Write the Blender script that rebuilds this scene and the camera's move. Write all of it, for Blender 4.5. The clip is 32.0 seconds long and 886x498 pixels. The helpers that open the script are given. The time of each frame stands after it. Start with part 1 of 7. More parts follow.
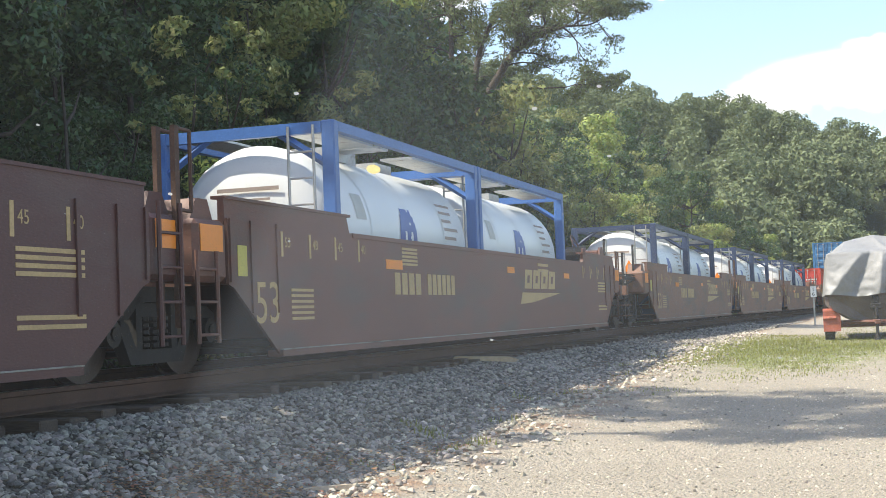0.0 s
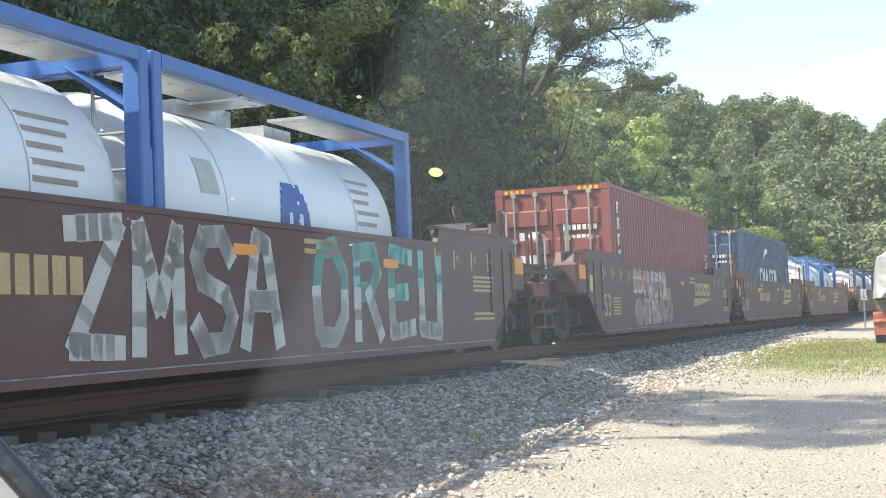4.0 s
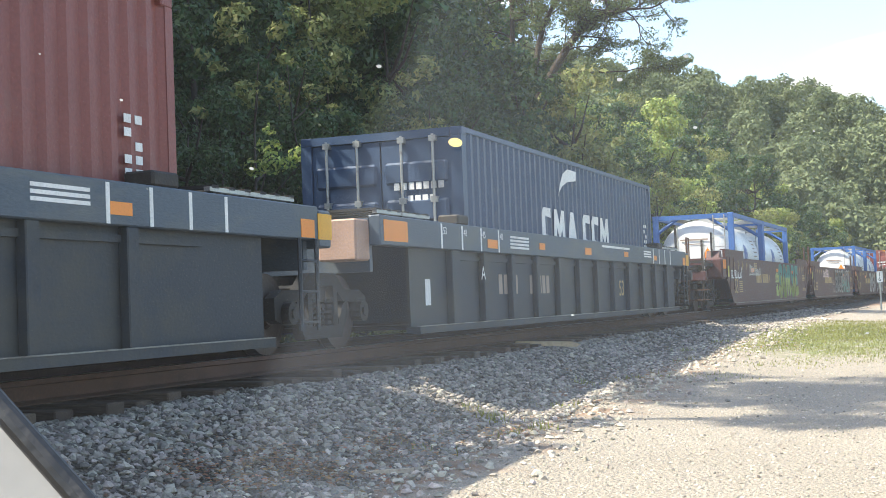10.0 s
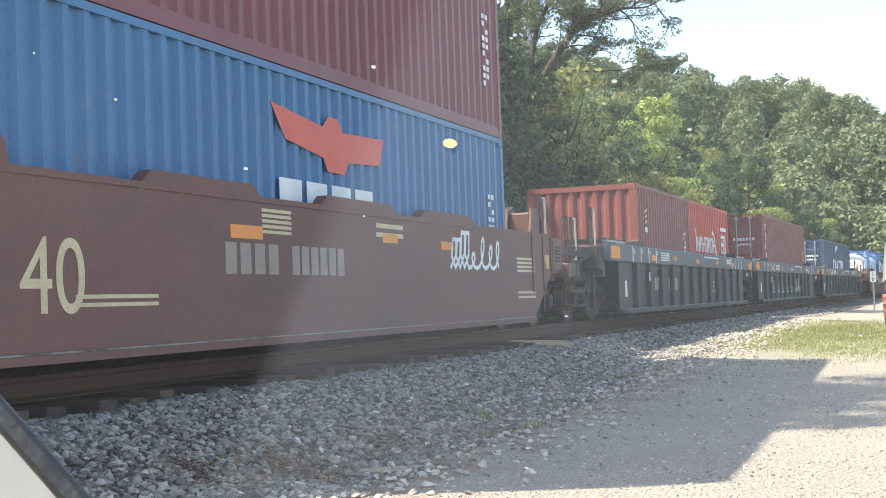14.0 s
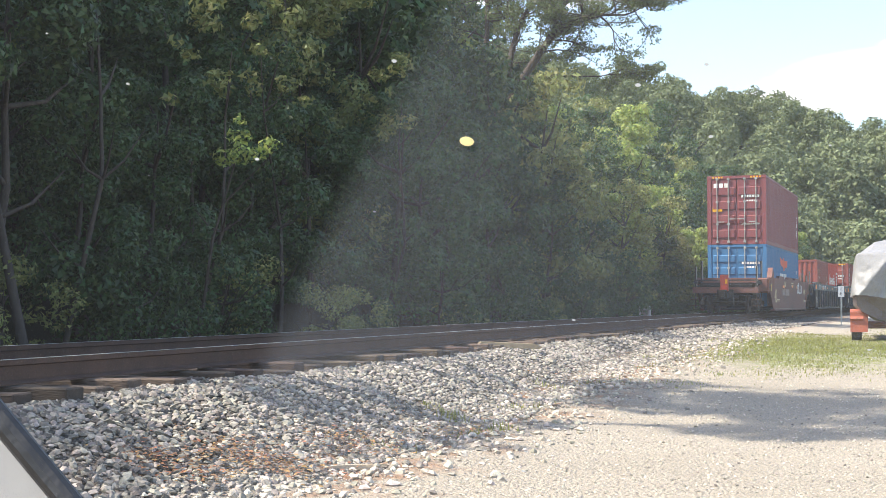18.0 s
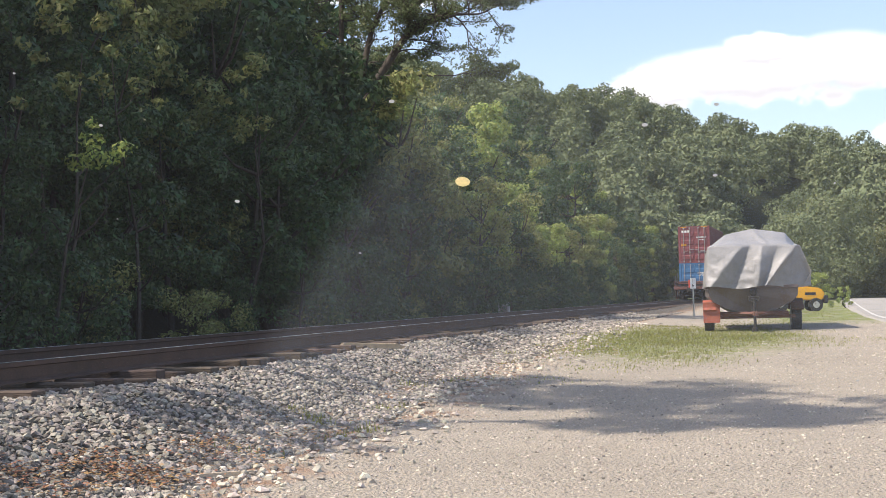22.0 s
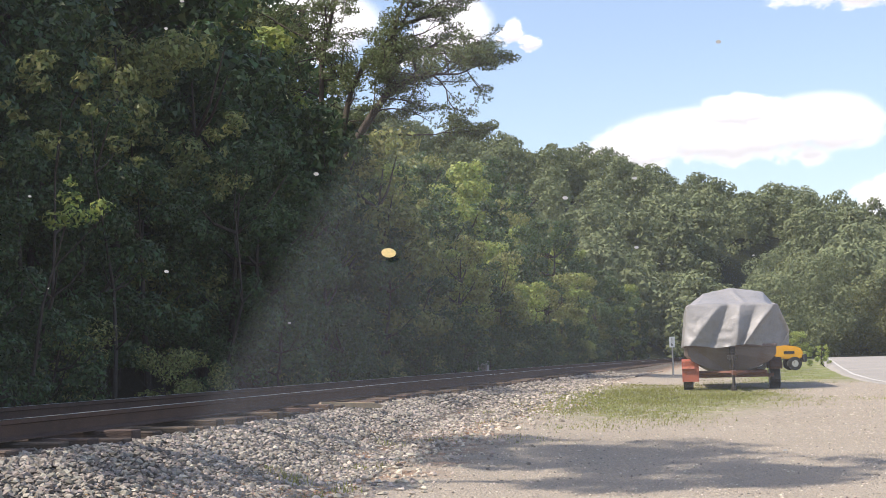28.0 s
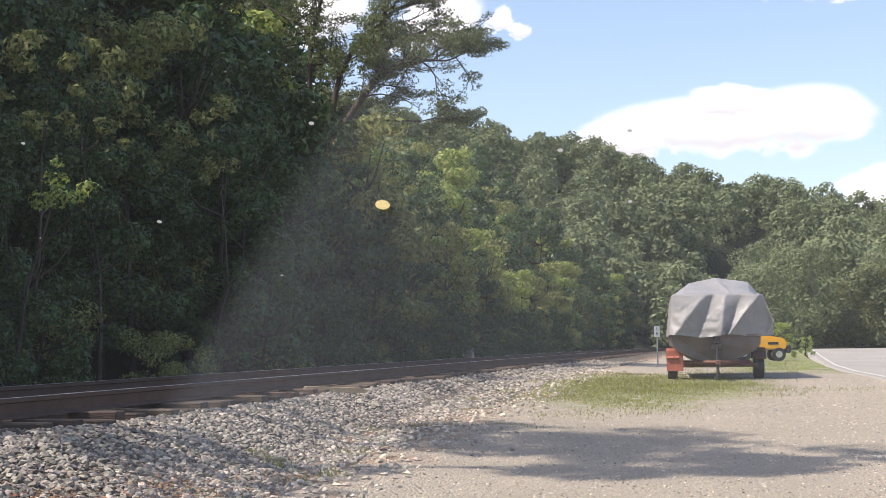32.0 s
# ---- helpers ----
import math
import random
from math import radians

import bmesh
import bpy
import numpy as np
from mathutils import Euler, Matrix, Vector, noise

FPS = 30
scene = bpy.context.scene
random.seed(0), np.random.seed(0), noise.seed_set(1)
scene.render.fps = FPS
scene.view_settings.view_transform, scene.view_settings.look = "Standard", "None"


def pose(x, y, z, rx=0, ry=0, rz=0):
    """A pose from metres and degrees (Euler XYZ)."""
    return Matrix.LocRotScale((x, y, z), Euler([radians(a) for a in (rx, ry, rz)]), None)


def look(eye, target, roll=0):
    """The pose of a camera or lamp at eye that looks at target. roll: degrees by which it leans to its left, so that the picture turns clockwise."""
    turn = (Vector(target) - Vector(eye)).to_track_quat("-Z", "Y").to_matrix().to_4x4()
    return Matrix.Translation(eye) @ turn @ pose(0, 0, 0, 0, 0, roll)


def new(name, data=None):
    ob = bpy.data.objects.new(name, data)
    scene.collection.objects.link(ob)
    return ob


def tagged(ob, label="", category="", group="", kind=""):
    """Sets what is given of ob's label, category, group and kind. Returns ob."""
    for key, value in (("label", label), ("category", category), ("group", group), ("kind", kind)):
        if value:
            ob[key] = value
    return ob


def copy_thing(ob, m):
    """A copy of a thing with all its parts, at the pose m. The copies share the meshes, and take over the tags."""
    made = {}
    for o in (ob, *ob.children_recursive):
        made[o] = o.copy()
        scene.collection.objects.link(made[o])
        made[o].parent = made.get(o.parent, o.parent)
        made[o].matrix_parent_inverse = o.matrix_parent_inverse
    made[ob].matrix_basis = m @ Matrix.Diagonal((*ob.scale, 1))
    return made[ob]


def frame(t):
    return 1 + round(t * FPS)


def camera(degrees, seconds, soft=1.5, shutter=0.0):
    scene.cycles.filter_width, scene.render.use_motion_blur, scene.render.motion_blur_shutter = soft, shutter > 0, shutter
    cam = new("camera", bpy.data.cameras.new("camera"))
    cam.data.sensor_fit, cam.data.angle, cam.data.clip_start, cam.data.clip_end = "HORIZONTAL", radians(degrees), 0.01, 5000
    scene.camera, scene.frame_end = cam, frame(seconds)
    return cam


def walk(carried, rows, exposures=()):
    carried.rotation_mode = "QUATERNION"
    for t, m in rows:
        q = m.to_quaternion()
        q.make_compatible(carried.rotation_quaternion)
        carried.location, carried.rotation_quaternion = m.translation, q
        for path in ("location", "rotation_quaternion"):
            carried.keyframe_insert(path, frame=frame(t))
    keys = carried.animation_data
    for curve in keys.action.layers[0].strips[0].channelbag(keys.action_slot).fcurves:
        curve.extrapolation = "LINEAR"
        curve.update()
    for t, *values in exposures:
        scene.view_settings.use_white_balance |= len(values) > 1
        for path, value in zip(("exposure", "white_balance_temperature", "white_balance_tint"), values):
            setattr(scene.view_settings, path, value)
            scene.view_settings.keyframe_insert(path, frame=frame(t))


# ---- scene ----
# ---- camera: held by hand in a parked vehicle, turning and tilting ----
cam = camera(36.1, 32.0, soft=0.6)
EYE = Vector((-0.05, 0.2, 1.37))
# seconds, how far the eye sways right and up, yaw to the left of +y, pitch up, roll
PATH = [
    (0, 0.009, 0.001, 17.19, 2.89, -2.27), (0.5, 0.006, 0.000, 17.56, 2.97, -1.87), (1, 0.004, 0.001, 18.01, 3.09, -1.87),
    (1.5, 0.003, 0.001, 18.35, 3.15, -2.12), (2, 0.003, 0.003, 18.60, 3.31, -2.21), (2.5, 0.004, 0.002, 18.68, 3.29, -2.23),
    (3, 0.001, 0.003, 18.87, 3.33, -2.09), (3.5, 0.002, 0.001, 19.02, 3.22, -2.30), (5.5, 0.001, 0.002, 19.36, 3.05, -2.30),
    (6, 0.000, 0.004, 19.45, 3.00, -2.17), (6.5, -0.000, 0.005, 19.61, 3.03, -2.38), (7, 0.000, 0.003, 19.61, 2.90, -2.41),
    (7.5, -0.001, -0.008, 19.77, 2.79, -2.20), (8, -0.001, -0.005, 19.71, 2.46, -2.17), (8.5, 0.003, -0.005, 19.73, 2.46, -2.52),
    (9, -0.000, -0.002, 19.81, 2.44, -2.57), (9.5, 0.002, -0.002, 19.83, 2.39, -2.50), (10, -0.000, -0.003, 19.78, 2.36, -2.19),
    (10.5, -0.002, -0.006, 19.81, 2.25, -2.28), (11, -0.000, -0.011, 19.80, 1.93, -2.24), (11.5, -0.001, -0.006, 19.83, 2.04, -1.96),
    (12, -0.001, -0.009, 19.84, 1.99, -2.00), (12.5, 0.003, -0.003, 19.65, 2.09, -2.14), (13, 0.002, -0.004, 19.63, 2.11, -2.00),
    (13.5, 0.003, -0.002, 19.55, 2.29, -2.14), (14, 0.000, -0.002, 19.53, 2.28, -1.99), (14.5, 0.001, -0.007, 19.44, 2.01, -1.82),
    (16.5, -0.012, -0.001, 19.00, 2.32, -0.56), (17, -0.016, 0.000, 18.92, 2.36, -0.23), (17.5, -0.017, -0.001, 18.70, 2.37, -0.09),
    (18, -0.017, -0.002, 18.33, 2.25, 0.06), (18.5, -0.017, -0.002, 17.83, 1.97, -0.03), (19, -0.016, -0.000, 17.22, 1.97, -0.27),
    (19.5, -0.025, -0.005, 16.54, 1.58, 0.03), (20, -0.039, 0.005, 15.65, 1.86, 0.17), (20.5, -0.052, 0.005, 14.93, 1.59, -0.36),
    (21, -0.059, 0.007, 13.69, 1.57, -1.07), (21.5, -0.063, 0.010, 12.48, 2.16, -1.05), (22, -0.072, 0.016, 12.33, 2.15, -1.39),
    (22.5, -0.074, 0.023, 11.49, 2.37, -0.51), (23, -0.067, 0.018, 11.10, 2.47, -1.06), (23.5, -0.062, 0.014, 11.13, 2.61, -1.93),
    (24, -0.059, 0.008, 11.57, 2.40, -2.74), (24.5, -0.060, 0.009, 11.02, 2.04, -3.10), (25, -0.061, 0.010, 11.44, 1.85, -3.03),
    (25.5, -0.061, 0.016, 11.98, 2.70, -2.36), (27.5, -0.055, 0.029, 11.85, 4.55, -1.47), (28, -0.051, 0.020, 11.42, 4.59, -1.37),
    (28.5, -0.052, 0.012, 11.24, 4.57, -1.25), (29, -0.050, 0.010, 11.15, 4.62, -1.28), (29.5, -0.054, 0.006, 11.10, 4.38, -1.06),
    (30, -0.055, 0.007, 10.97, 4.29, -0.89), (30.5, -0.053, 0.018, 10.81, 4.52, -0.76), (31, -0.053, 0.017, 10.79, 4.42, -0.55),
    (31.5, -0.053, 0.013, 10.82, 4.21, -0.58), (32, -0.054, 0.007, 10.86, 4.03, -0.65),
]


def aim(right, up, yaw, pitch, roll):
    y, p = radians(yaw), radians(pitch)
    eye = EYE + Vector((right, 0, up))
    return look(eye, eye + Vector((-math.sin(y) * math.cos(p), math.cos(y) * math.cos(p), math.sin(p))), roll)


EXPOSURES = [(0.0, 0.85, 6650, 8), (3.0, 1.1, 6500, 7), (7.0, 1.2, 6700, 9), (8.0, 1.05, 6650, 8), (11.0, 1.2, 6600, 8), (13.0, 1.2, 6550, 7), (14.5, 1.3, 6700, 9), (17.0, 1.2, 6600, 11), (19.5, 0.85, 6550, 12), (22.0, 0.52, 6700, 16), (32.0, 0.48, 6700, 17)]
walk(cam, [(row[0], aim(*row[1:])) for row in PATH], EXPOSURES)

# ---- world, sun ----
SUN_WAY = Vector((0.70, 0.365, -1.0)).normalized()


def make_world():
    world = bpy.data.worlds.new("sky")
    scene.world = world
    world.use_nodes = True
    nt = world.node_tree
    nt.nodes.clear()
    out = nt.nodes.new("ShaderNodeOutputWorld")
    bg = nt.nodes.new("ShaderNodeBackground")
    sky = nt.nodes.new("ShaderNodeTexSky")
    sky.sky_type, sky.sun_disc = "NISHITA", False
    sky.sun_elevation = math.asin(-SUN_WAY.z)
    sky.sun_rotation = math.atan2(-SUN_WAY.x, -SUN_WAY.y)
    sky.air_density, sky.dust_density, sky.ozone_density = 1.0, 1.6, 1.0
    bg.inputs["Strength"].default_value = SKY_STRENGTH
    coord = nt.nodes.new("ShaderNodeTexCoord")
    # cumulus banks: noise over the sky's dome, thicker near the horizon ahead
    flat = nt.nodes.new("ShaderNodeVectorMath")
    flat.operation = "MULTIPLY"
    flat.inputs[1].default_value = (24.0, 24.0, 38.0)
    shift = nt.nodes.new("ShaderNodeVectorMath")
    shift.operation = "ADD"
    shift.inputs[1].default_value = CLOUD_SHIFT
    n1 = nt.nodes.new("ShaderNodeTexNoise")
    n1.inputs["Scale"].default_value = 1.0
    n1.inputs["Detail"].default_value = 7.0
    n1.inputs["Roughness"].default_value = 0.66
    sep = nt.nodes.new("ShaderNodeSeparateXYZ")
    nt.links.new(coord.outputs["Generated"], sep.inputs[0])

    def calc(op, a, b):
        n = nt.nodes.new("ShaderNodeMath")
        n.operation = op
        for i, v in enumerate((a, b)):
            if isinstance(v, (int, float)):
                n.inputs[i].default_value = v
            else:
                nt.links.new(v, n.inputs[i])
        return n.outputs[0]
    ahead = calc("MAXIMUM", sep.outputs["Y"], 0.05)
    stray = calc("SUBTRACT", n1.outputs["Fac"], 0.5)
    across = calc("ADD", calc("DIVIDE", sep.outputs["X"], ahead), calc("MULTIPLY", stray, 0.05))
    above = calc("ADD", calc("DIVIDE", sep.outputs["Z"], ahead), calc("MULTIPLY", stray, 0.035))
    bank, foot = -1.0, 0.0
    for u, v, a, b in CLOUDS:
        p, q = calc("DIVIDE", calc("SUBTRACT", across, u), a), calc("DIVIDE", calc("SUBTRACT", above, v), b)
        fall = calc("SUBTRACT", 1.0, calc("ADD", calc("MULTIPLY", p, p), calc("MULTIPLY", q, q)))
        bank = calc("MAXIMUM", bank, fall)
        # the underside of each cloud is a little greyer
        foot = calc("MAXIMUM", foot, calc("MINIMUM", fall, calc("SUBTRACT", 0.1, q)))
    ramp = nt.nodes.new("ShaderNodeValToRGB")
    ramp.color_ramp.elements[0].position, ramp.color_ramp.elements[1].position = 0.42, 0.8
    ramp.color_ramp.interpolation = "EASE"
    mix = nt.nodes.new("ShaderNodeMix")
    mix.data_type = "RGBA"
    tone = nt.nodes.new("ShaderNodeMix")
    tone.data_type = "RGBA"
    tone.inputs[6].default_value, tone.inputs[7].default_value = (6.6, 6.7, 6.9, 1), (3.9, 3.95, 4.15, 1)
    nt.links.new(tone.outputs[2], mix.inputs[7])
    nt.links.new(calc("MULTIPLY", calc("ADD", foot, calc("MULTIPLY", stray, 0.5)), 1.6), tone.inputs[0])
    tone.clamp_factor = True
    link = nt.links.new
    link(coord.outputs["Generated"], flat.inputs[0])
    link(flat.outputs[0], shift.inputs[0])
    link(shift.outputs[0], n1.inputs["Vector"])
    link(calc("ADD", calc("MULTIPLY", stray, 1.1), calc("ADD", calc("MULTIPLY", bank, 0.55), 0.42)), ramp.inputs["Fac"])
    link(ramp.outputs["Color"], mix.inputs[0])
    link(sky.outputs["Color"], mix.inputs[6])
    link(mix.outputs[2], bg.inputs["Color"])
    link(bg.outputs[0], out.inputs["Surface"])


SKY_STRENGTH = 0.17
CLOUD_SHIFT = (0.0, 0.0, 0.0)
# cumulus: across and above, per metre ahead, and their half sizes
CLOUDS = [(0.01, 0.158, 0.10, 0.024), (0.075, 0.160, 0.055, 0.027), (-0.055, 0.150, 0.05, 0.017), (0.02, 0.175, 0.04, 0.014), (-0.10, 0.143, 0.03, 0.010), (-0.195, 0.25, 0.04, 0.032),
          (-0.146, 0.243, 0.012, 0.011), (-0.134, 0.234, 0.013, 0.008), (0.135, 0.105, 0.035, 0.024), (0.10, 0.09, 0.03, 0.01), (0.12, 0.258, 0.07, 0.016), (-0.31, 0.26, 0.07, 0.035)]
make_world()
sun = new("sun", bpy.data.lights.new("sun", "SUN"))
sun.data.energy, sun.data.angle, sun.data.color = 4.8, radians(0.6), (1.0, 0.93, 0.81)
sun.rotation_mode = "QUATERNION"
sun.rotation_quaternion = SUN_WAY.to_track_quat("-Z", "Y")
sun.location = (-30, -5, 50)


# ---- materials ----
def material(name, colour, rough=0.6, metal=0.0, vary=0.25, scale=3.0, grain=40.0, bump=0.2, dirt=None, dirt_at=0.55, dirt_scale=1.2,
             random_hue=0.0, per_island=False, per_object=False, translucent=0.0, stretch=(1, 1, 1), spec=0.5):
    """A surface with broad stains, fine grain, relief and, if given, dirt or rust of a colour of its own."""
    m = bpy.data.materials.new(name)
    m.use_nodes = True
    nt = m.node_tree
    nt.nodes.clear()
    link = nt.links.new
    out = nt.nodes.new("ShaderNodeOutputMaterial")
    bsdf = nt.nodes.new("ShaderNodeBsdfPrincipled")
    bsdf.inputs["Roughness"].default_value, bsdf.inputs["Metallic"].default_value = rough, metal
    bsdf.inputs["Specular IOR Level"].default_value = spec
    coord = nt.nodes.new("ShaderNodeTexCoord")
    mapping = nt.nodes.new("ShaderNodeMapping")
    mapping.inputs["Scale"].default_value = stretch
    link(coord.outputs["Object"], mapping.inputs["Vector"])
    broad = nt.nodes.new("ShaderNodeTexNoise")
    broad.inputs["Scale"].default_value, broad.inputs["Detail"].default_value = scale, 4.0
    fine = nt.nodes.new("ShaderNodeTexNoise")
    fine.inputs["Scale"].default_value, fine.inputs["Detail"].default_value = grain, 3.0
    link(mapping.outputs[0], broad.inputs["Vector"])
    link(mapping.outputs[0], fine.inputs["Vector"])
    add = nt.nodes.new("ShaderNodeMath")
    add.operation = "ADD"
    link(broad.outputs["Fac"], add.inputs[0])
    link(fine.outputs["Fac"], add.inputs[1])
    ramp = nt.nodes.new("ShaderNodeMapRange")
    ramp.inputs["From Min"].default_value, ramp.inputs["From Max"].default_value = 0.65, 1.35
    ramp.inputs["To Min"].default_value, ramp.inputs["To Max"].default_value = 1 - vary, 1 + vary
    link(add.outputs[0], ramp.inputs["Value"])
    shade = nt.nodes.new("ShaderNodeVectorMath")
    shade.operation = "SCALE"
    shade.inputs[0].default_value = colour
    link(ramp.outputs[0], shade.inputs["Scale"])
    colour_out = shade.outputs[0]
    if per_island or per_object:
        if per_island:
            info = nt.nodes.new("ShaderNodeNewGeometry").outputs["Random Per Island"]
        else:
            info = nt.nodes.new("ShaderNodeObjectInfo").outputs["Random"]
        hsv = nt.nodes.new("ShaderNodeHueSaturation")
        val = nt.nodes.new("ShaderNodeMapRange")
        val.inputs["To Min"].default_value, val.inputs["To Max"].default_value = 1 - random_hue, 1 + random_hue
        hue = nt.nodes.new("ShaderNodeMapRange")
        hue.inputs["To Min"].default_value, hue.inputs["To Max"].default_value = 0.5 - random_hue * 0.06, 0.5 + random_hue * 0.06
        link(info, val.inputs["Value"])
        frac = nt.nodes.new("ShaderNodeMath")
        frac.operation = "FRACT"
        times = nt.nodes.new("ShaderNodeMath")
        times.operation = "MULTIPLY"
        times.inputs[1].default_value = 7.31
        link(info, times.inputs[0])
        link(times.outputs[0], frac.inputs[0])
        link(frac.outputs[0], hue.inputs["Value"])
        link(colour_out, hsv.inputs["Color"])
        link(val.outputs[0], hsv.inputs["Value"])
        link(hue.outputs[0], hsv.inputs["Hue"])
        colour_out = hsv.outputs[0]
    if dirt:
        stain = nt.nodes.new("ShaderNodeTexNoise")
        stain.inputs["Scale"].default_value, stain.inputs["Detail"].default_value = dirt_scale, 6.0
        stain.inputs["Roughness"].default_value = 0.65
        link(mapping.outputs[0], stain.inputs["Vector"])
        edge = nt.nodes.new("ShaderNodeMapRange")
        edge.inputs["From Min"].default_value, edge.inputs["From Max"].default_value = dirt_at - 0.06, dirt_at + 0.1
        link(stain.outputs["Fac"], edge.inputs["Value"])
        mix = nt.nodes.new("ShaderNodeMix")
        mix.data_type = "RGBA"
        link(edge.outputs[0], mix.inputs[0])
        link(colour_out, mix.inputs[6])
        mix.inputs[7].default_value = (*dirt, 1)
        colour_out = mix.outputs[2]
    link(colour_out, bsdf.inputs["Base Color"])
    if bump:
        b = nt.nodes.new("ShaderNodeBump")
        b.inputs["Strength"].default_value, b.inputs["Distance"].default_value = bump, 0.02
        link(fine.outputs["Fac"], b.inputs["Height"])
        link(b.outputs[0], bsdf.inputs["Normal"])
    surface = bsdf.outputs[0]
    if translucent:
        tr = nt.nodes.new("ShaderNodeBsdfTranslucent")
        link(colour_out, tr.inputs["Color"])
        ms = nt.nodes.new("ShaderNodeMixShader")
        ms.inputs[0].default_value = translucent
        link(surface, ms.inputs[1])
        link(tr.outputs[0], ms.inputs[2])
        surface = ms.outputs[0]
    link(surface, out.inputs["Surface"])
    return m


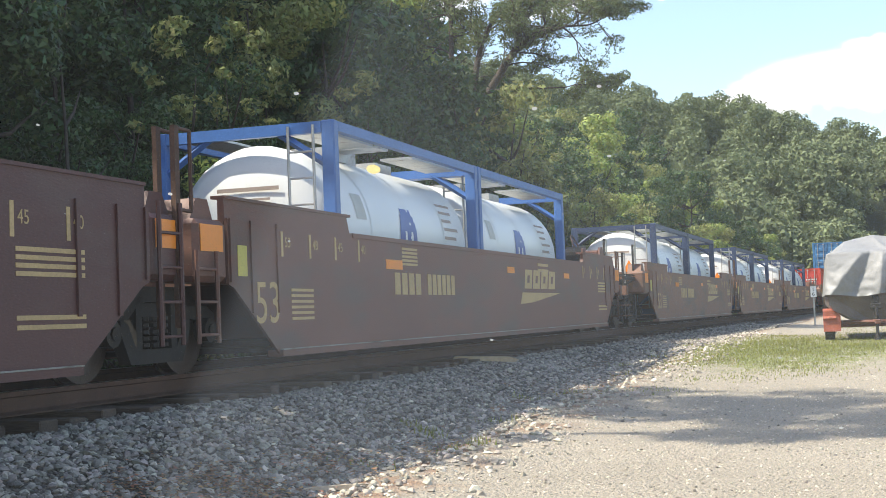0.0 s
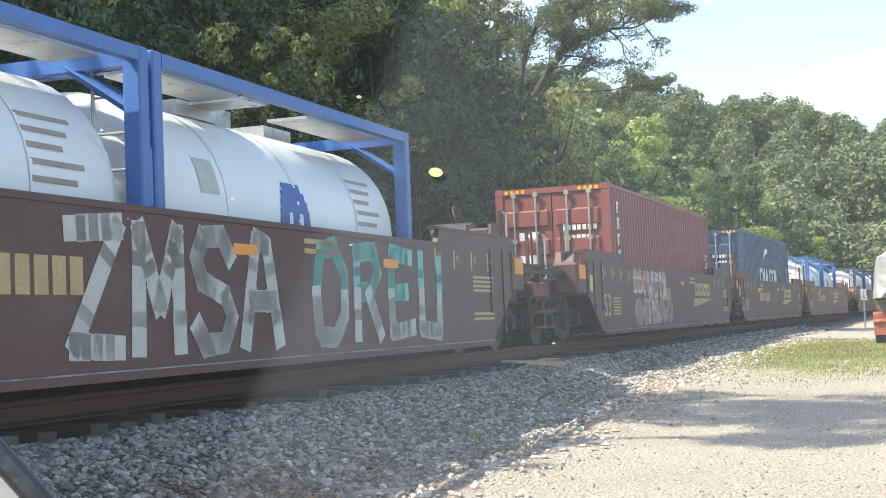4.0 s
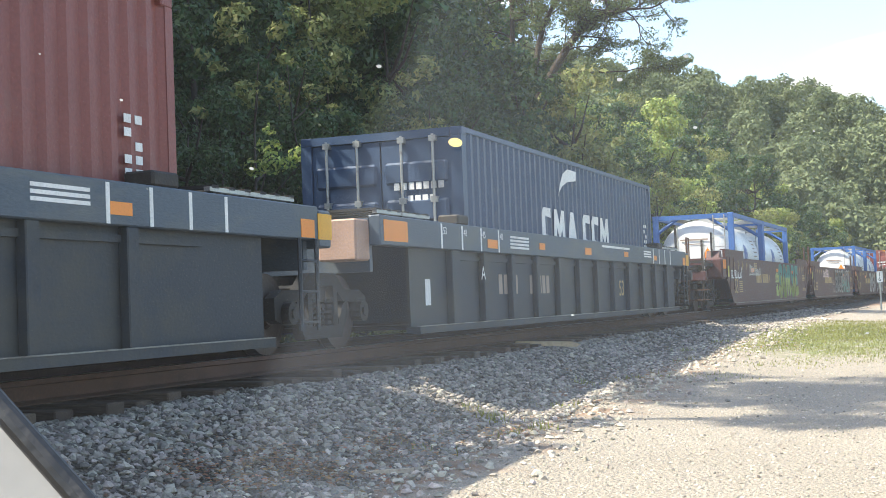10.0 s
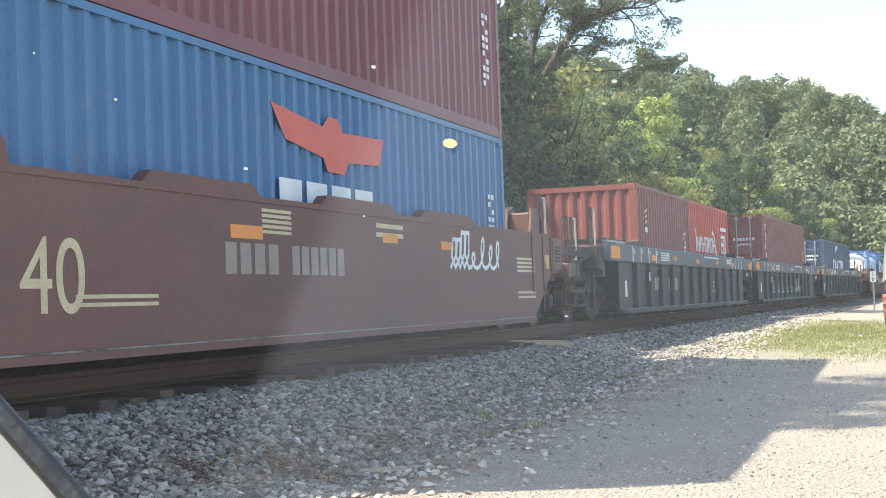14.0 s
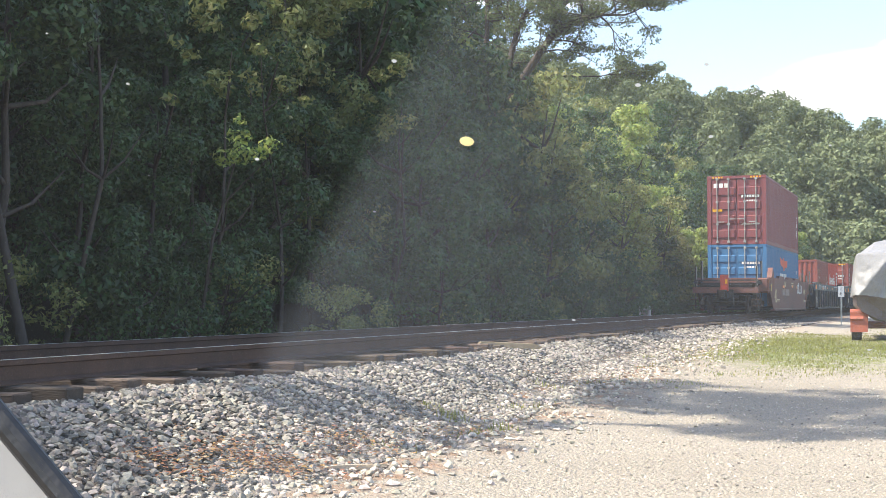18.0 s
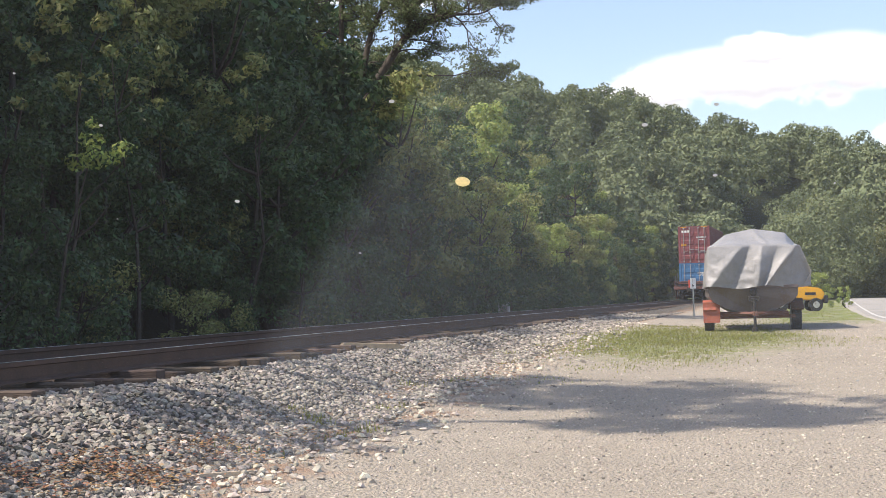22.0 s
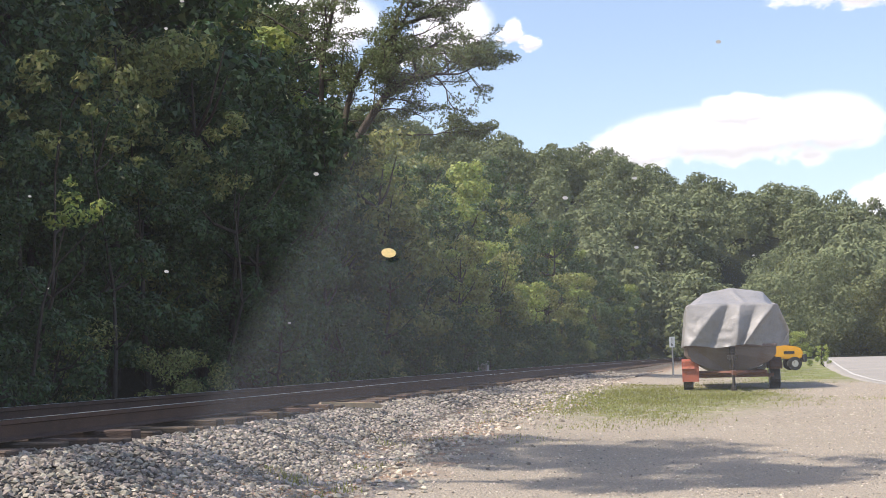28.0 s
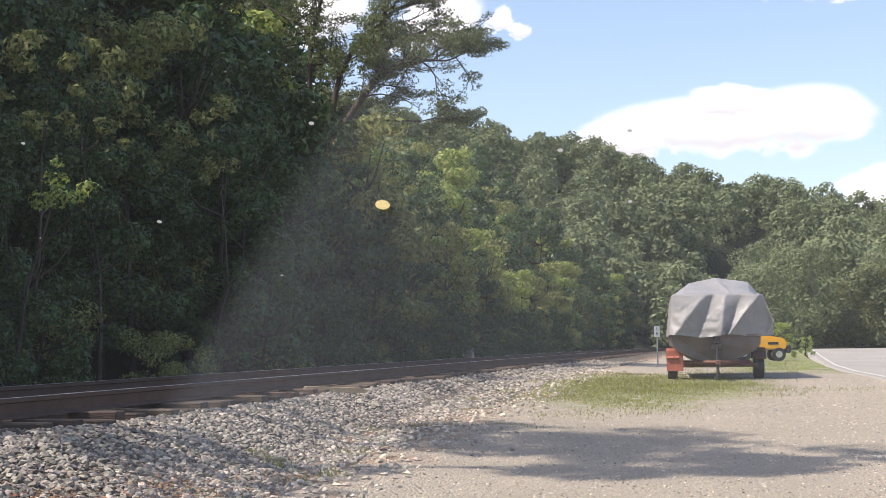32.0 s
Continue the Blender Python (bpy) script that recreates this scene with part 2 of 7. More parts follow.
RUST = (0.10, 0.045, 0.025)
GRIME = (0.05, 0.045, 0.04)
M = {
    "brown": material("brown_car_paint", (0.075, 0.026, 0.023), 0.55, vary=0.2, scale=0.8, dirt=(0.085, 0.045, 0.038), dirt_at=0.58, stretch=(1, .5, 1.6)),
    "brown_faded": material("faded_brown_car_paint", (0.19, 0.095, 0.06), 0.6, vary=0.2, scale=0.8, dirt=(0.12, 0.08, 0.06), dirt_at=0.55, stretch=(1, .5, 1.6)),
    "red_car": material("red_oxide_car_paint", (0.15, 0.062, 0.048), 0.6, vary=0.2, scale=0.8, dirt=(0.11, 0.06, 0.05), dirt_at=0.58, stretch=(1, .5, 1.6)),
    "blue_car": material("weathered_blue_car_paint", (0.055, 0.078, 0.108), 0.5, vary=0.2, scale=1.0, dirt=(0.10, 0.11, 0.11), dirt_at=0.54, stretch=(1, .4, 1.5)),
    # the chord's blue at two fifths: recess shade put into the paint, plus grime
    "blue_dark": material("shaded_grimy_blue_car_paint", (0.023, 0.031, 0.043), 0.6, vary=0.25, scale=1.0, dirt=(0.045, 0.047, 0.044), dirt_at=0.5, stretch=(1, .6, 1)),
    "cont_blue": material("dark_blue_container_paint", (0.035, 0.065, 0.125), 0.45, vary=0.15, scale=0.7, dirt=(0.08, 0.10, 0.13), dirt_at=0.66),
    "cont_bright_blue": material("bright_blue_container_paint", (0.04, 0.145, 0.30), 0.45, vary=0.15, scale=0.7, dirt=(0.1, 0.16, 0.25), dirt_at=0.66),
    "cont_red": material("brick_red_container_paint", (0.21, 0.06, 0.05), 0.5, vary=0.15, scale=0.7, dirt=(0.2, 0.09, 0.08), dirt_at=0.66),
    "cont_maroon": material("maroon_container_paint", (0.19, 0.05, 0.055), 0.5, vary=0.15, scale=0.7, dirt=(0.17, 0.08, 0.08), dirt_at=0.66),
    "cont_orange": material("bright_red_container_paint", (0.44, 0.05, 0.03), 0.45, vary=0.12, scale=0.7, dirt=(0.36, 0.1, 0.08), dirt_at=0.68),
    "tank": material("white_tank_cladding", (0.72, 0.73, 0.72), 0.35, vary=0.06, scale=1.2, bump=0.02, dirt=(0.45, 0.43, 0.40), dirt_at=0.66),
    "frame_blue": material("blue_tank_frame_paint", (0.045, 0.13, 0.36), 0.45, vary=0.15, dirt=(0.13, 0.09, 0.08), dirt_at=0.68, dirt_scale=4),
    "frame_navy": material("navy_tank_frame_paint", (0.03, 0.05, 0.11), 0.5, vary=0.15),
    "steel": material("galvanised_steel", (0.42, 0.42, 0.4), 0.45, 0.6, vary=0.2, dirt=RUST, dirt_at=0.64, dirt_scale=5),
    # grime, taken near black to hold the shade under and between the cars
    "dark": material("shaded_grimy_steel", (0.021, 0.019, 0.018), 0.65, 0.2, vary=0.3, dirt=(0.06, 0.05, 0.04), dirt_at=0.55),
    "wheel": material("worn_wheel_steel", (0.06, 0.05, 0.045), 0.5, 0.4, vary=0.25, dirt=(0.05, 0.035, 0.03), dirt_at=0.5),
    # dusty casting, likewise darkened for the shade beneath the cars
    "truck": material("shaded_dusty_casting", (0.028, 0.026, 0.024), 0.8, 0.1, vary=0.3, dirt=(0.04, 0.035, 0.03), dirt_at=0.55),
    # pale, rust-flecked steel for the strips that imitate sky light on the flanges
    "flange": material("flange_highlight_steel", (0.26, 0.26, 0.24), 0.5, 0.3, vary=0.35, scale=1.5, dirt=(0.07, 0.05, 0.04), dirt_at=0.55, dirt_scale=2.5),
    "marker_red": material("red_marker_box", (0.4, 0.065, 0.04), 0.45, vary=0.1),
    "brown_mid": material("dusty_brown_car_paint", (0.15, 0.066, 0.046), 0.58, vary=0.2, scale=0.8, dirt=(0.11, 0.07, 0.055), dirt_at=0.55, stretch=(1, .5, 1.6)),
    "rust": material("rusty_brown_steel", (0.085, 0.045, 0.03), 0.75, 0.2, vary=0.35, grain=60),
    "rail_top": material("polished_rail_head", (0.75, 0.75, 0.73), 0.42, 0.8, vary=0.1, stretch=(1, .05, 1)),
    "white": material("white_lettering", (0.72, 0.72, 0.7), 0.6, vary=0.15, bump=0, dirt=(0.4, 0.38, 0.36), dirt_at=0.62),
    "cream": material("cream_lettering", (0.55, 0.46, 0.28), 0.6, vary=0.2, bump=0),
    "tan_mark": material("tan_lettering", (0.42, 0.30, 0.14), 0.6, vary=0.2, bump=0),
    "dim_mark": material("dim_lettering", (0.30, 0.24, 0.20), 0.6, vary=0.2, bump=0),
    "orange": material("orange_reflector", (0.75, 0.24, 0.02), 0.35, vary=0.1, bump=0),
    "yellow": material("yellow_paint", (0.72, 0.36, 0.012), 0.4, vary=0.1, bump=0.05),
    "yellow_label": material("yellow_label", (0.45, 0.40, 0.09), 0.5, vary=0.15, bump=0),
    "black": material("black_rubber", (0.015, 0.015, 0.015), 0.5, vary=0.2),
    "teal": material("teal_spray_paint", (0.13, 0.42, 0.36), 0.5, vary=0.15, bump=0),
    "lime": material("lime_spray_paint", (0.48, 0.55, 0.16), 0.5, vary=0.15, bump=0),
    "silver": material("silver_spray_paint", (0.42, 0.42, 0.39), 0.5, vary=0.2, bump=0),
    "pink": material("pale_pink_spray_paint", (0.66, 0.47, 0.46), 0.5, vary=0.2, bump=0),
    "logo_blue": material("dark_blue_emblem", (0.03, 0.07, 0.3), 0.4, vary=0.1, bump=0),
    "red_mark": material("red_emblem", (0.6, 0.08, 0.04), 0.45, vary=0.12, bump=0),
    "wood": material("weathered_tie_wood", (0.085, 0.06, 0.045), 0.85, vary=0.4, scale=3, grain=25, bump=0.6, stretch=(.4, 3, 3), per_object=True, random_hue=0.35),
    "plank": material("pale_broken_wood", (0.42, 0.32, 0.2), 0.8, vary=0.3, stretch=(.4, 3, 3)),
    "stone": material("crushed_ballast_stone", (0.235, 0.21, 0.178), 0.85, vary=0.3, scale=6, grain=30, bump=0.4, per_island=True, random_hue=0.62),
    "pebble": material("pale_gravel_stone", (0.40, 0.355, 0.29), 0.85, vary=0.2, scale=6, grain=30, bump=0.3, per_island=True, random_hue=0.6),
    "bark": material("grey_brown_bark", (0.06, 0.048, 0.038), 0.9, vary=0.4, scale=4, grain=18, bump=0.8, stretch=(1, 1, .3)),
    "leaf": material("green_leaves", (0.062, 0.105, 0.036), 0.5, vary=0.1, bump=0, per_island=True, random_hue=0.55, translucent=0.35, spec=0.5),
    # the next three are much paler than "leaf": sunlight on crowns, put into colour
    "leaf_lit_yellow": material("sunlit_yellow_leaves", (0.29, 0.35, 0.10), 0.5, vary=0.1, bump=0, per_island=True, random_hue=0.4, translucent=0.4, spec=0.35),
    "leaf_sun": material("sunlit_sapling_leaves", (0.30, 0.37, 0.10), 0.5, vary=0.1, bump=0, per_island=True, random_hue=0.4, translucent=0.4, spec=0.35),
    "leaf_lit_olive": material("sunlit_olive_leaves", (0.23, 0.25, 0.09), 0.55, vary=0.1, bump=0, per_island=True, random_hue=0.45, translucent=0.4, spec=0.3),
    "leaf_olive": material("olive_far_leaves", (0.16, 0.175, 0.075), 0.7, vary=0.2, scale=.25, bump=0, per_island=True, random_hue=0.3, translucent=0.2, spec=0.15),
    # paler and bluer than the near leaves: distance haze put into the colour
    "leaf_far": material("haze_paled_far_leaves", (0.16, 0.19, 0.10), 0.8, vary=0.2, scale=.25, bump=0, per_island=True, random_hue=0.25, translucent=0.2, spec=0.1),
    "leaf_open": material("grey_green_open_leaves", (0.12, 0.15, 0.06), 0.5, vary=0.1, bump=0, per_island=True, random_hue=0.4, translucent=0.35, spec=0.4),
    "dead_leaf": material("rust_brown_dead_leaves", (0.30, 0.165, 0.085), 0.8, vary=0.2, bump=0, per_island=True, random_hue=0.5, translucent=0.2, spec=0.2),
    "primer": material("peach_primer_paint", (0.36, 0.23, 0.17), 0.6, vary=0.2),
    "chip": material("pale_split_wood", (0.5, 0.4, 0.29), 0.8, vary=0.25, grain=50, bump=0.4),
    "grass": material("green_grass_blades", (0.24, 0.25, 0.07), 0.6, vary=0.2, bump=0, per_island=True, random_hue=0.4, translucent=0.4, spec=0.2),
    "tarp": material("silver_grey_tarpaulin", (0.235, 0.235, 0.24), 0.5, vary=0.15, scale=3, grain=30, bump=0.3),
    "hull": material("dull_grey_hull_paint", (0.15, 0.125, 0.12), 0.5, vary=0.25, scale=2, dirt=(0.12, 0.08, 0.06), dirt_at=0.58),
    "hull_trim": material("worn_gunwale_paint", (0.13, 0.095, 0.09), 0.5, vary=0.25),
    "trailer_red": material("faded_red_trailer_paint", (0.36, 0.10, 0.06), 0.55, vary=0.3, dirt=RUST, dirt_at=0.6, dirt_scale=4),
    "trailer_dull": material("dull_rust_red_trailer_paint", (0.14, 0.055, 0.04), 0.65, vary=0.3, dirt=RUST, dirt_at=0.55, dirt_scale=4),
    "asphalt": material("grey_asphalt", (0.28, 0.265, 0.24), 0.85, vary=0.2, scale=0.5, grain=60, bump=0.3),
    "line": material("white_road_paint", (0.5, 0.5, 0.47), 0.7, vary=0.2, dirt=(0.33, 0.31, 0.28), dirt_at=0.5, dirt_scale=2.5),
    "sign_white": material("white_sign_sheet", (0.78, 0.78, 0.75), 0.4, vary=0.06, bump=0),
    "concrete": material("pale_concrete", (0.5, 0.48, 0.43), 0.85, vary=0.2),
    "seal": material("black_window_seal", (0.012, 0.012, 0.013), 0.45, vary=0.2),
    "plastic": material("grey_dashboard_plastic", (0.30, 0.30, 0.30), 0.6, vary=0.06, bump=0.05),
}


def dusty_glass():
    """A clear pane under a thin film of road dust, thinner past a slanting edge that stands in for shade on the glass.
    """
    m = bpy.data.materials.new("dusty_shade_edged_glass")
    m.use_nodes = True
    nt = m.node_tree
    nt.nodes.clear()
    link = nt.links.new
    out = nt.nodes.new("ShaderNodeOutputMaterial")
    clear = nt.nodes.new("ShaderNodeBsdfTransparent")
    clear.inputs["Color"].default_value = (0.97, 0.98, 0.97, 1)
    dust = nt.nodes.new("ShaderNodeBsdfTranslucent")
    dust.inputs["Color"].default_value = (0.79, 0.84, 0.88, 1)
    mix = nt.nodes.new("ShaderNodeMixShader")
    coord = nt.nodes.new("ShaderNodeTexCoord")
    xyz = nt.nodes.new("ShaderNodeSeparateXYZ")
    link(coord.outputs["Object"], xyz.inputs[0])
    slope = nt.nodes.new("ShaderNodeMath")
    slope.operation = "MULTIPLY_ADD"
    slope.inputs[1].default_value, slope.inputs[2].default_value = -0.707, 0.272
    link(xyz.outputs["Y"], slope.inputs[0])
    side = nt.nodes.new("ShaderNodeMath")
    link(xyz.outputs["X"], side.inputs[0])
    link(slope.outputs[0], side.inputs[1])
    edge = nt.nodes.new("ShaderNodeMapRange")
    edge.inputs["From Min"].default_value, edge.inputs["From Max"].default_value = -0.006, 0.008
    edge.inputs["To Min"].default_value, edge.inputs["To Max"].default_value = DUST_VEIL
    link(side.outputs[0], edge.inputs["Value"])
    cloudy = nt.nodes.new("ShaderNodeTexNoise")
    cloudy.inputs["Scale"].default_value = 9.0
    link(coord.outputs["Object"], cloudy.inputs["Vector"])
    vary = nt.nodes.new("ShaderNodeMapRange")
    vary.inputs["To Min"].default_value, vary.inputs["To Max"].default_value = 0.75, 1.25
    link(cloudy.outputs["Fac"], vary.inputs["Value"])
    amount = nt.nodes.new("ShaderNodeMath")
    amount.operation = "MULTIPLY"
    link(edge.outputs[0], amount.inputs[0])
    link(vary.outputs[0], amount.inputs[1])
    link(amount.outputs[0], mix.inputs[0])
    link(clear.outputs[0], mix.inputs[1])
    link(dust.outputs[0], mix.inputs[2])
    link(mix.outputs[0], out.inputs["Surface"])
    return m


# dust amounts that imitate the shaded and the sunlit, veiled side of the glass
DUST_VEIL = (0.011, 0.043)
M["glass"] = dusty_glass()
M["speck"] = material("dried_dust_spots", (0.5, 0.5, 0.48), 0.9, vary=0.1, bump=0, translucent=0.7)
M["yellow_spot"] = material("yellow_screen_spot", (0.85, 0.68, 0.3), 0.9, vary=0.15, grain=900, bump=0, translucent=0.75)


# ---- mesh helpers ----
def finish(name, bm, mat, parent=None, label="", smooth=False):
    mesh = bpy.data.meshes.new(name)
    bm.to_mesh(mesh)
    bm.free()
    mesh.materials.append(M[mat] if isinstance(mat, str) else mat)
    if smooth:
        mesh.shade_smooth()
    ob = new(name, mesh)
    ob.parent = parent
    if label:
        tagged(ob, label=label)
    return ob


def part(name, bm, mat, parent, label="", smooth=False):
    return finish(name, bm, mat, parent, label, smooth)


def thing(name, label, category, group="", m=None):
    ob = new(name)
    ob.empty_display_size = 0.3
    tagged(ob, label=label, category=category, group=group)
    if m is not None:
        ob.matrix_basis = m
    return ob


def box(bm, x0, x1, y0, y1, z0, z1, bevel=0.0):
    g = bmesh.ops.create_cube(bm, size=1.0, matrix=Matrix.LocRotScale(((x0 + x1) / 2, (y0 + y1) / 2, (z0 + z1) / 2), None, (abs(x1 - x0), abs(y1 - y0), abs(z1 - z0))))
    if bevel:
        edges = list({e for v in g["verts"] for e in v.link_edges})
        bmesh.ops.bevel(bm, geom=edges, offset=bevel, segments=1, affect="EDGES")
    return bm


def boxes(*specs, bevel=0.0):
    bm = bmesh.new()
    for s in specs:
        box(bm, *s, bevel=bevel)
    return bm


def rod(bm, a, b, r, sides=8, r2=None):
    a, b = Vector(a), Vector(b)
    d = b - a
    m = Matrix.Translation((a + b) / 2) @ d.to_track_quat("Z", "Y").to_matrix().to_4x4()
    bmesh.ops.create_cone(bm, cap_ends=True, segments=sides, radius1=r, radius2=r if r2 is None else r2, depth=d.length, matrix=m)
    return bm


def rods(*specs, r=0.02, sides=6):
    bm = bmesh.new()
    for a, b in specs:
        rod(bm, a, b, r, sides)
    return bm


def tubes(name, pieces, mat, parent, label="", sides=6):
    """Many tapered rods (a, b, radius at a, radius at b) as one part, such as a tree's limbs."""
    vs, fs = [], []
    ring = np.array([(math.cos(i * math.tau / sides), math.sin(i * math.tau / sides)) for i in range(sides)])
    for a, b, r0, r1 in pieces:
        d = (b - a).normalized()
        u = d.orthogonal().normalized()
        w = d.cross(u)
        k = len(vs)
        for p, r in ((a, r0), (b, r1)):
            vs += [tuple(p + u * (r * c) + w * (r * q)) for c, q in ring]
        fs += [(k + i, k + (i + 1) % sides, k + sides + (i + 1) % sides, k + sides + i) for i in range(sides)]
    mesh = bpy.data.meshes.new(name)
    mesh.from_pydata(vs, [], fs)
    mesh.materials.append(M[mat])
    mesh.shade_smooth()
    ob = new(name, mesh)
    ob.parent = parent
    if label:
        tagged(ob, label=label)
    return ob


def slab(outline, x0, x1):
    """A plate: outline of (y, z) points, thick from x0 to x1."""
    bm = bmesh.new()
    near = [bm.verts.new((x1, y, z)) for y, z in outline]
    far = [bm.verts.new((x0, y, z)) for y, z in outline]
    bm.faces.new(near)
    bm.faces.new(far[::-1])
    n = len(outline)
    for i in range(n):
        bm.faces.new((near[i], far[i], far[(i + 1) % n], near[(i + 1) % n]))
    bmesh.ops.recalc_face_normals(bm, faces=bm.faces)
    return bm


def corrugated(y0, y1, z0, z1, x, pitch=0.278, deep=0.046, axis="x"):
    """A corrugated sheet facing +x (or -y for axis 'y'), its ribs upright."""
    bm = bmesh.new()
    n = max(1, round((y1 - y0) / pitch))
    step = (y1 - y0) / n
    line = []
    for i in range(n):
        a = y0 + i * step
        line += [(a, 0), (a + 0.3 * step, 0), (a + 0.5 * step, -deep), (a + 0.8 * step, -deep)]
    line.append((y1, 0))

    def at(s, d, z):
        return (x + d, s, z) if axis == "x" else ((s, x - d, z) if axis == "y" else (x - d, s, z))
    low = [bm.verts.new(at(s, d, z0)) for s, d in line]
    high = [bm.verts.new(at(s, d, z1)) for s, d in line]
    for i in range(len(line) - 1):
        bm.faces.new((low[i], low[i + 1], high[i + 1], high[i]))
    ret = bmesh.ops.extrude_face_region(bm, geom=list(bm.faces))
    back = Vector((-0.004, 0, 0)) if axis == "x" else (Vector((0, 0.004, 0)) if axis == "y" else Vector((0.004, 0, 0)))
    bmesh.ops.translate(bm, verts=[v for v in ret["geom"] if isinstance(v, bmesh.types.BMVert)], vec=back)
    bmesh.ops.recalc_face_normals(bm, faces=bm.faces)
    return bm


def writing(text, size, mat, parent, m, label=""):
    curve = bpy.data.curves.new("lettering", "FONT")
    curve.body, curve.size, curve.extrude = text, size, 0.0015
    ob = bpy.data.objects.new("lettering", curve)
    scene.collection.objects.link(ob)
    bpy.context.view_layer.update()
    mesh = bpy.data.meshes.new_from_object(ob.evaluated_get(bpy.context.evaluated_depsgraph_get()))
    bpy.data.objects.remove(ob)
    mesh.materials.clear()
    mesh.materials.append(M[mat])
    out = new("lettering", mesh)
    out.parent, out.matrix_basis = parent, m
    if label:
        tagged(out, label=label)
    return out


# letters on a face towards +x, reading along +y
ON_SIDE = Matrix(((0, 0, 1, 0), (1, 0, 0, 0), (0, 1, 0, 0), (0, 0, 0, 1)))
# letters on a face towards -y, reading along +x
ON_END = Matrix(((1, 0, 0, 0), (0, 0, -1, 0), (0, 1, 0, 0), (0, 0, 0, 1)))


def bars(rows, x, mat, parent, name="lettering", label="", end=None):
    """Plain bars on a side plate at x: rows of (y0, y1, z0, z1); with end, on an end plate at y = end, rows of (x0, x1, z0, z1)."""
    bm = bmesh.new()
    for a, b, c, d in rows:
        if end is None:
            box(bm, x, x + 0.004, a, b, c, d)
        else:
            box(bm, a, b, end - 0.004, end, c, d)
    return part(name, bm, mat, parent, label)


def stroke(bm, x, pts, width):
    """A painted stroke on the plane x through (y, z) points."""
    pts = [Vector((0, *p)) for p in pts]
    for i, (a, b) in enumerate(zip(pts, pts[1:])):
        d = (b - a).normalized()
        s = Vector((0, -d.z, d.y)) * width / 2
        e = d * width * 0.3
        q = [a - e + s, a - e - s, b + e - s, b + e + s]
        off = x + 0.0004 * (i % 5)
        top = [bm.verts.new((off + 0.002, v.y, v.z)) for v in q]
        bm.faces.new(top)


def curve_points(fn, n=10):
    return [fn(i / (n - 1)) for i in range(n)]


# ---- the lie of the land ----
RAIL_Z, TRACK_X, BEND, STRAIGHT_FROM = 0.92, -7.33, 0.000628, 150.0


def track_x(y):
    """Middle of the track: straight beside the vehicle, then a wide curve to the right."""
    if y <= 0:
        return TRACK_X
    if y <= STRAIGHT_FROM:
        return TRACK_X + BEND * y * y / 2
    return TRACK_X + BEND * STRAIGHT_FROM ** 2 / 2 + BEND * STRAIGHT_FROM * (y - STRAIGHT_FROM)


def track_turn(y):
    return -math.degrees(math.atan(BEND * min(max(y, 0), STRAIGHT_FROM)))


def step(a, b, v):
    t = min(1, max(0, (v - a) / (b - a)))
    return t * t * (3 - 2 * t)


def land(x, y):
    """Height of the ground: gravel lot, ballast shoulder, wooded bank beyond the track, hill ahead."""
    base = 0.53 * step(6, 36, y) + 0.15 * step(60, 90, y)
    c = track_x(y)
    d = x - c
    if d > 0:
        bed = 0.635 - 0.575 * step(1.15, 3.4, d)
        z = max(base, bed) if d < 3.4 else base + 0.06 * (1 - step(3.4, 5.2, d))
        z += 0.02 * noise.noise((x * 0.6, y * 0.6, 0))
    else:
        d = -d
        bed = 0.60 - 0.44 * step(1.35, 3.0, d)
        z = bed
        z += 0.42 * max(0, d - 4.6) * step(4.6, 9, d) if d < 60 else 0.42 * 55.4
    # the wooded hill ahead
    hill = (20.2 + 0.262 * (37 - min(max(x, -110), 45))) * step(140, 330, y) * step(2, 24, abs(d) + 0.3 * max(0, y - 200))
    return max(z, hill + base) if hill > 0.5 else z


def graded(lo, hi, centre, fine, growth):
    out, s, v = [centre], fine, centre
    while v < hi:
        v += s
        s *= growth
        out.append(min(v, hi))
    s, v = fine, centre
    while v > lo:
        v -= s
        s *= growth
        out.append(max(v, lo))
    return sorted(set(out))


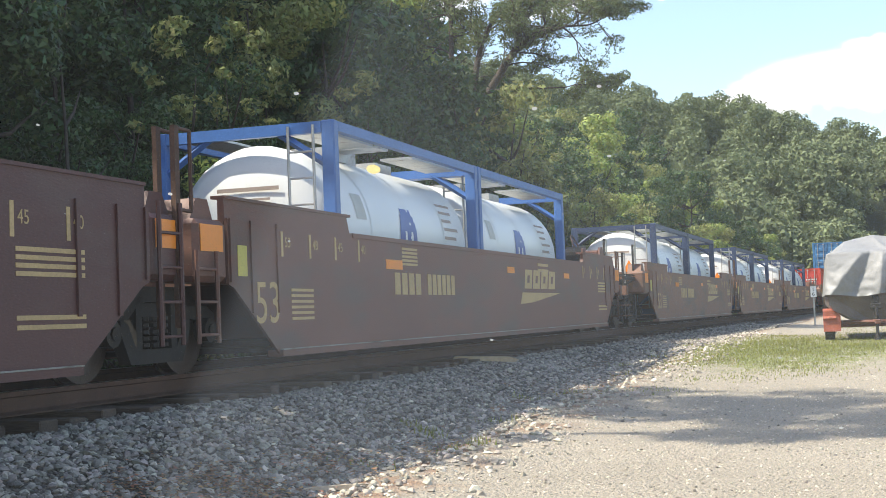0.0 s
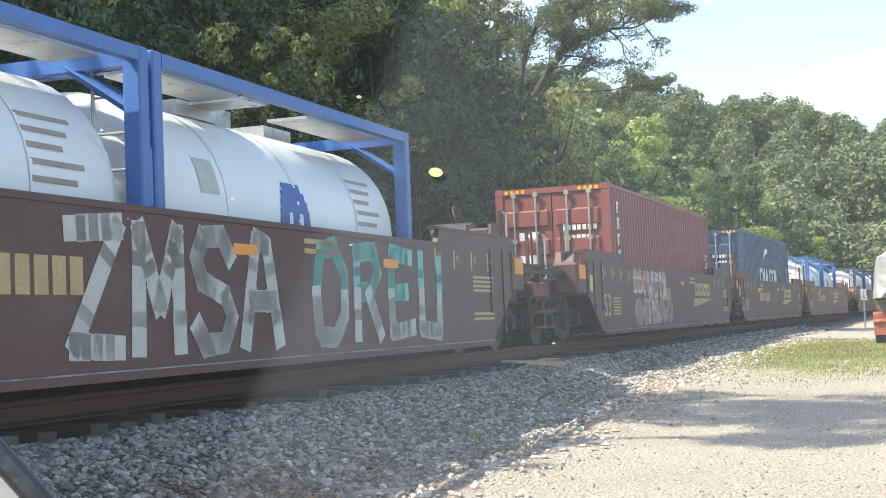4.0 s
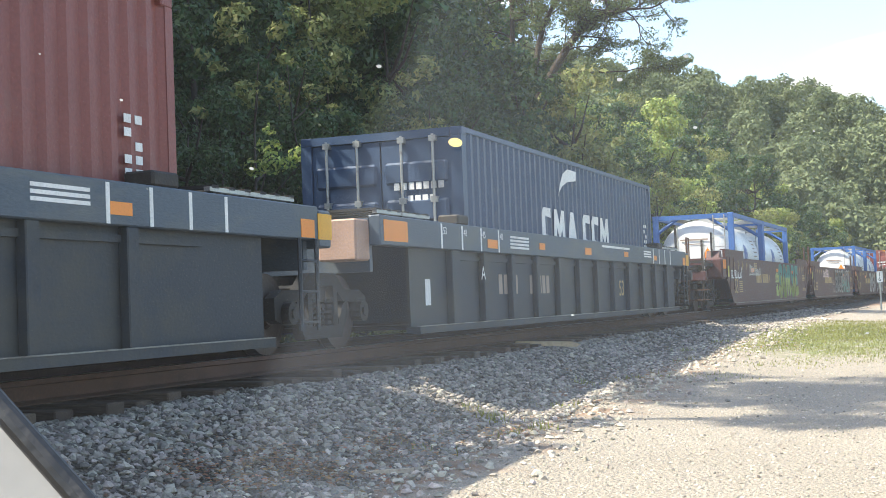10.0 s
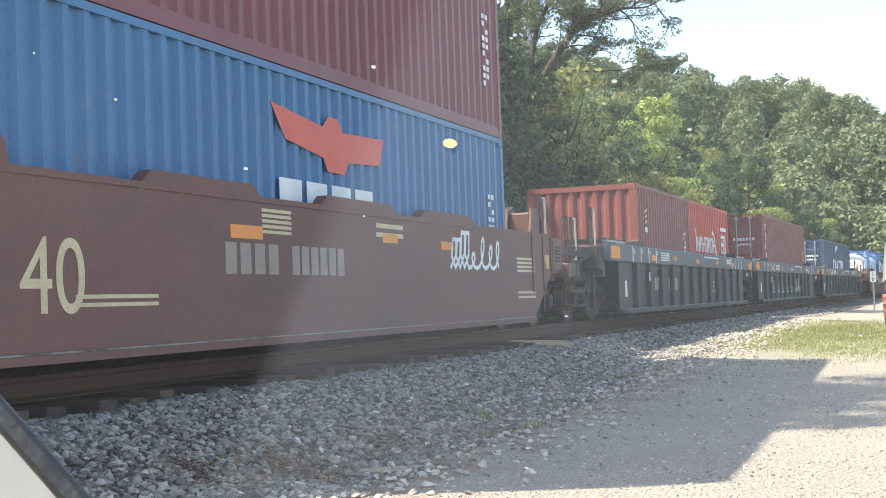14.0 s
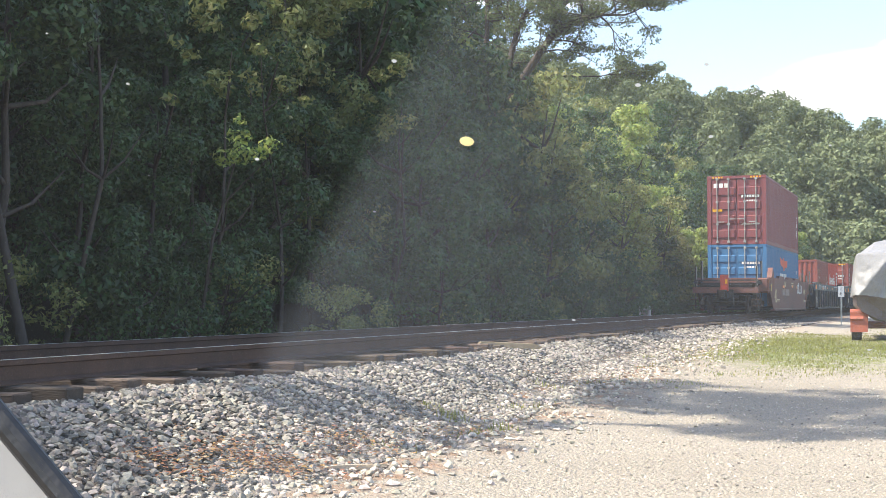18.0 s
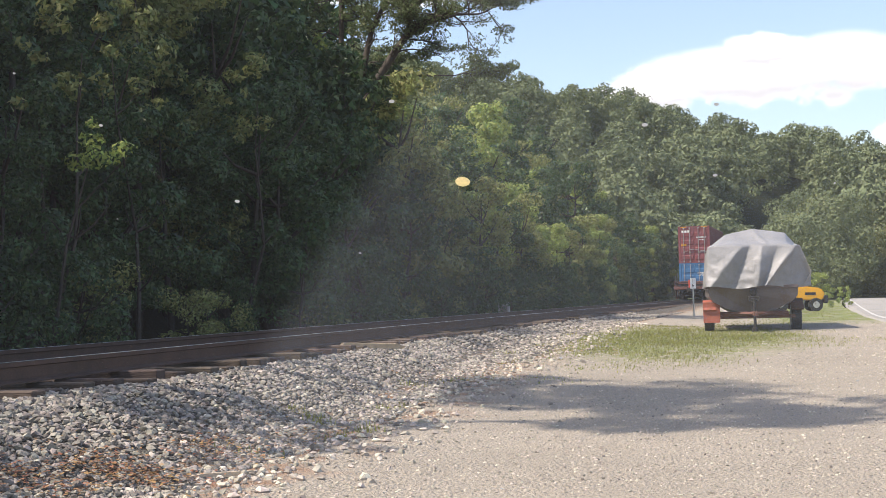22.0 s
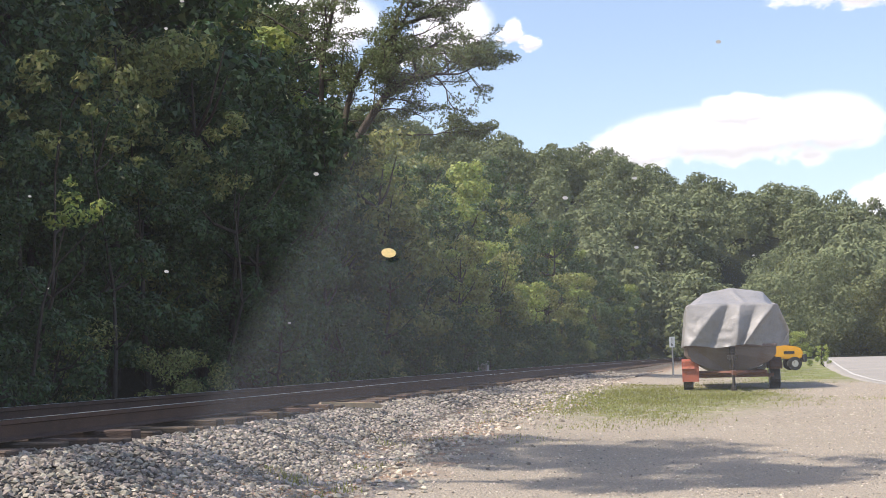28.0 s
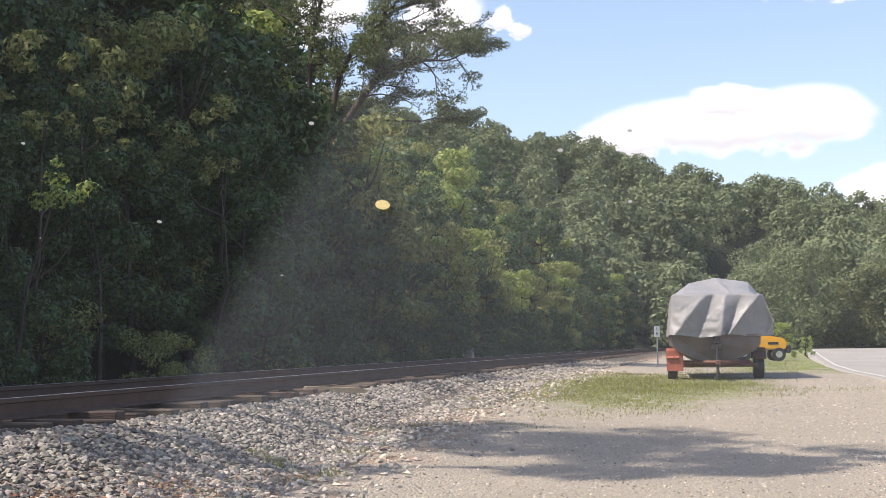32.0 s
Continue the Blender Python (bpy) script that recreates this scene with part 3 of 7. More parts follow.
def ground_material():
    """Gravel lot, crushed stone by the track, grass patch and dark ground by the woods, by the place on the ground."""
    m = bpy.data.materials.new("gravel_and_soil")
    m.use_nodes = True
    nt = m.node_tree
    nt.nodes.clear()
    link = nt.links.new
    out = nt.nodes.new("ShaderNodeOutputMaterial")
    bsdf = nt.nodes.new("ShaderNodeBsdfPrincipled")
    bsdf.inputs["Roughness"].default_value = 0.95
    bsdf.inputs["Specular IOR Level"].default_value = 0.2
    coord = nt.nodes.new("ShaderNodeTexCoord")
    xyz = nt.nodes.new("ShaderNodeSeparateXYZ")
    link(coord.outputs["Object"], xyz.inputs[0])

    def noise_node(scale, detail=4.0, rough=0.55):
        n = nt.nodes.new("ShaderNodeTexNoise")
        n.inputs["Scale"].default_value, n.inputs["Detail"].default_value, n.inputs["Roughness"].default_value = scale, detail, rough
        link(coord.outputs["Object"], n.inputs["Vector"])
        return n.outputs["Fac"]

    def math_node(op, a, b):
        n = nt.nodes.new("ShaderNodeMath")
        n.operation = op
        for i, v in enumerate((a, b)):
            if isinstance(v, (int, float)):
                n.inputs[i].default_value = v
            else:
                link(v, n.inputs[i])
        return n.outputs[0]

    def ramp(v, lo, hi):
        n = nt.nodes.new("ShaderNodeMapRange")
        n.inputs["From Min"].default_value, n.inputs["From Max"].default_value = lo, hi
        link(v, n.inputs["Value"])
        return n.outputs[0]

    def blend(f, a, b):
        n = nt.nodes.new("ShaderNodeMix")
        n.data_type = "RGBA"
        link(f, n.inputs[0])
        for i, v in ((6, a), (7, b)):
            if isinstance(v, tuple):
                n.inputs[i].default_value = (*v, 1)
            else:
                link(v, n.inputs[i])
        return n.outputs[2]

    cells = nt.nodes.new("ShaderNodeTexVoronoi")
    cells.inputs["Scale"].default_value = 26
    link(coord.outputs["Object"], cells.inputs["Vector"])
    small = nt.nodes.new("ShaderNodeTexVoronoi")
    small.inputs["Scale"].default_value = 60
    link(coord.outputs["Object"], small.inputs["Vector"])
    broad, wide, fine = noise_node(0.35), noise_node(1.6, 6), noise_node(45, 3)
    gravel = blend(ramp(broad, 0.35, 0.65), (0.50, 0.43, 0.34), (0.38, 0.325, 0.25))
    gravel = blend(ramp(fine, 0.35, 0.7), gravel, (0.60, 0.53, 0.43))
    gravel = blend(math_node("MULTIPLY", ramp(small.outputs["Distance"], 0.2, 0.55), 0.6), gravel, (0.2, 0.18, 0.15))
    stones = blend(ramp(noise_node(9, 5), 0.4, 0.62), (0.26, 0.235, 0.2), (0.16, 0.14, 0.115))
    stones = blend(ramp(cells.outputs["Distance"], 0.2, 0.62), stones, (0.07, 0.06, 0.05))
    # distance right of the track's middle, allowing for its curve
    yy = math_node("MAXIMUM", xyz.outputs["Y"], 0.0)
    off = math_node("SUBTRACT", math_node("ADD", xyz.outputs["X"], 7.33), math_node("MULTIPLY", math_node("MULTIPLY", yy, yy), BEND / 2))
    wob = math_node("MULTIPLY", math_node("SUBTRACT", wide, 0.5), 2.4)
    edge = ramp(math_node("ADD", off, wob), 2.6, 3.6)
    col = blend(edge, stones, gravel)
    # rust-brown litter and dry weeds along the foot of the ballast
    strip = math_node("MULTIPLY", ramp(math_node("ABSOLUTE", math_node("SUBTRACT", math_node("ADD", off, wob), 3.2), 0.0), 1.0, 0.1), ramp(noise_node(2.3, 5), 0.46, 0.56))
    col = blend(math_node("MULTIPLY", strip, 0.85), col, (0.27, 0.145, 0.08))
    # grass patch by the boat trailer
    gx = math_node("DIVIDE", math_node("SUBTRACT", xyz.outputs["X"], -1.4), 2.6)
    gy = math_node("DIVIDE", math_node("SUBTRACT", xyz.outputs["Y"], 29.0), 6.5)
    rad = math_node("ADD", math_node("MULTIPLY", gx, gx), math_node("MULTIPLY", gy, gy))
    patch = math_node("MULTIPLY", ramp(math_node("ADD", rad, math_node("MULTIPLY", math_node("SUBTRACT", wide, 0.5), 1.6)), 1.15, 0.55), ramp(noise_node(3.5, 5), 0.36, 0.52))
    col = blend(math_node("MULTIPLY", patch, 0.9), col, (0.19, 0.22, 0.06))
    far_grass = math_node("MULTIPLY", ramp(xyz.outputs["Y"], 36.0, 42.0), math_node("MULTIPLY", ramp(off, 7.0, 8.0), 0.9))
    col = blend(math_node("MULTIPLY", far_grass, ramp(wide, 0.35, 0.5)), col, (0.17, 0.21, 0.05))
    # darker beyond the track, and darkest from about 95 m ahead
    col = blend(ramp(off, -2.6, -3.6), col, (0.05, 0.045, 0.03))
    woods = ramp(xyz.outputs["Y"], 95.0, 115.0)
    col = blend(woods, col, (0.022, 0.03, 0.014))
    link(col, bsdf.inputs["Base Color"])
    b = nt.nodes.new("ShaderNodeBump")
    b.inputs["Strength"].default_value, b.inputs["Distance"].default_value = 1.0, 0.04
    link(math_node("ADD", math_node("MULTIPLY", cells.outputs["Distance"], -0.6), fine), b.inputs["Height"])
    link(b.outputs[0], bsdf.inputs["Normal"])
    link(bsdf.outputs[0], out.inputs["Surface"])
    return m


def build_ground():
    xs, ys = graded(-700, 700, -4.0, 0.35, 1.045), graded(-400, 1200, 12.0, 0.5, 1.04)
    verts = [(x, y, land(x, y)) for y in ys for x in xs]
    n = len(xs)
    faces = [(j * n + i, j * n + i + 1, (j + 1) * n + i + 1, (j + 1) * n + i) for j in range(len(ys) - 1) for i in range(n - 1)]
    mesh = bpy.data.meshes.new("ground")
    mesh.from_pydata(verts, [], faces)
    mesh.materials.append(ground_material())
    mesh.shade_smooth()
    return tagged(new("ground", mesh), "pale gravel lot with ballast shoulder, grass patch and wooded bank", "ground", kind="structure")


def scatter(name, label, category, count, where, size, mat, seed, flat=0.75):
    """Loose stones, joined: each a small rough block."""
    rng = np.random.default_rng(seed)
    base = np.array([(.5, .1, .75), (-.35, .45, .8), (-.2, -.5, .7), (.95, -.2, .05), (.5, .85, .1), (-.75, .7, -.05), (-.9, -.35, .1), (.1, -.95, .0), (0, 0, -.8)])
    tri = np.array([(0, 1, 2), (0, 3, 4), (0, 4, 1), (1, 4, 5), (1, 5, 6), (1, 6, 2), (2, 6, 7), (2, 7, 3), (2, 3, 0), (8, 4, 3), (8, 5, 4), (8, 6, 5), (8, 7, 6), (8, 3, 7)])
    spots = np.array([where(rng) for _ in range(count)])
    ground_z = np.array([land(x, y) for x, y in spots])
    s = size[0] * (size[1] / size[0]) ** rng.random(count)
    a, c = rng.random(count) * 6.283, rng.normal(0, 0.5, count)
    p = base[None] * (1 + 0.2 * rng.standard_normal((count, *base.shape))) * s[:, None, None] * (1, 1, flat)
    y1 = p[..., 1] * np.cos(c)[:, None] - p[..., 2] * np.sin(c)[:, None]
    z1 = p[..., 1] * np.sin(c)[:, None] + p[..., 2] * np.cos(c)[:, None]
    x1 = p[..., 0] * np.cos(a)[:, None] - y1 * np.sin(a)[:, None]
    y2 = p[..., 0] * np.sin(a)[:, None] + y1 * np.cos(a)[:, None]
    p = np.stack([x1 + spots[:, :1], y2 + spots[:, 1:], z1 + (ground_z + s * 0.25 * flat)[:, None]], -1)
    vs = [p.reshape(-1, 3)]
    fs = [(tri[None] + (np.arange(count) * len(base))[:, None, None]).reshape(-1, 3)]
    mesh = mesh_of(name, np.concatenate(vs), np.concatenate(fs), mat)
    mesh.shade_flat()
    return tagged(new(name, mesh), label, category, kind="stuff")


def build_track():
    """Two rails on wooden ties, one piece of the setting."""
    track = tagged(new("railway_track"), "single railway track with rusty rails on weathered wooden ties", "railway track", kind="structure")
    profile = [(-.075, 0), (.075, 0), (.075, .012), (.012, .035), (.012, .14), (.036, .152), (.036, .19), (-.036, .19), (-.036, .152), (-.012, .14), (-.012, .035), (-.075, .012)]
    ys = [-200, -100, -40, -10, 0] + list(range(5, 150, 5)) + [150, 180, 210, 240, 270]
    for side, cant in ((-0.7535, .03), (0.7535, 0.0)):
        bm = bmesh.new()
        rings = []
        for y in ys:
            c, a = track_x(y), radians(track_turn(y))
            rings.append([bm.verts.new((c + (side + px) * math.cos(a), y + (side + px) * math.sin(a), RAIL_Z - 0.19 + cant + pz)) for px, pz in profile])
        for r0, r1 in zip(rings, rings[1:]):
            for i in range(len(profile)):
                j = (i + 1) % len(profile)
                bm.faces.new((r0[i], r0[j], r1[j], r1[i]))
        bmesh.ops.recalc_face_normals(bm, faces=bm.faces)
        rail = part("rail", bm, "rust", track, "rusty brown steel rail")
        head = bmesh.new()
        last = None
        for y in ys:
            c, a = track_x(y), radians(track_turn(y))
            pair = [head.verts.new((c + (side + px) * math.cos(a), y + (side + px) * math.sin(a), RAIL_Z + cant + 0.004)) for px in (-.03, .03)]
            if last:
                head.faces.new((last[0], last[1], pair[1], pair[0]))
            last = pair
        part("rail_head", head, "rail_top", rail, "polished running surface")
    bm = boxes((-1.3, 1.3, -.115, .115, -.175, 0), bevel=0.012)
    mesh = bpy.data.meshes.new("tie")
    bm.to_mesh(mesh)
    bm.free()
    mesh.materials.append(M["wood"])
    rng = random.Random(4)
    y = -4.0
    while y < 130:
        ob = new("tie", mesh)
        ob.parent = track
        ob.matrix_basis = pose(track_x(y) + rng.uniform(-.07, .1), y, RAIL_Z - 0.19 + rng.uniform(-.05, .004), 0, rng.uniform(-.4, .4), track_turn(y) + rng.uniform(-1.2, 1.2))
        y += 0.52 + rng.uniform(-.02, .04)
    return track


# ---- woods ----
def leaf_cloud(rng, clumps, per, size, droop=0.0, bias=0.95, flat=0.7):
    """Leaf blades strewn through clumps (x, y, z, radius): vertices and three-cornered blades."""
    vs, fs = [], []
    k = 0
    for cx, cy, cz, r in clumps:
        n = max(6, int(per * r * r))
        d = rng.standard_normal((n, 3))
        d /= np.linalg.norm(d, axis=1)[:, None]
        rad = r * (0.55 + 0.5 * rng.random(n)) ** 0.8
        p = d * rad[:, None] * (1, 1, flat) + (cx, cy, cz)
        nor = d * bias + rng.standard_normal((n, 3)) * 0.5 + (0, 0, 0.25)
        nor /= np.linalg.norm(nor, axis=1)[:, None]
        ax = np.cross(nor, rng.standard_normal((n, 3)))
        ax /= np.linalg.norm(ax, axis=1)[:, None]
        ay = np.cross(nor, ax)
        s = size * (0.6 + 0.8 * rng.random(n))[:, None]
        q = np.stack([p - ax * s, p + ax * s * 0.55 + ay * s * 0.55, p + ax * s * 0.75 - ay * s * 0.5], 1)
        q[:, :, 2] -= droop * s
        vs.append(q.reshape(-1, 3))
        fs.append(np.arange(3 * n).reshape(n, 3) + k)
        k += 3 * n
    return np.concatenate(vs), np.concatenate(fs)


def mesh_of(name, vs, fs, mat):
    mesh = bpy.data.meshes.new(name)
    vs, fs = np.asarray(vs, dtype=np.float32), np.asarray(fs, dtype=np.int32)
    mesh.vertices.add(len(vs))
    mesh.vertices.foreach_set("co", vs.ravel())
    mesh.loops.add(fs.size)
    mesh.loops.foreach_set("vertex_index", fs.ravel())
    mesh.polygons.add(len(fs))
    mesh.polygons.foreach_set("loop_start", np.arange(len(fs), dtype=np.int32) * fs.shape[1])
    mesh.update(calc_edges=True)
    mesh.materials.append(M[mat] if isinstance(mat, str) else mat)
    return mesh


def crown_clumps(rng, height, width, low, count):
    """Clumps that fill an uneven crown from its low branches to the tip."""
    out = []
    for _ in range(count):
        f = rng.random() ** 0.8
        z = low + (height - low) * f
        w = width * (0.55 + 0.6 * math.sin(math.pi * min(1, 0.18 + 0.8 * f))) * (0.5 + 0.5 * rng.random())
        a = rng.random() * 6.283
        r = (0.28 + 0.34 * rng.random()) * width * 0.55
        out.append((w * math.cos(a) * 0.8, w * math.sin(a) * 0.8, min(z, height - r * 0.6), r))
    return out


def trunk_pieces(rng, height, r, limbs=6, spread=1.8):
    out = []
    p, seg = Vector((0, 0, -0.6)), []
    for i in range(6):
        q = p + Vector((rng.normal(0, .12), rng.normal(0, .12), (height * 0.85 + .6) / 6))
        out.append((p, q, r * (1 - i / 7), r * (1 - (i + 1) / 7)))
        seg.append(q)
        p = q
    for _ in range(limbs):
        b = seg[rng.integers(1, 5)]
        a = rng.random() * 6.283
        e = b + Vector((math.cos(a) * spread, math.sin(a) * spread, spread * (0.4 + 0.8 * rng.random())))
        mid = (b + e) / 2 + Vector((0, 0, -0.15 * spread))
        out += [(b, mid, r * 0.42, r * 0.28), (mid, e, r * 0.28, r * 0.1)]
    return out


def make_tree(name, seed, height, width, low, count, per, size, mat, label, category="tree", trunk_r=0.16):
    rng = np.random.default_rng(seed)
    tree = thing(name, label, category, "trees of the wooded bank")
    tubes("trunk", trunk_pieces(rng, height, trunk_r, 7, width * 0.7), "bark", tree, sides=8)
    vs, fs = leaf_cloud(rng, crown_clumps(rng, height, width, low, count), per, size)
    crown = new("crown", mesh_of("crown", vs, fs, mat))
    crown.parent = tree
    return tree


TALL = {}


def build_woods():
    kinds = [
        make_tree("broadleaf_tree", 1, 9, 2.4, 0.6, 40, 650, 0.09, "leaf", "dense dark green broadleaf tree on the wooded bank"),
        make_tree("broadleaf_tree", 2, 11, 2.8, 1.0, 42, 560, 0.1, "leaf", "tall dark green broadleaf tree on the wooded bank"),
        make_tree("broadleaf_tree", 3, 8, 2.2, 0.5, 36, 650, 0.088, "leaf_lit_yellow", "yellow-green broadleaf tree with sunlight put into its leaf colour"),
        make_tree("broadleaf_tree", 5, 10, 2.6, 0.8, 38, 600, 0.095, "leaf_lit_olive", "olive broadleaf tree with sunlight put into its leaf colour"),
    ]
    shrubs = [
        make_tree("shrub", 11, 3.2, 1.5, 0.2, 30, 900, 0.065, "leaf", "dark green leafy shrub at the edge of the woods", "shrub", 0.05),
        make_tree("shrub", 12, 2.4, 1.3, 0.1, 26, 1000, 0.055, "leaf_lit_olive", "pale green shrub at the edge of the woods", "shrub", 0.05),
    ]
    # those that stand behind the front rows have fewer, larger leaves
    behind = [
        make_tree("broadleaf_tree", 6, 9, 2.4, 0.6, 36, 330, 0.13, "leaf", "dark green broadleaf tree deep in the wooded bank"),
        make_tree("broadleaf_tree", 7, 11, 2.8, 1.0, 38, 300, 0.14, "leaf", "tall dark broadleaf tree deep in the wooded bank"),
        make_tree("broadleaf_tree", 8, 8, 2.2, 0.5, 34, 340, 0.125, "leaf_lit_yellow", "yellow-green broadleaf tree deep in the wooded bank"),
        make_tree("broadleaf_tree", 9, 10, 2.6, 0.8, 36, 320, 0.135, "leaf_lit_olive", "olive broadleaf tree deep in the wooded bank"),
    ]
    for ks in (kinds, behind):
        for k, tall_h in zip(ks, (9, 11, 8, 10)):
            TALL[k.name] = tall_h
    rng = random.Random(8)
    used = set()

    def put(kind, x, y, s, wide=1.0):
        m = pose(x, y, land(x, y) - 0.05, rng.uniform(-3, 3), rng.uniform(-3, 3), rng.uniform(0, 360)) @ Matrix.Diagonal((s * wide, s * wide, s * rng.uniform(.93, 1.05), 1))
        if kind in used:
            ob = copy_thing(kind, pose(0, 0, 0))
            ob.matrix_basis = m
        else:
            kind.matrix_basis = m
            used.add(kind)

    # rows back from the track, each taller: dark and high beside the lot, lower and sunlit further on
    for row, (off, gap, lo, hi) in enumerate(((-4.6, 2.3, .5, .75), (-7.0, 2.8, .75, 1.0), (-10.5, 2.9, 1.1, 1.4), (-15.5, 3.1, 1.3, 1.75), (-22, 4.0, 1.4, 1.9))):
        # rows begin out of view behind the eye, to shade what stands ahead
        y = -10.0 + row
        while y < 125 + 6 * row:
            x = track_x(y) + off + rng.uniform(-.7, .5)
            w = rng.random()
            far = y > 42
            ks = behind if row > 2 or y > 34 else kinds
            # further on, more crowns take the pale leaves that imitate sunlight
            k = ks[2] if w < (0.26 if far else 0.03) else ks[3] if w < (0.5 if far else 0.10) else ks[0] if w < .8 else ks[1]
            size = rng.uniform(lo, hi)
            if y < 42 or x < -.325 * y and y < 75:
                # crowns stay too low to shade the ballast, save the nearest, raised to dapple it
                size = min(size, ((-6.6 + (rng.uniform(.4, 2.4) if y < 9 else 0) - x) / .7 - land(x, y)) * (1.22 if row < 2 and rng.random() < .2 else rng.uniform(.9, 1.04)) / TALL[k.name])
            else:
                size = min(size, (6.6 + .8 * (-off - 4.6) - land(x, y)) * rng.uniform(.75, 1.12) / TALL[k.name])
            if x > -0.325 * y:
                # the woods stand lower beyond the first bend
                size = min(size, (1.5 + 0.158 * math.hypot(x, y) * rng.uniform(.8, 1.04) - land(x, y)) / TALL[k.name])
            if size < .3:
                y += gap
                continue
            # back rows beside the lot are widened to keep sun off the front rows
            put(k, x, y, size, 1.25 if row > 1 and y < 42 else 1.0)
            y += gap * rng.uniform(.75, 1.25) * (1 if y < 50 else 1.25)
    # a thicket round the foot of the leaning tree
    for x, y, top in ((-14.4, 43.6, 10.4), (-12.7, 43.2, 9.6), (-11.3, 45.0, 9.0), (-16.2, 45.2, 12.5), (-13.2, 47.5, 10.3), (-15.6, 42.0, 12.4), (-16.6, 44.0, 13.6)):
        k = behind[3] if x > -12 else behind[0]
        put(k, x, y, (top - land(x, y)) / TALL[k.name])
    # slender trees at the front, sunlight put into their tips; the first three are added to shade the ballast
    tip = make_tree("slender_tree", 23, 6.6, .75, 4.2, 13, 900, .07, "leaf_lit_olive", "slender tree with tip leaves coloured as sunlit before the dark woods", "tree", .05)
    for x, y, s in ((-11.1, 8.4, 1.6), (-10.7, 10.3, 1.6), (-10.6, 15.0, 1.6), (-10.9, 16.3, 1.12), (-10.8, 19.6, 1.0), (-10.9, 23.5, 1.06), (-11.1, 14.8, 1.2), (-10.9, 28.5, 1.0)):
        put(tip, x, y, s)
    # two tall trees added with crowns out of view, high over the bank, to shade the lot
    tall = make_tree("tall_tree", 17, 19.5, 2.15, 15.6, 34, 120, 0.2, "leaf", "tall slender tree on the bank, its high crown out of view to shade the lot", "tree", 0.22)
    put(tall, -12.1, 9.9, 1.0)
    put(tall, -13.3, 12.0, 1.0)
    y = 9.0
    while y < 85:
        put(shrubs[0] if rng.random() < .65 else shrubs[1], track_x(y) - 3.2 + rng.uniform(-.6, .3), y, rng.uniform(.55, 1.0))
        y += rng.uniform(1.5, 2.6)


def domed_clumps(rng, height, width):
    """Clumps of a full, rounded crown seen from afar, with a skirt of lower branches."""
    out = []
    for i in range(13):
        a = i * 2.4 + rng.random()
        up = (i / 9.0) if i < 9 else rng.random() * 0.25
        ring = width * (0.72 * math.cos(up * 1.35) if i < 9 else 0.75) * (0.8 + 0.35 * rng.random())
        r = width * (0.36 + 0.16 * rng.random())
        z = height * (0.42 + 0.5 * math.sin(up * 1.5)) if i < 9 else height * (0.1 + 0.3 * rng.random())
        out.append((ring * math.cos(a), ring * math.sin(a), min(z, height - r * 0.8), r))
    return out


def far_trees(name, label, spots, seed, mat, per=16, size=0.5):
    """Woods in the distance, joined: uneven crowns of leaf clumps."""
    rng = np.random.default_rng(seed)
    vs, fs, k = [], [], 0
    for x, y, h, w in spots:
        cl = [(cx + x, cy + y, cz + land(x, y), r) for cx, cy, cz, r in domed_clumps(rng, h, w)]
        v, f = leaf_cloud(rng, cl, per, size, flat=.85)
        vs.append(v)
        fs.append(f + k)
        k += len(v)
    return tagged(new(name, mesh_of(name, np.concatenate(vs), np.concatenate(fs), mat)), label, "woods", kind="stuff")


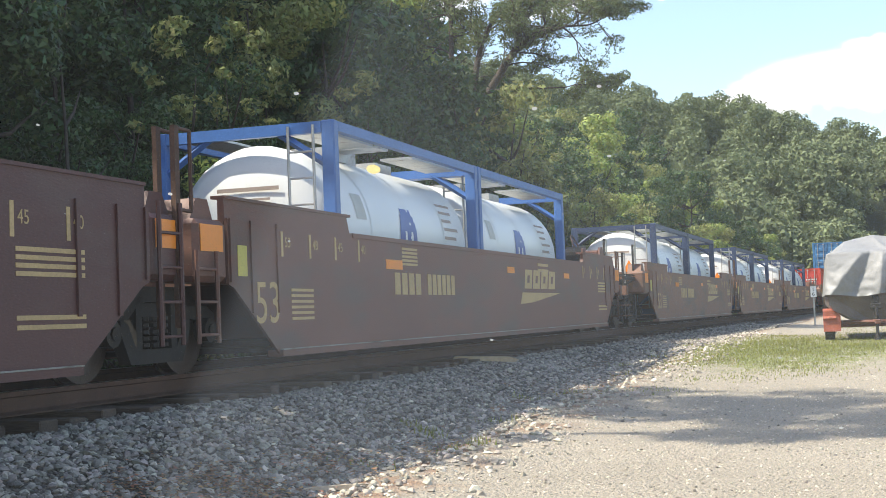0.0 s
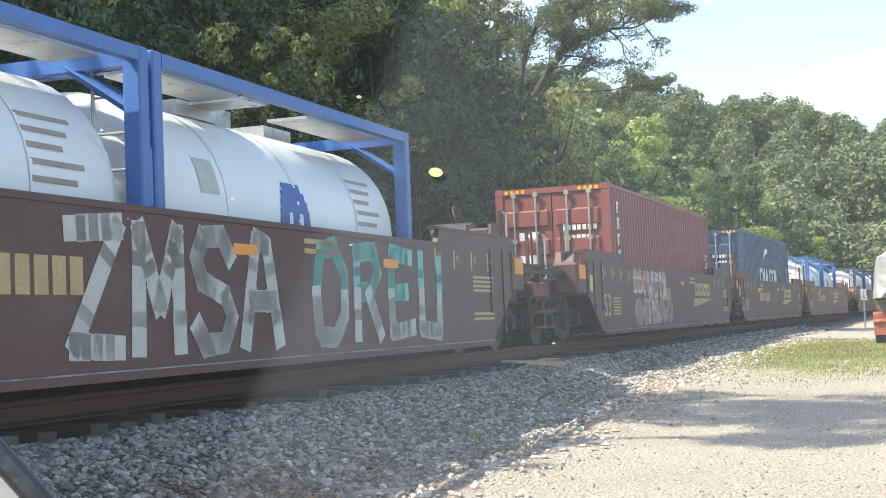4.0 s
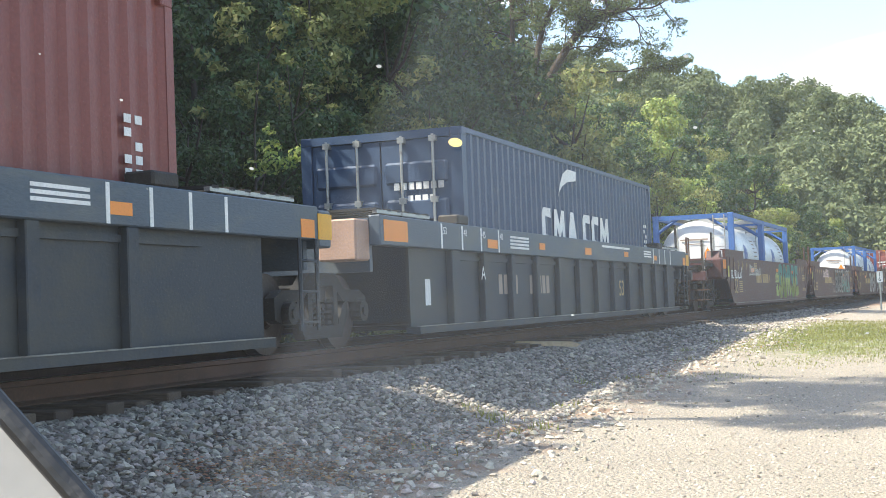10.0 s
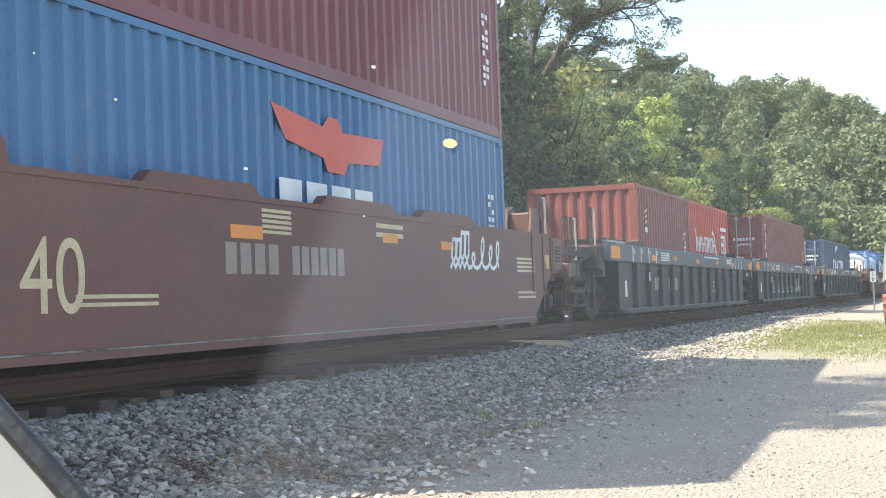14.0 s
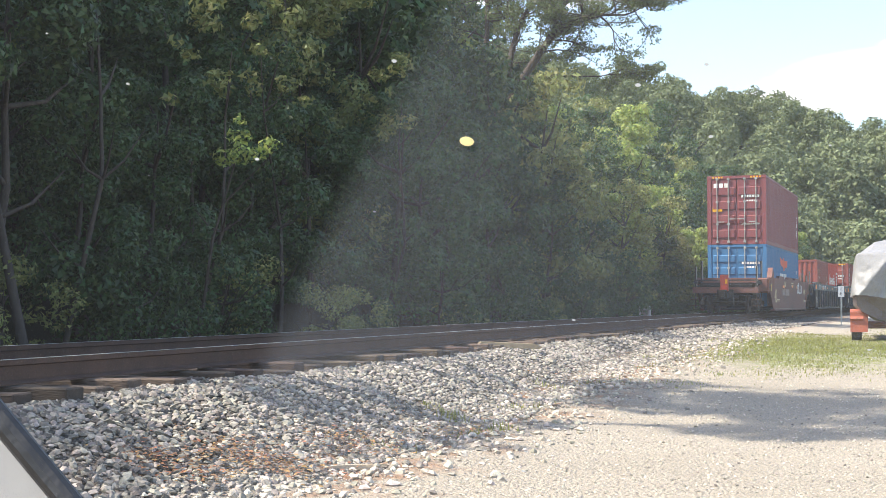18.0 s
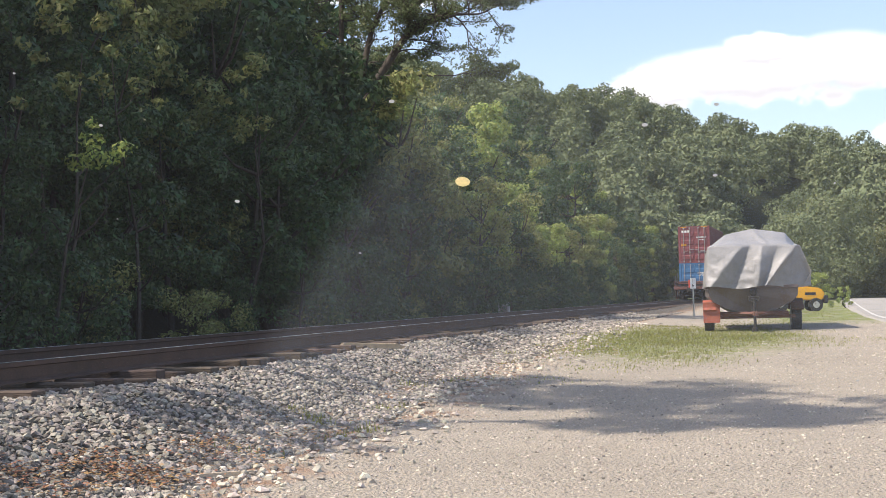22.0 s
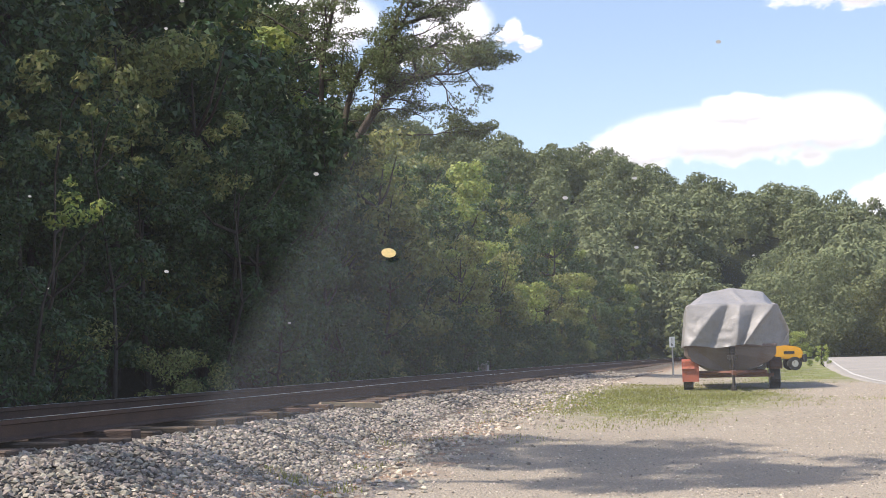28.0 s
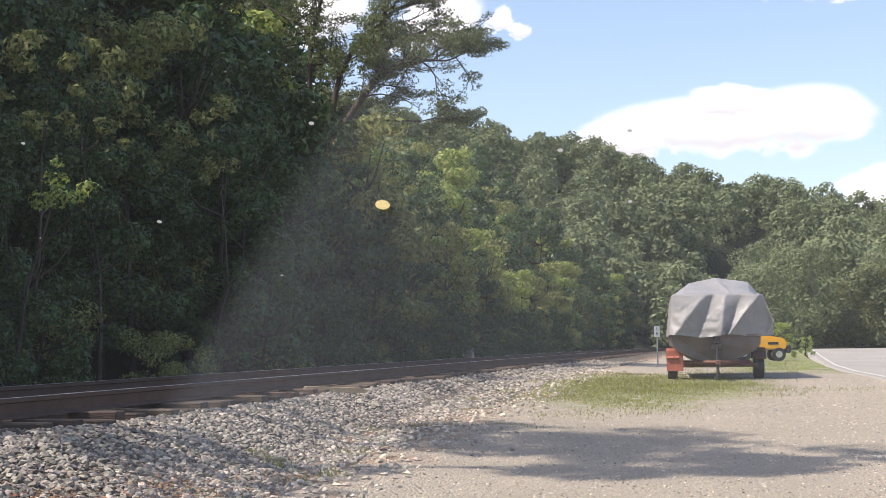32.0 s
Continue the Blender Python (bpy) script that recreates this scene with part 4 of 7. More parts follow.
def build_open_tree():
    """The open-crowned tree that leans out over the track, its limbs bare between sprays of leaves."""
    rng = np.random.default_rng(77)
    tree = thing("leaning_tree", "open-crowned tree leaning over the track with bare limbs showing", "tree", "trees of the wooded bank", pose(-15.0, 46.0, land(-15, 46)))
    limbs = []
    tips = []

    def grow(p, d, length, r, depth):
        n = 5
        for i in range(n):
            d = (d + Vector(rng.normal(0, .16, 3)) + Vector((0, 0, .04))).normalized()
            q = p + d * length / n
            limbs.append((p, q, max(.012, r * (1 - .14 * i)), max(.01, r * (1 - .14 * (i + 1)))))
            p = q
            if depth < 3 and i >= (1 if depth == 0 else 0):
                side = (d * .6 + Vector(rng.normal(0, .7, 3)) * Vector((1, 1, .5))).normalized()
                grow(p, side, length * rng.uniform(.36, .55), r * .5, depth + 1)
            if depth >= 2 and i >= 2:
                tips.append(p.copy())
        tips.append(p.copy())

    zb = land(-15, 46)

    def limb(r0, r1, *pts):
        """A limb through points given as (x, y, z) from the tree's foot, twigs growing along it."""
        q = [Vector((x + 15, y, z - zb)) for x, y, z in pts]
        for i in range(len(q) - 1):
            f0, f1 = i / (len(q) - 1), (i + 1) / (len(q) - 1)
            limbs.append((q[i], q[i + 1], r0 + (r1 - r0) * f0, r0 + (r1 - r0) * f1))
            d = (q[i + 1] - q[i]).normalized()
            for k in range(3):
                p = q[i].lerp(q[i + 1], (k + .5) / 3)
                if p.z + zb > 9.6:
                    side = (d * .35 + Vector(rng.normal(0, .7, 3)) * Vector((1, 1, .45)) + Vector((.1, 0, .1))).normalized()
                    grow(p, side, rng.uniform(1.1, 2.0), .035, 2)
        grow(q[-1], d, 1.5, r1, 1)
    limb(.17, .14, (-15, 0, zb - .5), (-13.6, 0, 7), (-12.3, 0, 9.2), (-11.6, 0, 10.2))
    limb(.13, .05, (-11.6, 0, 10.2), (-11.2, .1, 10.8), (-11.06, .2, 12), (-10.9, .3, 13.3), (-10.3, .3, 15))
    limb(.12, .03, (-11.2, 0, 10.7), (-10.5, -.3, 11), (-9.9, -.4, 11.1), (-9.4, -.5, 11.15), (-8.8, -.6, 11.1))
    limb(.13, .05, (-12.9, .2, 9.4), (-12.8, .4, 10.3), (-12.6, .5, 11.1), (-12.2, .5, 11.8), (-11.3, .4, 12.6), (-10.6, .3, 13.2), (-9.8, 0, 13.3))
    limb(.12, .05, (-13.8, .4, 8.5), (-13.8, .6, 10.5), (-13.75, .6, 12.3), (-13.3, .6, 14), (-12.6, .6, 15.5))
    limb(.09, .03, (-12.6, .5, 11.2), (-13.4, .9, 12.2), (-14.4, 1.2, 13.1), (-15.6, 1.2, 13.8))
    limb(.08, .02, (-12.2, 0, 9.2), (-11.4, -.4, 9.2), (-10.6, -.6, 9.1), (-9.4, -.8, 9.0))
    limb(.08, .03, (-11.1, .2, 11.6), (-10.4, .8, 12.3), (-9.6, 1.2, 12.6), (-8.9, 1.4, 12.3))
    tubes("limbs", limbs, "bark", tree, "dark bare limbs")
    clumps = [(t.x, t.y, t.z + .05, rng.uniform(.18, .42)) for t in tips if rng.random() < .68]
    vs, fs = leaf_cloud(rng, clumps, 420, .05, bias=.3, flat=.42)
    crown = new("crown", mesh_of("crown", vs, fs, "leaf_open"))
    crown.parent = tree
    # one bright spray against the dark woods, sunlight put into its leaf colour
    sp = thing("sapling", "small sunlit yellow-green sapling against the dark woods", "sapling", "", pose(-10.4, 19.0, land(-10.4, 19.0)))
    stem = bmesh.new()
    top = 3.75 - land(-10.4, 19.0)
    rod(stem, (0, 0, -.2), (.35, 0, top * .6), .035, 6, .025)
    rod(stem, (.35, 0, top * .6), (.8, 0, top), .025, 6, .01)
    rod(stem, (.5, 0, top * .75), (1.35, .1, top * .98), .015, 6, .006)
    part("stem", stem, "bark", sp)
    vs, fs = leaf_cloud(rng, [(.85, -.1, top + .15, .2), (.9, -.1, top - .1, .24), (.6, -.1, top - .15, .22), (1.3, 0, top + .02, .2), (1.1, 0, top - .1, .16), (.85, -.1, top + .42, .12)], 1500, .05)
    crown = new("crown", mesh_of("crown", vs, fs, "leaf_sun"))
    crown.parent = sp


def build_loose_stones():
    def shoulder(lo, hi, y0, y1):
        def where(r):
            y = y0 + (y1 - y0) * r.random() ** 1.25
            return track_x(y) + lo + (hi - lo) * r.random() ** 1.25, y
        return where
    scatter("ballast_stones", "loose grey and tan crushed stones on the ballast shoulder", "ballast", 20000, shoulder(1.3, 3.25, 6, 25), (.015, .046), "stone", 3)
    scatter("ballast_stones", "loose crushed stones further along the track", "ballast", 6500, shoulder(1.3, 3.6, 22, 60), (.025, .06), "stone", 4)
    scatter("ballast_stones", "crushed stones between the rails", "ballast", 4000, shoulder(-1.6, 1.4, 6, 30), (.018, .04), "stone", 6)

    def lot(r):
        y = 6 + 26 * r.random() ** 1.5
        return r.uniform(-4.3, 4.0), y
    scatter("gravel_stones", "small pale stones strewn over the gravel lot", "gravel", 18000, lot, (.005, .018), "pebble", 5)

    def toe(r):
        y = 6 + 34 * r.random()
        return track_x(y) + 3.25 + r.normal(0, .5), y
    scatter("gravel_stones", "tan stones along the foot of the ballast", "gravel", 3500, toe, (.015, .05), "pebble", 9)


def blades(name, label, spots, seed, tall):
    """Grass, joined: thin leaning blades round each spot (x, y, spread, count)."""
    rng = np.random.default_rng(seed)
    vs, fs, k = [], [], 0
    for x, y, spread, count in spots:
        for _ in range(count):
            px, py = x + rng.normal(0, spread), y + rng.normal(0, spread)
            h, a = tall * rng.uniform(.4, 1.2), rng.random() * 6.283
            dx, dy, w = math.cos(a), math.sin(a), .006 + .006 * rng.random()
            z = land(px, py) - .01
            lean = h * rng.uniform(.15, .7)
            vs += [(px - dy * w, py + dx * w, z), (px + dy * w, py - dx * w, z), (px + dx * lean, py + dy * lean, z + h)]
            fs.append((k, k + 1, k + 2))
            k += 3
    return tagged(new(name, mesh_of(name, vs, fs, "grass")), label, "grass", kind="stuff")


def build_litter():
    """Fallen leaves and rust-red bark chips in patches at the foot of the ballast, joined."""
    rng = np.random.default_rng(51)
    vs, fs, k = [], [], 0
    for x, y, spread, count in ((-4.65, 9.36, .22, 420), (-4.75, 8.48, .2, 320), (-4.38, 11.13, .25, 280), (-4.4, 9.48, .22, 260), (-4.55, 10.6, .2, 140), (-4.2, 12.6, .3, 180), (-3.9, 19.2, .4, 260), (-3.9, 21.0, .5, 160), (-3.2, 25.0, .7, 200)):
        for _ in range(count):
            px, py = x + rng.normal(0, spread), y + rng.normal(0, spread * 1.3)
            z, a, w = land(px, py) + rng.uniform(.03, .065), rng.random() * 6.283, rng.uniform(.01, .03)
            dx, dy, tip = math.cos(a) * w, math.sin(a) * w, rng.uniform(-.5, .6) * w
            vs += [(px - dx, py - dy, z), (px + dy * .6, py - dx * .6, z + tip * .4), (px + dx, py + dy, z + tip), (px - dy * .6, py + dx * .6, z + .004)]
            fs.append((k, k + 1, k + 2, k + 3))
            k += 4
    tagged(new("leaf_litter", mesh_of("leaf_litter", vs, fs, "dead_leaf")), "rust-brown fallen leaves and bark at the foot of the ballast", "leaf litter", kind="stuff")


def build_grass():
    rng = random.Random(5)
    patch = [(-1.5 + rng.gauss(0, 1.2), 29 + rng.gauss(0, 3.2), .4, 130) for _ in range(210)]
    patch += [(rng.uniform(-.8, 3.2), rng.uniform(36, 70), .5, 40) for _ in range(120)]
    blades("grass_patch", "thin yellow-green grass on the gravel by the boat trailer", patch, 12, .05)
    tufts = [(-4.57, 13.81, .14, 130), (-4.4, 13.6, .1, 60)]
    tufts += [(track_x(y) + 3.2 + rng.uniform(-.5, .5), y, .12, 45) for y in (12.6, 13.0, 15.5, 18.2, 19, 22, 24.5, 27, 31, 35, 11.2, 41)]
    blades("weeds", "small dry weed tufts along the foot of the ballast", tufts, 13, .1)
    edge = [(track_x(y) - 2.9 + rng.uniform(-.3, .3), y, .25, 60) for y in [10 + i * .7 for i in range(60)]]
    blades("weeds", "green weeds beyond the track at the foot of the woods", edge, 14, .5)


def build_far_woods():
    rng = random.Random(21)
    near, hill, olive = [], [], []
    # behind the trailer and beyond the road
    for _ in range(150):
        y = rng.uniform(100, 160)
        x = rng.uniform(-4, 75)
        road = 3 + (y - 26) * .056 + (y - 90) ** 2 * .006 * (y > 90)
        if abs(x - track_x(y)) < 6 or -2 < x - road < 9:
            continue
        h = rng.uniform(6.5, 10) if x < 22 else rng.uniform(9, 13)
        h = min(h, .088 * y * rng.uniform(.8, 1.0) - land(x, y) + 1.4)
        if h > 3.5:
            (near if rng.random() < .5 else olive).append((x, y, h, rng.uniform(2.3, 3.2)))
    for _ in range(600):
        y = rng.uniform(150, 390)
        x = rng.uniform(-125, 120)
        if abs(x - track_x(y)) < 7 and y < 240 or abs(x) > .45 * y:
            continue
        hill.append((x, y, rng.uniform(8.5, 13), rng.uniform(3.0, 4.4)))
    for _ in range(260):
        y = rng.uniform(150, 320)
        x = track_x(y) + rng.choice((-1, 1)) * rng.uniform(3.0, 22)
        hill.append((x, y, rng.uniform(5, 9), rng.uniform(2.0, 3.0)))
    near += [(17.0, 112, 14.8, 3.6), (22, 104, 12, 3.4), (4.8, 150, 11.5, 2.6), (6.4, 157, 12.5, 2.8), (7.8, 150, 11, 2.8), (3.9, 146, 9.5, 2.2)]
    far_trees("far_woods_edge", "mixed green trees beyond the road and trailer", near, 31, "leaf_far", 200, 0.145)
    far_trees("far_woods_olive", "olive and yellowing trees beyond the trailer", olive, 32, "leaf_olive", 200, 0.145)
    far_trees("far_woods_hill", "green woods covering the hill ahead, haze put into their colour", hill, 33, "leaf_far", 32, 0.4)
    # two pale shrubs behind the lawn tractor, in the sunlit leaf colours
    for x, y, seed, mat in ((3.5, 66.0, 41, "leaf_lit_yellow"), (4.6, 66.6, 42, "leaf_sun")):
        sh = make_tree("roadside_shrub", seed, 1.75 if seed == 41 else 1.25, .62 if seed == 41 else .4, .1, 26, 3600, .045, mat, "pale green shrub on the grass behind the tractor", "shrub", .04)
        sh.matrix_basis = pose(x, y, land(x, y) - .05)


# ---- the train ----
SPEED, REAR_AT = 12.62, 13.3 - 11.2 * 12.62


def run(t):
    """How far along the track the train's mark is at t seconds."""
    return REAR_AT + SPEED * t


def on_track(y, up=0.0):
    return pose(track_x(y), y, RAIL_Z + up, 0, 0, track_turn(y))


TRAIN = []
LIFT = 0.05    # the trucks stand this much higher under the cars


def rides(ob, u, up=0.0):
    """Note that a thing rides with the train, its middle u metres ahead of the mark, up above the rails."""
    TRAIN.append((ob, u, up - LIFT))
    ob.matrix_basis = on_track(run(0) + u, up - LIFT)
    return ob


def bogie(parent, y, wheel=0.42, base=1.75):
    """A two-axle truck under the car, its parts under the car."""
    raised = Matrix.Translation((0, 0, LIFT))
    for sx in (-1, 1):
        b = bmesh.new()
        x0, x1 = sx * 1.0 - .06, sx * 1.0 + .06
        # top bar dipping over the axle boxes, lower truss, two columns: the gaps stay open
        for pts in ([(-1.12, .36), (-1.12, .58), (-.95, .66), (-.55, .66), (-.32, .84), (.32, .84), (.55, .66), (.95, .66), (1.12, .58), (1.12, .36), (.98, .32), (.9, .52), (.5, .54), (.28, .7), (-.28, .7), (-.5, .54), (-.9, .52), (-.98, .32)],
                    [(-.62, .56), (-.5, .5), (-.36, .27), (.36, .27), (.5, .5), (.62, .56), (.62, .42), (.46, .14), (-.46, .14), (-.62, .42)],
                    [(-.36, .24), (-.26, .24), (-.26, .74), (-.36, .74)], [(.26, .24), (.36, .24), (.36, .74), (.26, .74)]):
            piece = slab([(p + y, q) for p, q in pts], x0, x1)
            tmp = bpy.data.meshes.new("tmp")
            piece.to_mesh(tmp)
            piece.free()
            b.from_mesh(tmp)
            bpy.data.meshes.remove(tmp)
        frame_part = part("truck_frame", b, "truck", parent, "dusty cast steel truck frame")
        frame_part.matrix_basis = raised
        b = bmesh.new()
        for i in (-.17, 0, .17):
            for z in (.29, .35, .41, .47, .53):
                rod(b, (sx * 1.0, y + i, z), (sx * 1.0, y + i, z + .035), .07, 8)
        part("spring_nest", b, "truck", frame_part)
        for dy in (-base / 2, base / 2):
            b = bmesh.new()
            rod(b, (sx * 1.02, y + dy, wheel), (sx * 1.15, y + dy, wheel), .12, 12)
            rod(b, (sx * 1.15, y + dy, wheel), (sx * 1.17, y + dy, wheel), .06, 8)
            part("axle_box", b, "dark", frame_part)
    for dy in (-base / 2, base / 2):
        b = bmesh.new()
        for sx in (-1, 1):
            rod(b, (sx * .69, y + dy, wheel), (sx * .72, y + dy, wheel), wheel + .025, 32)
            rod(b, (sx * .72, y + dy, wheel), (sx * .825, y + dy, wheel), wheel, 32)
            rod(b, (sx * .825, y + dy, wheel), (sx * .827, y + dy, wheel), wheel * .84, 32, wheel * .8)
            rod(b, (sx * .82, y + dy, wheel), (sx * .88, y + dy, wheel), .16, 12, .12)
        rod(b, (-.7, y + dy, wheel), (.7, y + dy, wheel), .08, 10)
        part("wheelset", b, "wheel", parent, "pair of worn steel wheels on an axle").matrix_basis = raised
    part("bolster", boxes((-1.0, 1.0, y - .2, y + .2, .5, .72), bevel=.03), "dark", parent).matrix_basis = raised
    for dy in (-.32, .32):
        part("brake_beam", boxes((-.9, .9, y + dy - .04, y + dy + .04, .3, .4)), "dark", parent).matrix_basis = raised


def ladder(parent, x, y, z0, z1, mat):
    bm = bmesh.new()
    for dy in (-.19, .19):
        rod(bm, (x, y + dy, z0), (x, y + dy, z1), .022, 6)
    z = z0 + .08
    while z < z1:
        rod(bm, (x, y - .19, z), (x, y + .19, z), .014, 6)
        z += .3
    return part("ladder", bm, mat, parent)


def numerals(parent, text, size, y, z, x, mat="tan_mark"):
    return writing(text, size, mat, parent, Matrix.Translation((x + .003, y, z)) @ ON_SIDE)


def reflectors(parent, spots, x):
    for y, z, w, h in spots:
        part("reflector", boxes((x, x + .005, y - w / 2, y + w / 2, z - h / 2, z + h / 2)), "orange", parent, "orange reflector plate")


def tall_iron(parent, x, y, z0, z1, mat="rust"):
    """A flat upright with a loop of bar at its head and steps below."""
    bm = bmesh.new()
    rod(bm, (x, y, z1 - .02), (x, y + .28, z1 - .02), .018, 6)
    rod(bm, (x, y + .28, z1 - .02), (x, y + .28, z1 - .75), .018, 6)
    rod(bm, (x, y + .28, z1 - .75), (x, y, z1 - .75), .018, 6)
    iron = part("grab_iron", boxes((x - .022, x + .022, y - .04, y + .04, z0, z1)), mat if mat != "steel" else "dark", parent, "tall grab iron")
    return part("loop", bm, "steel" if mat != "rust" else "rust", iron, "bent bar loop")


def platform_end(car, y, way, mat, wide=1.3, wheel=False, marker=False):
    """End platform with sill, gratings, grab irons, pipes and coupler; y is the end, way +1 at the front."""
    part("end_sill", boxes((-wide, wide, min(y, y - way * .2), max(y, y - way * .2), .88, 1.12), bevel=.015), mat, car)
    part("draft_box", boxes((-.32, .32, min(y + way * .15, y - way * 1.9), max(y + way * .15, y - way * 1.9), .66, 1.02), bevel=.02), "dark", car)
    # solid dark block added to stand for the shaded mass under the platform
    part("platform_filler", boxes((-1.05, 1.05, min(y - way * .2, y - way * 1.95), max(y - way * .2, y - way * 1.95), .8, 1.3), bevel=.03), "dark", car, "dark filler block added under the end platform")
    # bars in the near-black steel that carries the shade of the car ends
    for i in range(5):
        yy = y - way * (.15 + .32 * i)
        part("grating_bar", boxes((-1.25, 1.25, yy - .05, yy + .05, 1.38, 1.42)), "dark", car, "platform bar darkened as if in shade")
    for sx in (-1, 1):
        part("side_bar", boxes((sx * 1.22 - .03, sx * 1.22 + .03, min(y, y - way * 1.8), max(y, y - way * 1.8), 1.26, 1.36)), "dark", car)
        b = bmesh.new()
        rod(b, (sx * 1.15, y - way * .1, 1.1), (sx * 1.15, y - way * 1.7, 1.3), .04, 6)
        rod(b, (sx * .7, y, 1.05), (sx * .7, y - way * 1.9, 1.25), .05, 6)
        part("strut", b, "dark", car)
        tall_iron(car, sx * 1.2, y - way * .1, .3, 1.95, "steel" if way < 0 else "rust")
        tall_iron(car, sx * 1.2, y - way * 1.5, .3, 2.2, "dark")
        for z in (.36, .62):
            part("step", boxes((sx * 1.2 - .16, sx * 1.2 + .16, y - way * .1 - .22, y - way * .1 + .22, z, z + .03)), "rust", car)
    b = bmesh.new()
    rod(b, (-1.1, y + way * .03, 1.2), (1.1, y + way * .03, 1.2), .018, 6)
    rod(b, (-1.1, y - way * .5, 1.05), (1.1, y - way * .5, 1.02), .03, 6)
    rod(b, (.3, y + way * .1, .85), (.42, y + way * .5, .35), .03, 6)
    part("brake_pipe", b, "dark", car)
    b = bmesh.new()
    rod(b, (0, y + way * .1, .85), (0, y + way * .6, .85), .11, 8)
    box(b, -.15, .15, y + way * .5, y + way * .85, .7, 1.0, .03)
    part("coupler", b, "dark", car)
    if wheel:
        w0 = y - way * 1.35
        b = bmesh.new()
        for x in (.75, 1.15):
            tmp = bpy.data.meshes.new("tmp")
            piece = slab([(w0 - .75, 1.5), (w0 - .2, 1.5), (w0 - .1, 1.72), (w0 - .3, 2.0), (w0 - .62, 1.98)], x, x + .04)
            piece.to_mesh(tmp)
            piece.free()
            b.from_mesh(tmp)
            bpy.data.meshes.remove(tmp)
        box(b, .79, 1.15, w0 - .6, w0 - .25, 1.5, 1.92, .03)
        part("brake_housing", b, mat, car, "grimy brake gear housing")
        b = bmesh.new()
        rod(b, (.1, w0 - .15, 1.88), (.75, w0 - .15, 1.88), .17, 14)
        rod(b, (.3, w0, 1.5), (.3, w0, 1.85), .05, 6)
        part("brake_drum", b, "dark", car)
        b = bmesh.new()
        cx, cy, cz, r = .45, w0 + .18, 2.1, .25
        for k in range(18):
            a0, a1 = k * math.tau / 18, (k + 1) * math.tau / 18
            rod(b, (cx - .1 * math.sin(a0), cy + r * math.cos(a0), cz + r * math.sin(a0)), (cx - .1 * math.sin(a1), cy + r * math.cos(a1), cz + r * math.sin(a1)), .016, 5)
        for k in range(5):
            a0 = k * math.tau / 5
            rod(b, (cx + .06, cy, cz), (cx - .1 * math.sin(a0), cy + r * math.cos(a0), cz + r * math.sin(a0)), .012, 5)
        part("brake_wheel", b, "rust", car, "rusty hand brake wheel")
    if marker:
        m = part("rear_marker", boxes((-.16, .16, y + way * .35, y + way * .2, .95, 1.6), bevel=.02), "marker_red", car, "red end-of-train marker box")
        part("marker_lens", boxes((-.1, .1, y + way * .354, y + way * .35, 1.02, 1.18)), "red_mark", m)
        part("marker_lens", boxes((.05, .13, y + way * .354, y + way * .35, 1.25, 1.42)), "yellow", m)


GLYPHS = {
    "a": [[(.92, .8), (.7, 1), (.25, .98), (.08, .78), (.2, .58), (.75, .45), (.92, .25), (.72, .02), (.25, 0), (.05, .18)]],
    "b": [[(.1, .1), (.05, .5), (.2, .95), (.6, 1), (.92, .7), (.9, .25), (.6, 0), (.2, .02), (.1, .1)]],
    "c": [[(.1, 0), (.12, 1)], [(.12, .95), (.7, 1), (.85, .75), (.6, .52), (.15, .5)], [(.5, .5), (.9, 0)]],
    "d": [[(.9, .95), (.15, 1), (.1, .5), (.7, .52)], [(.1, .5), (.12, .02), (.95, .08)]],
    "e": [[(0, 0), (.35, 1), (.65, .95), (.95, 0)], [(.2, .4), (.8, .4)]],
    "f": [[(.05, 0), (.1, 1), (.5, .35), (.9, 1), (.92, 0)]],
    "g": [[(.05, .95), (.95, 1), (.1, .05), (.95, .02)]],
    "h": [[(.1, 1), (.08, .05), (.85, 0), (.9, .95)]],
}


def graffiti(car, y0, y1, z0, z1, glyphs, fat, top, low=None, core=None, x=1.5, seed=1, label="spray-painted graffiti"):
    """Sprayed shapes in a row: fat strokes, upper and lower halves in two paints, with a darker core if given."""
    rng = random.Random(seed)
    w = (y1 - y0) / len(glyphs)
    for i, g in enumerate(glyphs):
        for mat, half, wide, lift in ((top, 1, fat, 0), (low or top, -1, fat, .001)) + (((core, 0, fat * .42, .004),) if core else ()):
            b = bmesh.new()
            for line in GLYPHS[g]:
                fine = []
                for p, q in zip(line, line[1:]):
                    fine += [(p[0] + (q[0] - p[0]) * k / 4, p[1] + (q[1] - p[1]) * k / 4) for k in range(4)]
                fine.append(line[-1])
                for p, q in zip(fine, fine[1:]):
                    m = (p[1] + q[1]) / 2
                    if half == 1 and m < .48 or half == -1 and m >= .48:
                        continue
                    pad = fat / 2
                    conv = lambda v: (y0 + i * w + pad + v[0] * (w - fat * .9), z0 + pad + v[1] * (z1 - z0 - fat))
                    stroke(b, x + .002 + lift, [conv(p), conv(q)], wide * rng.uniform(.92, 1.08))
            if b.verts:
                part("graffiti", b, mat, car, label)
            else:
                b.free()


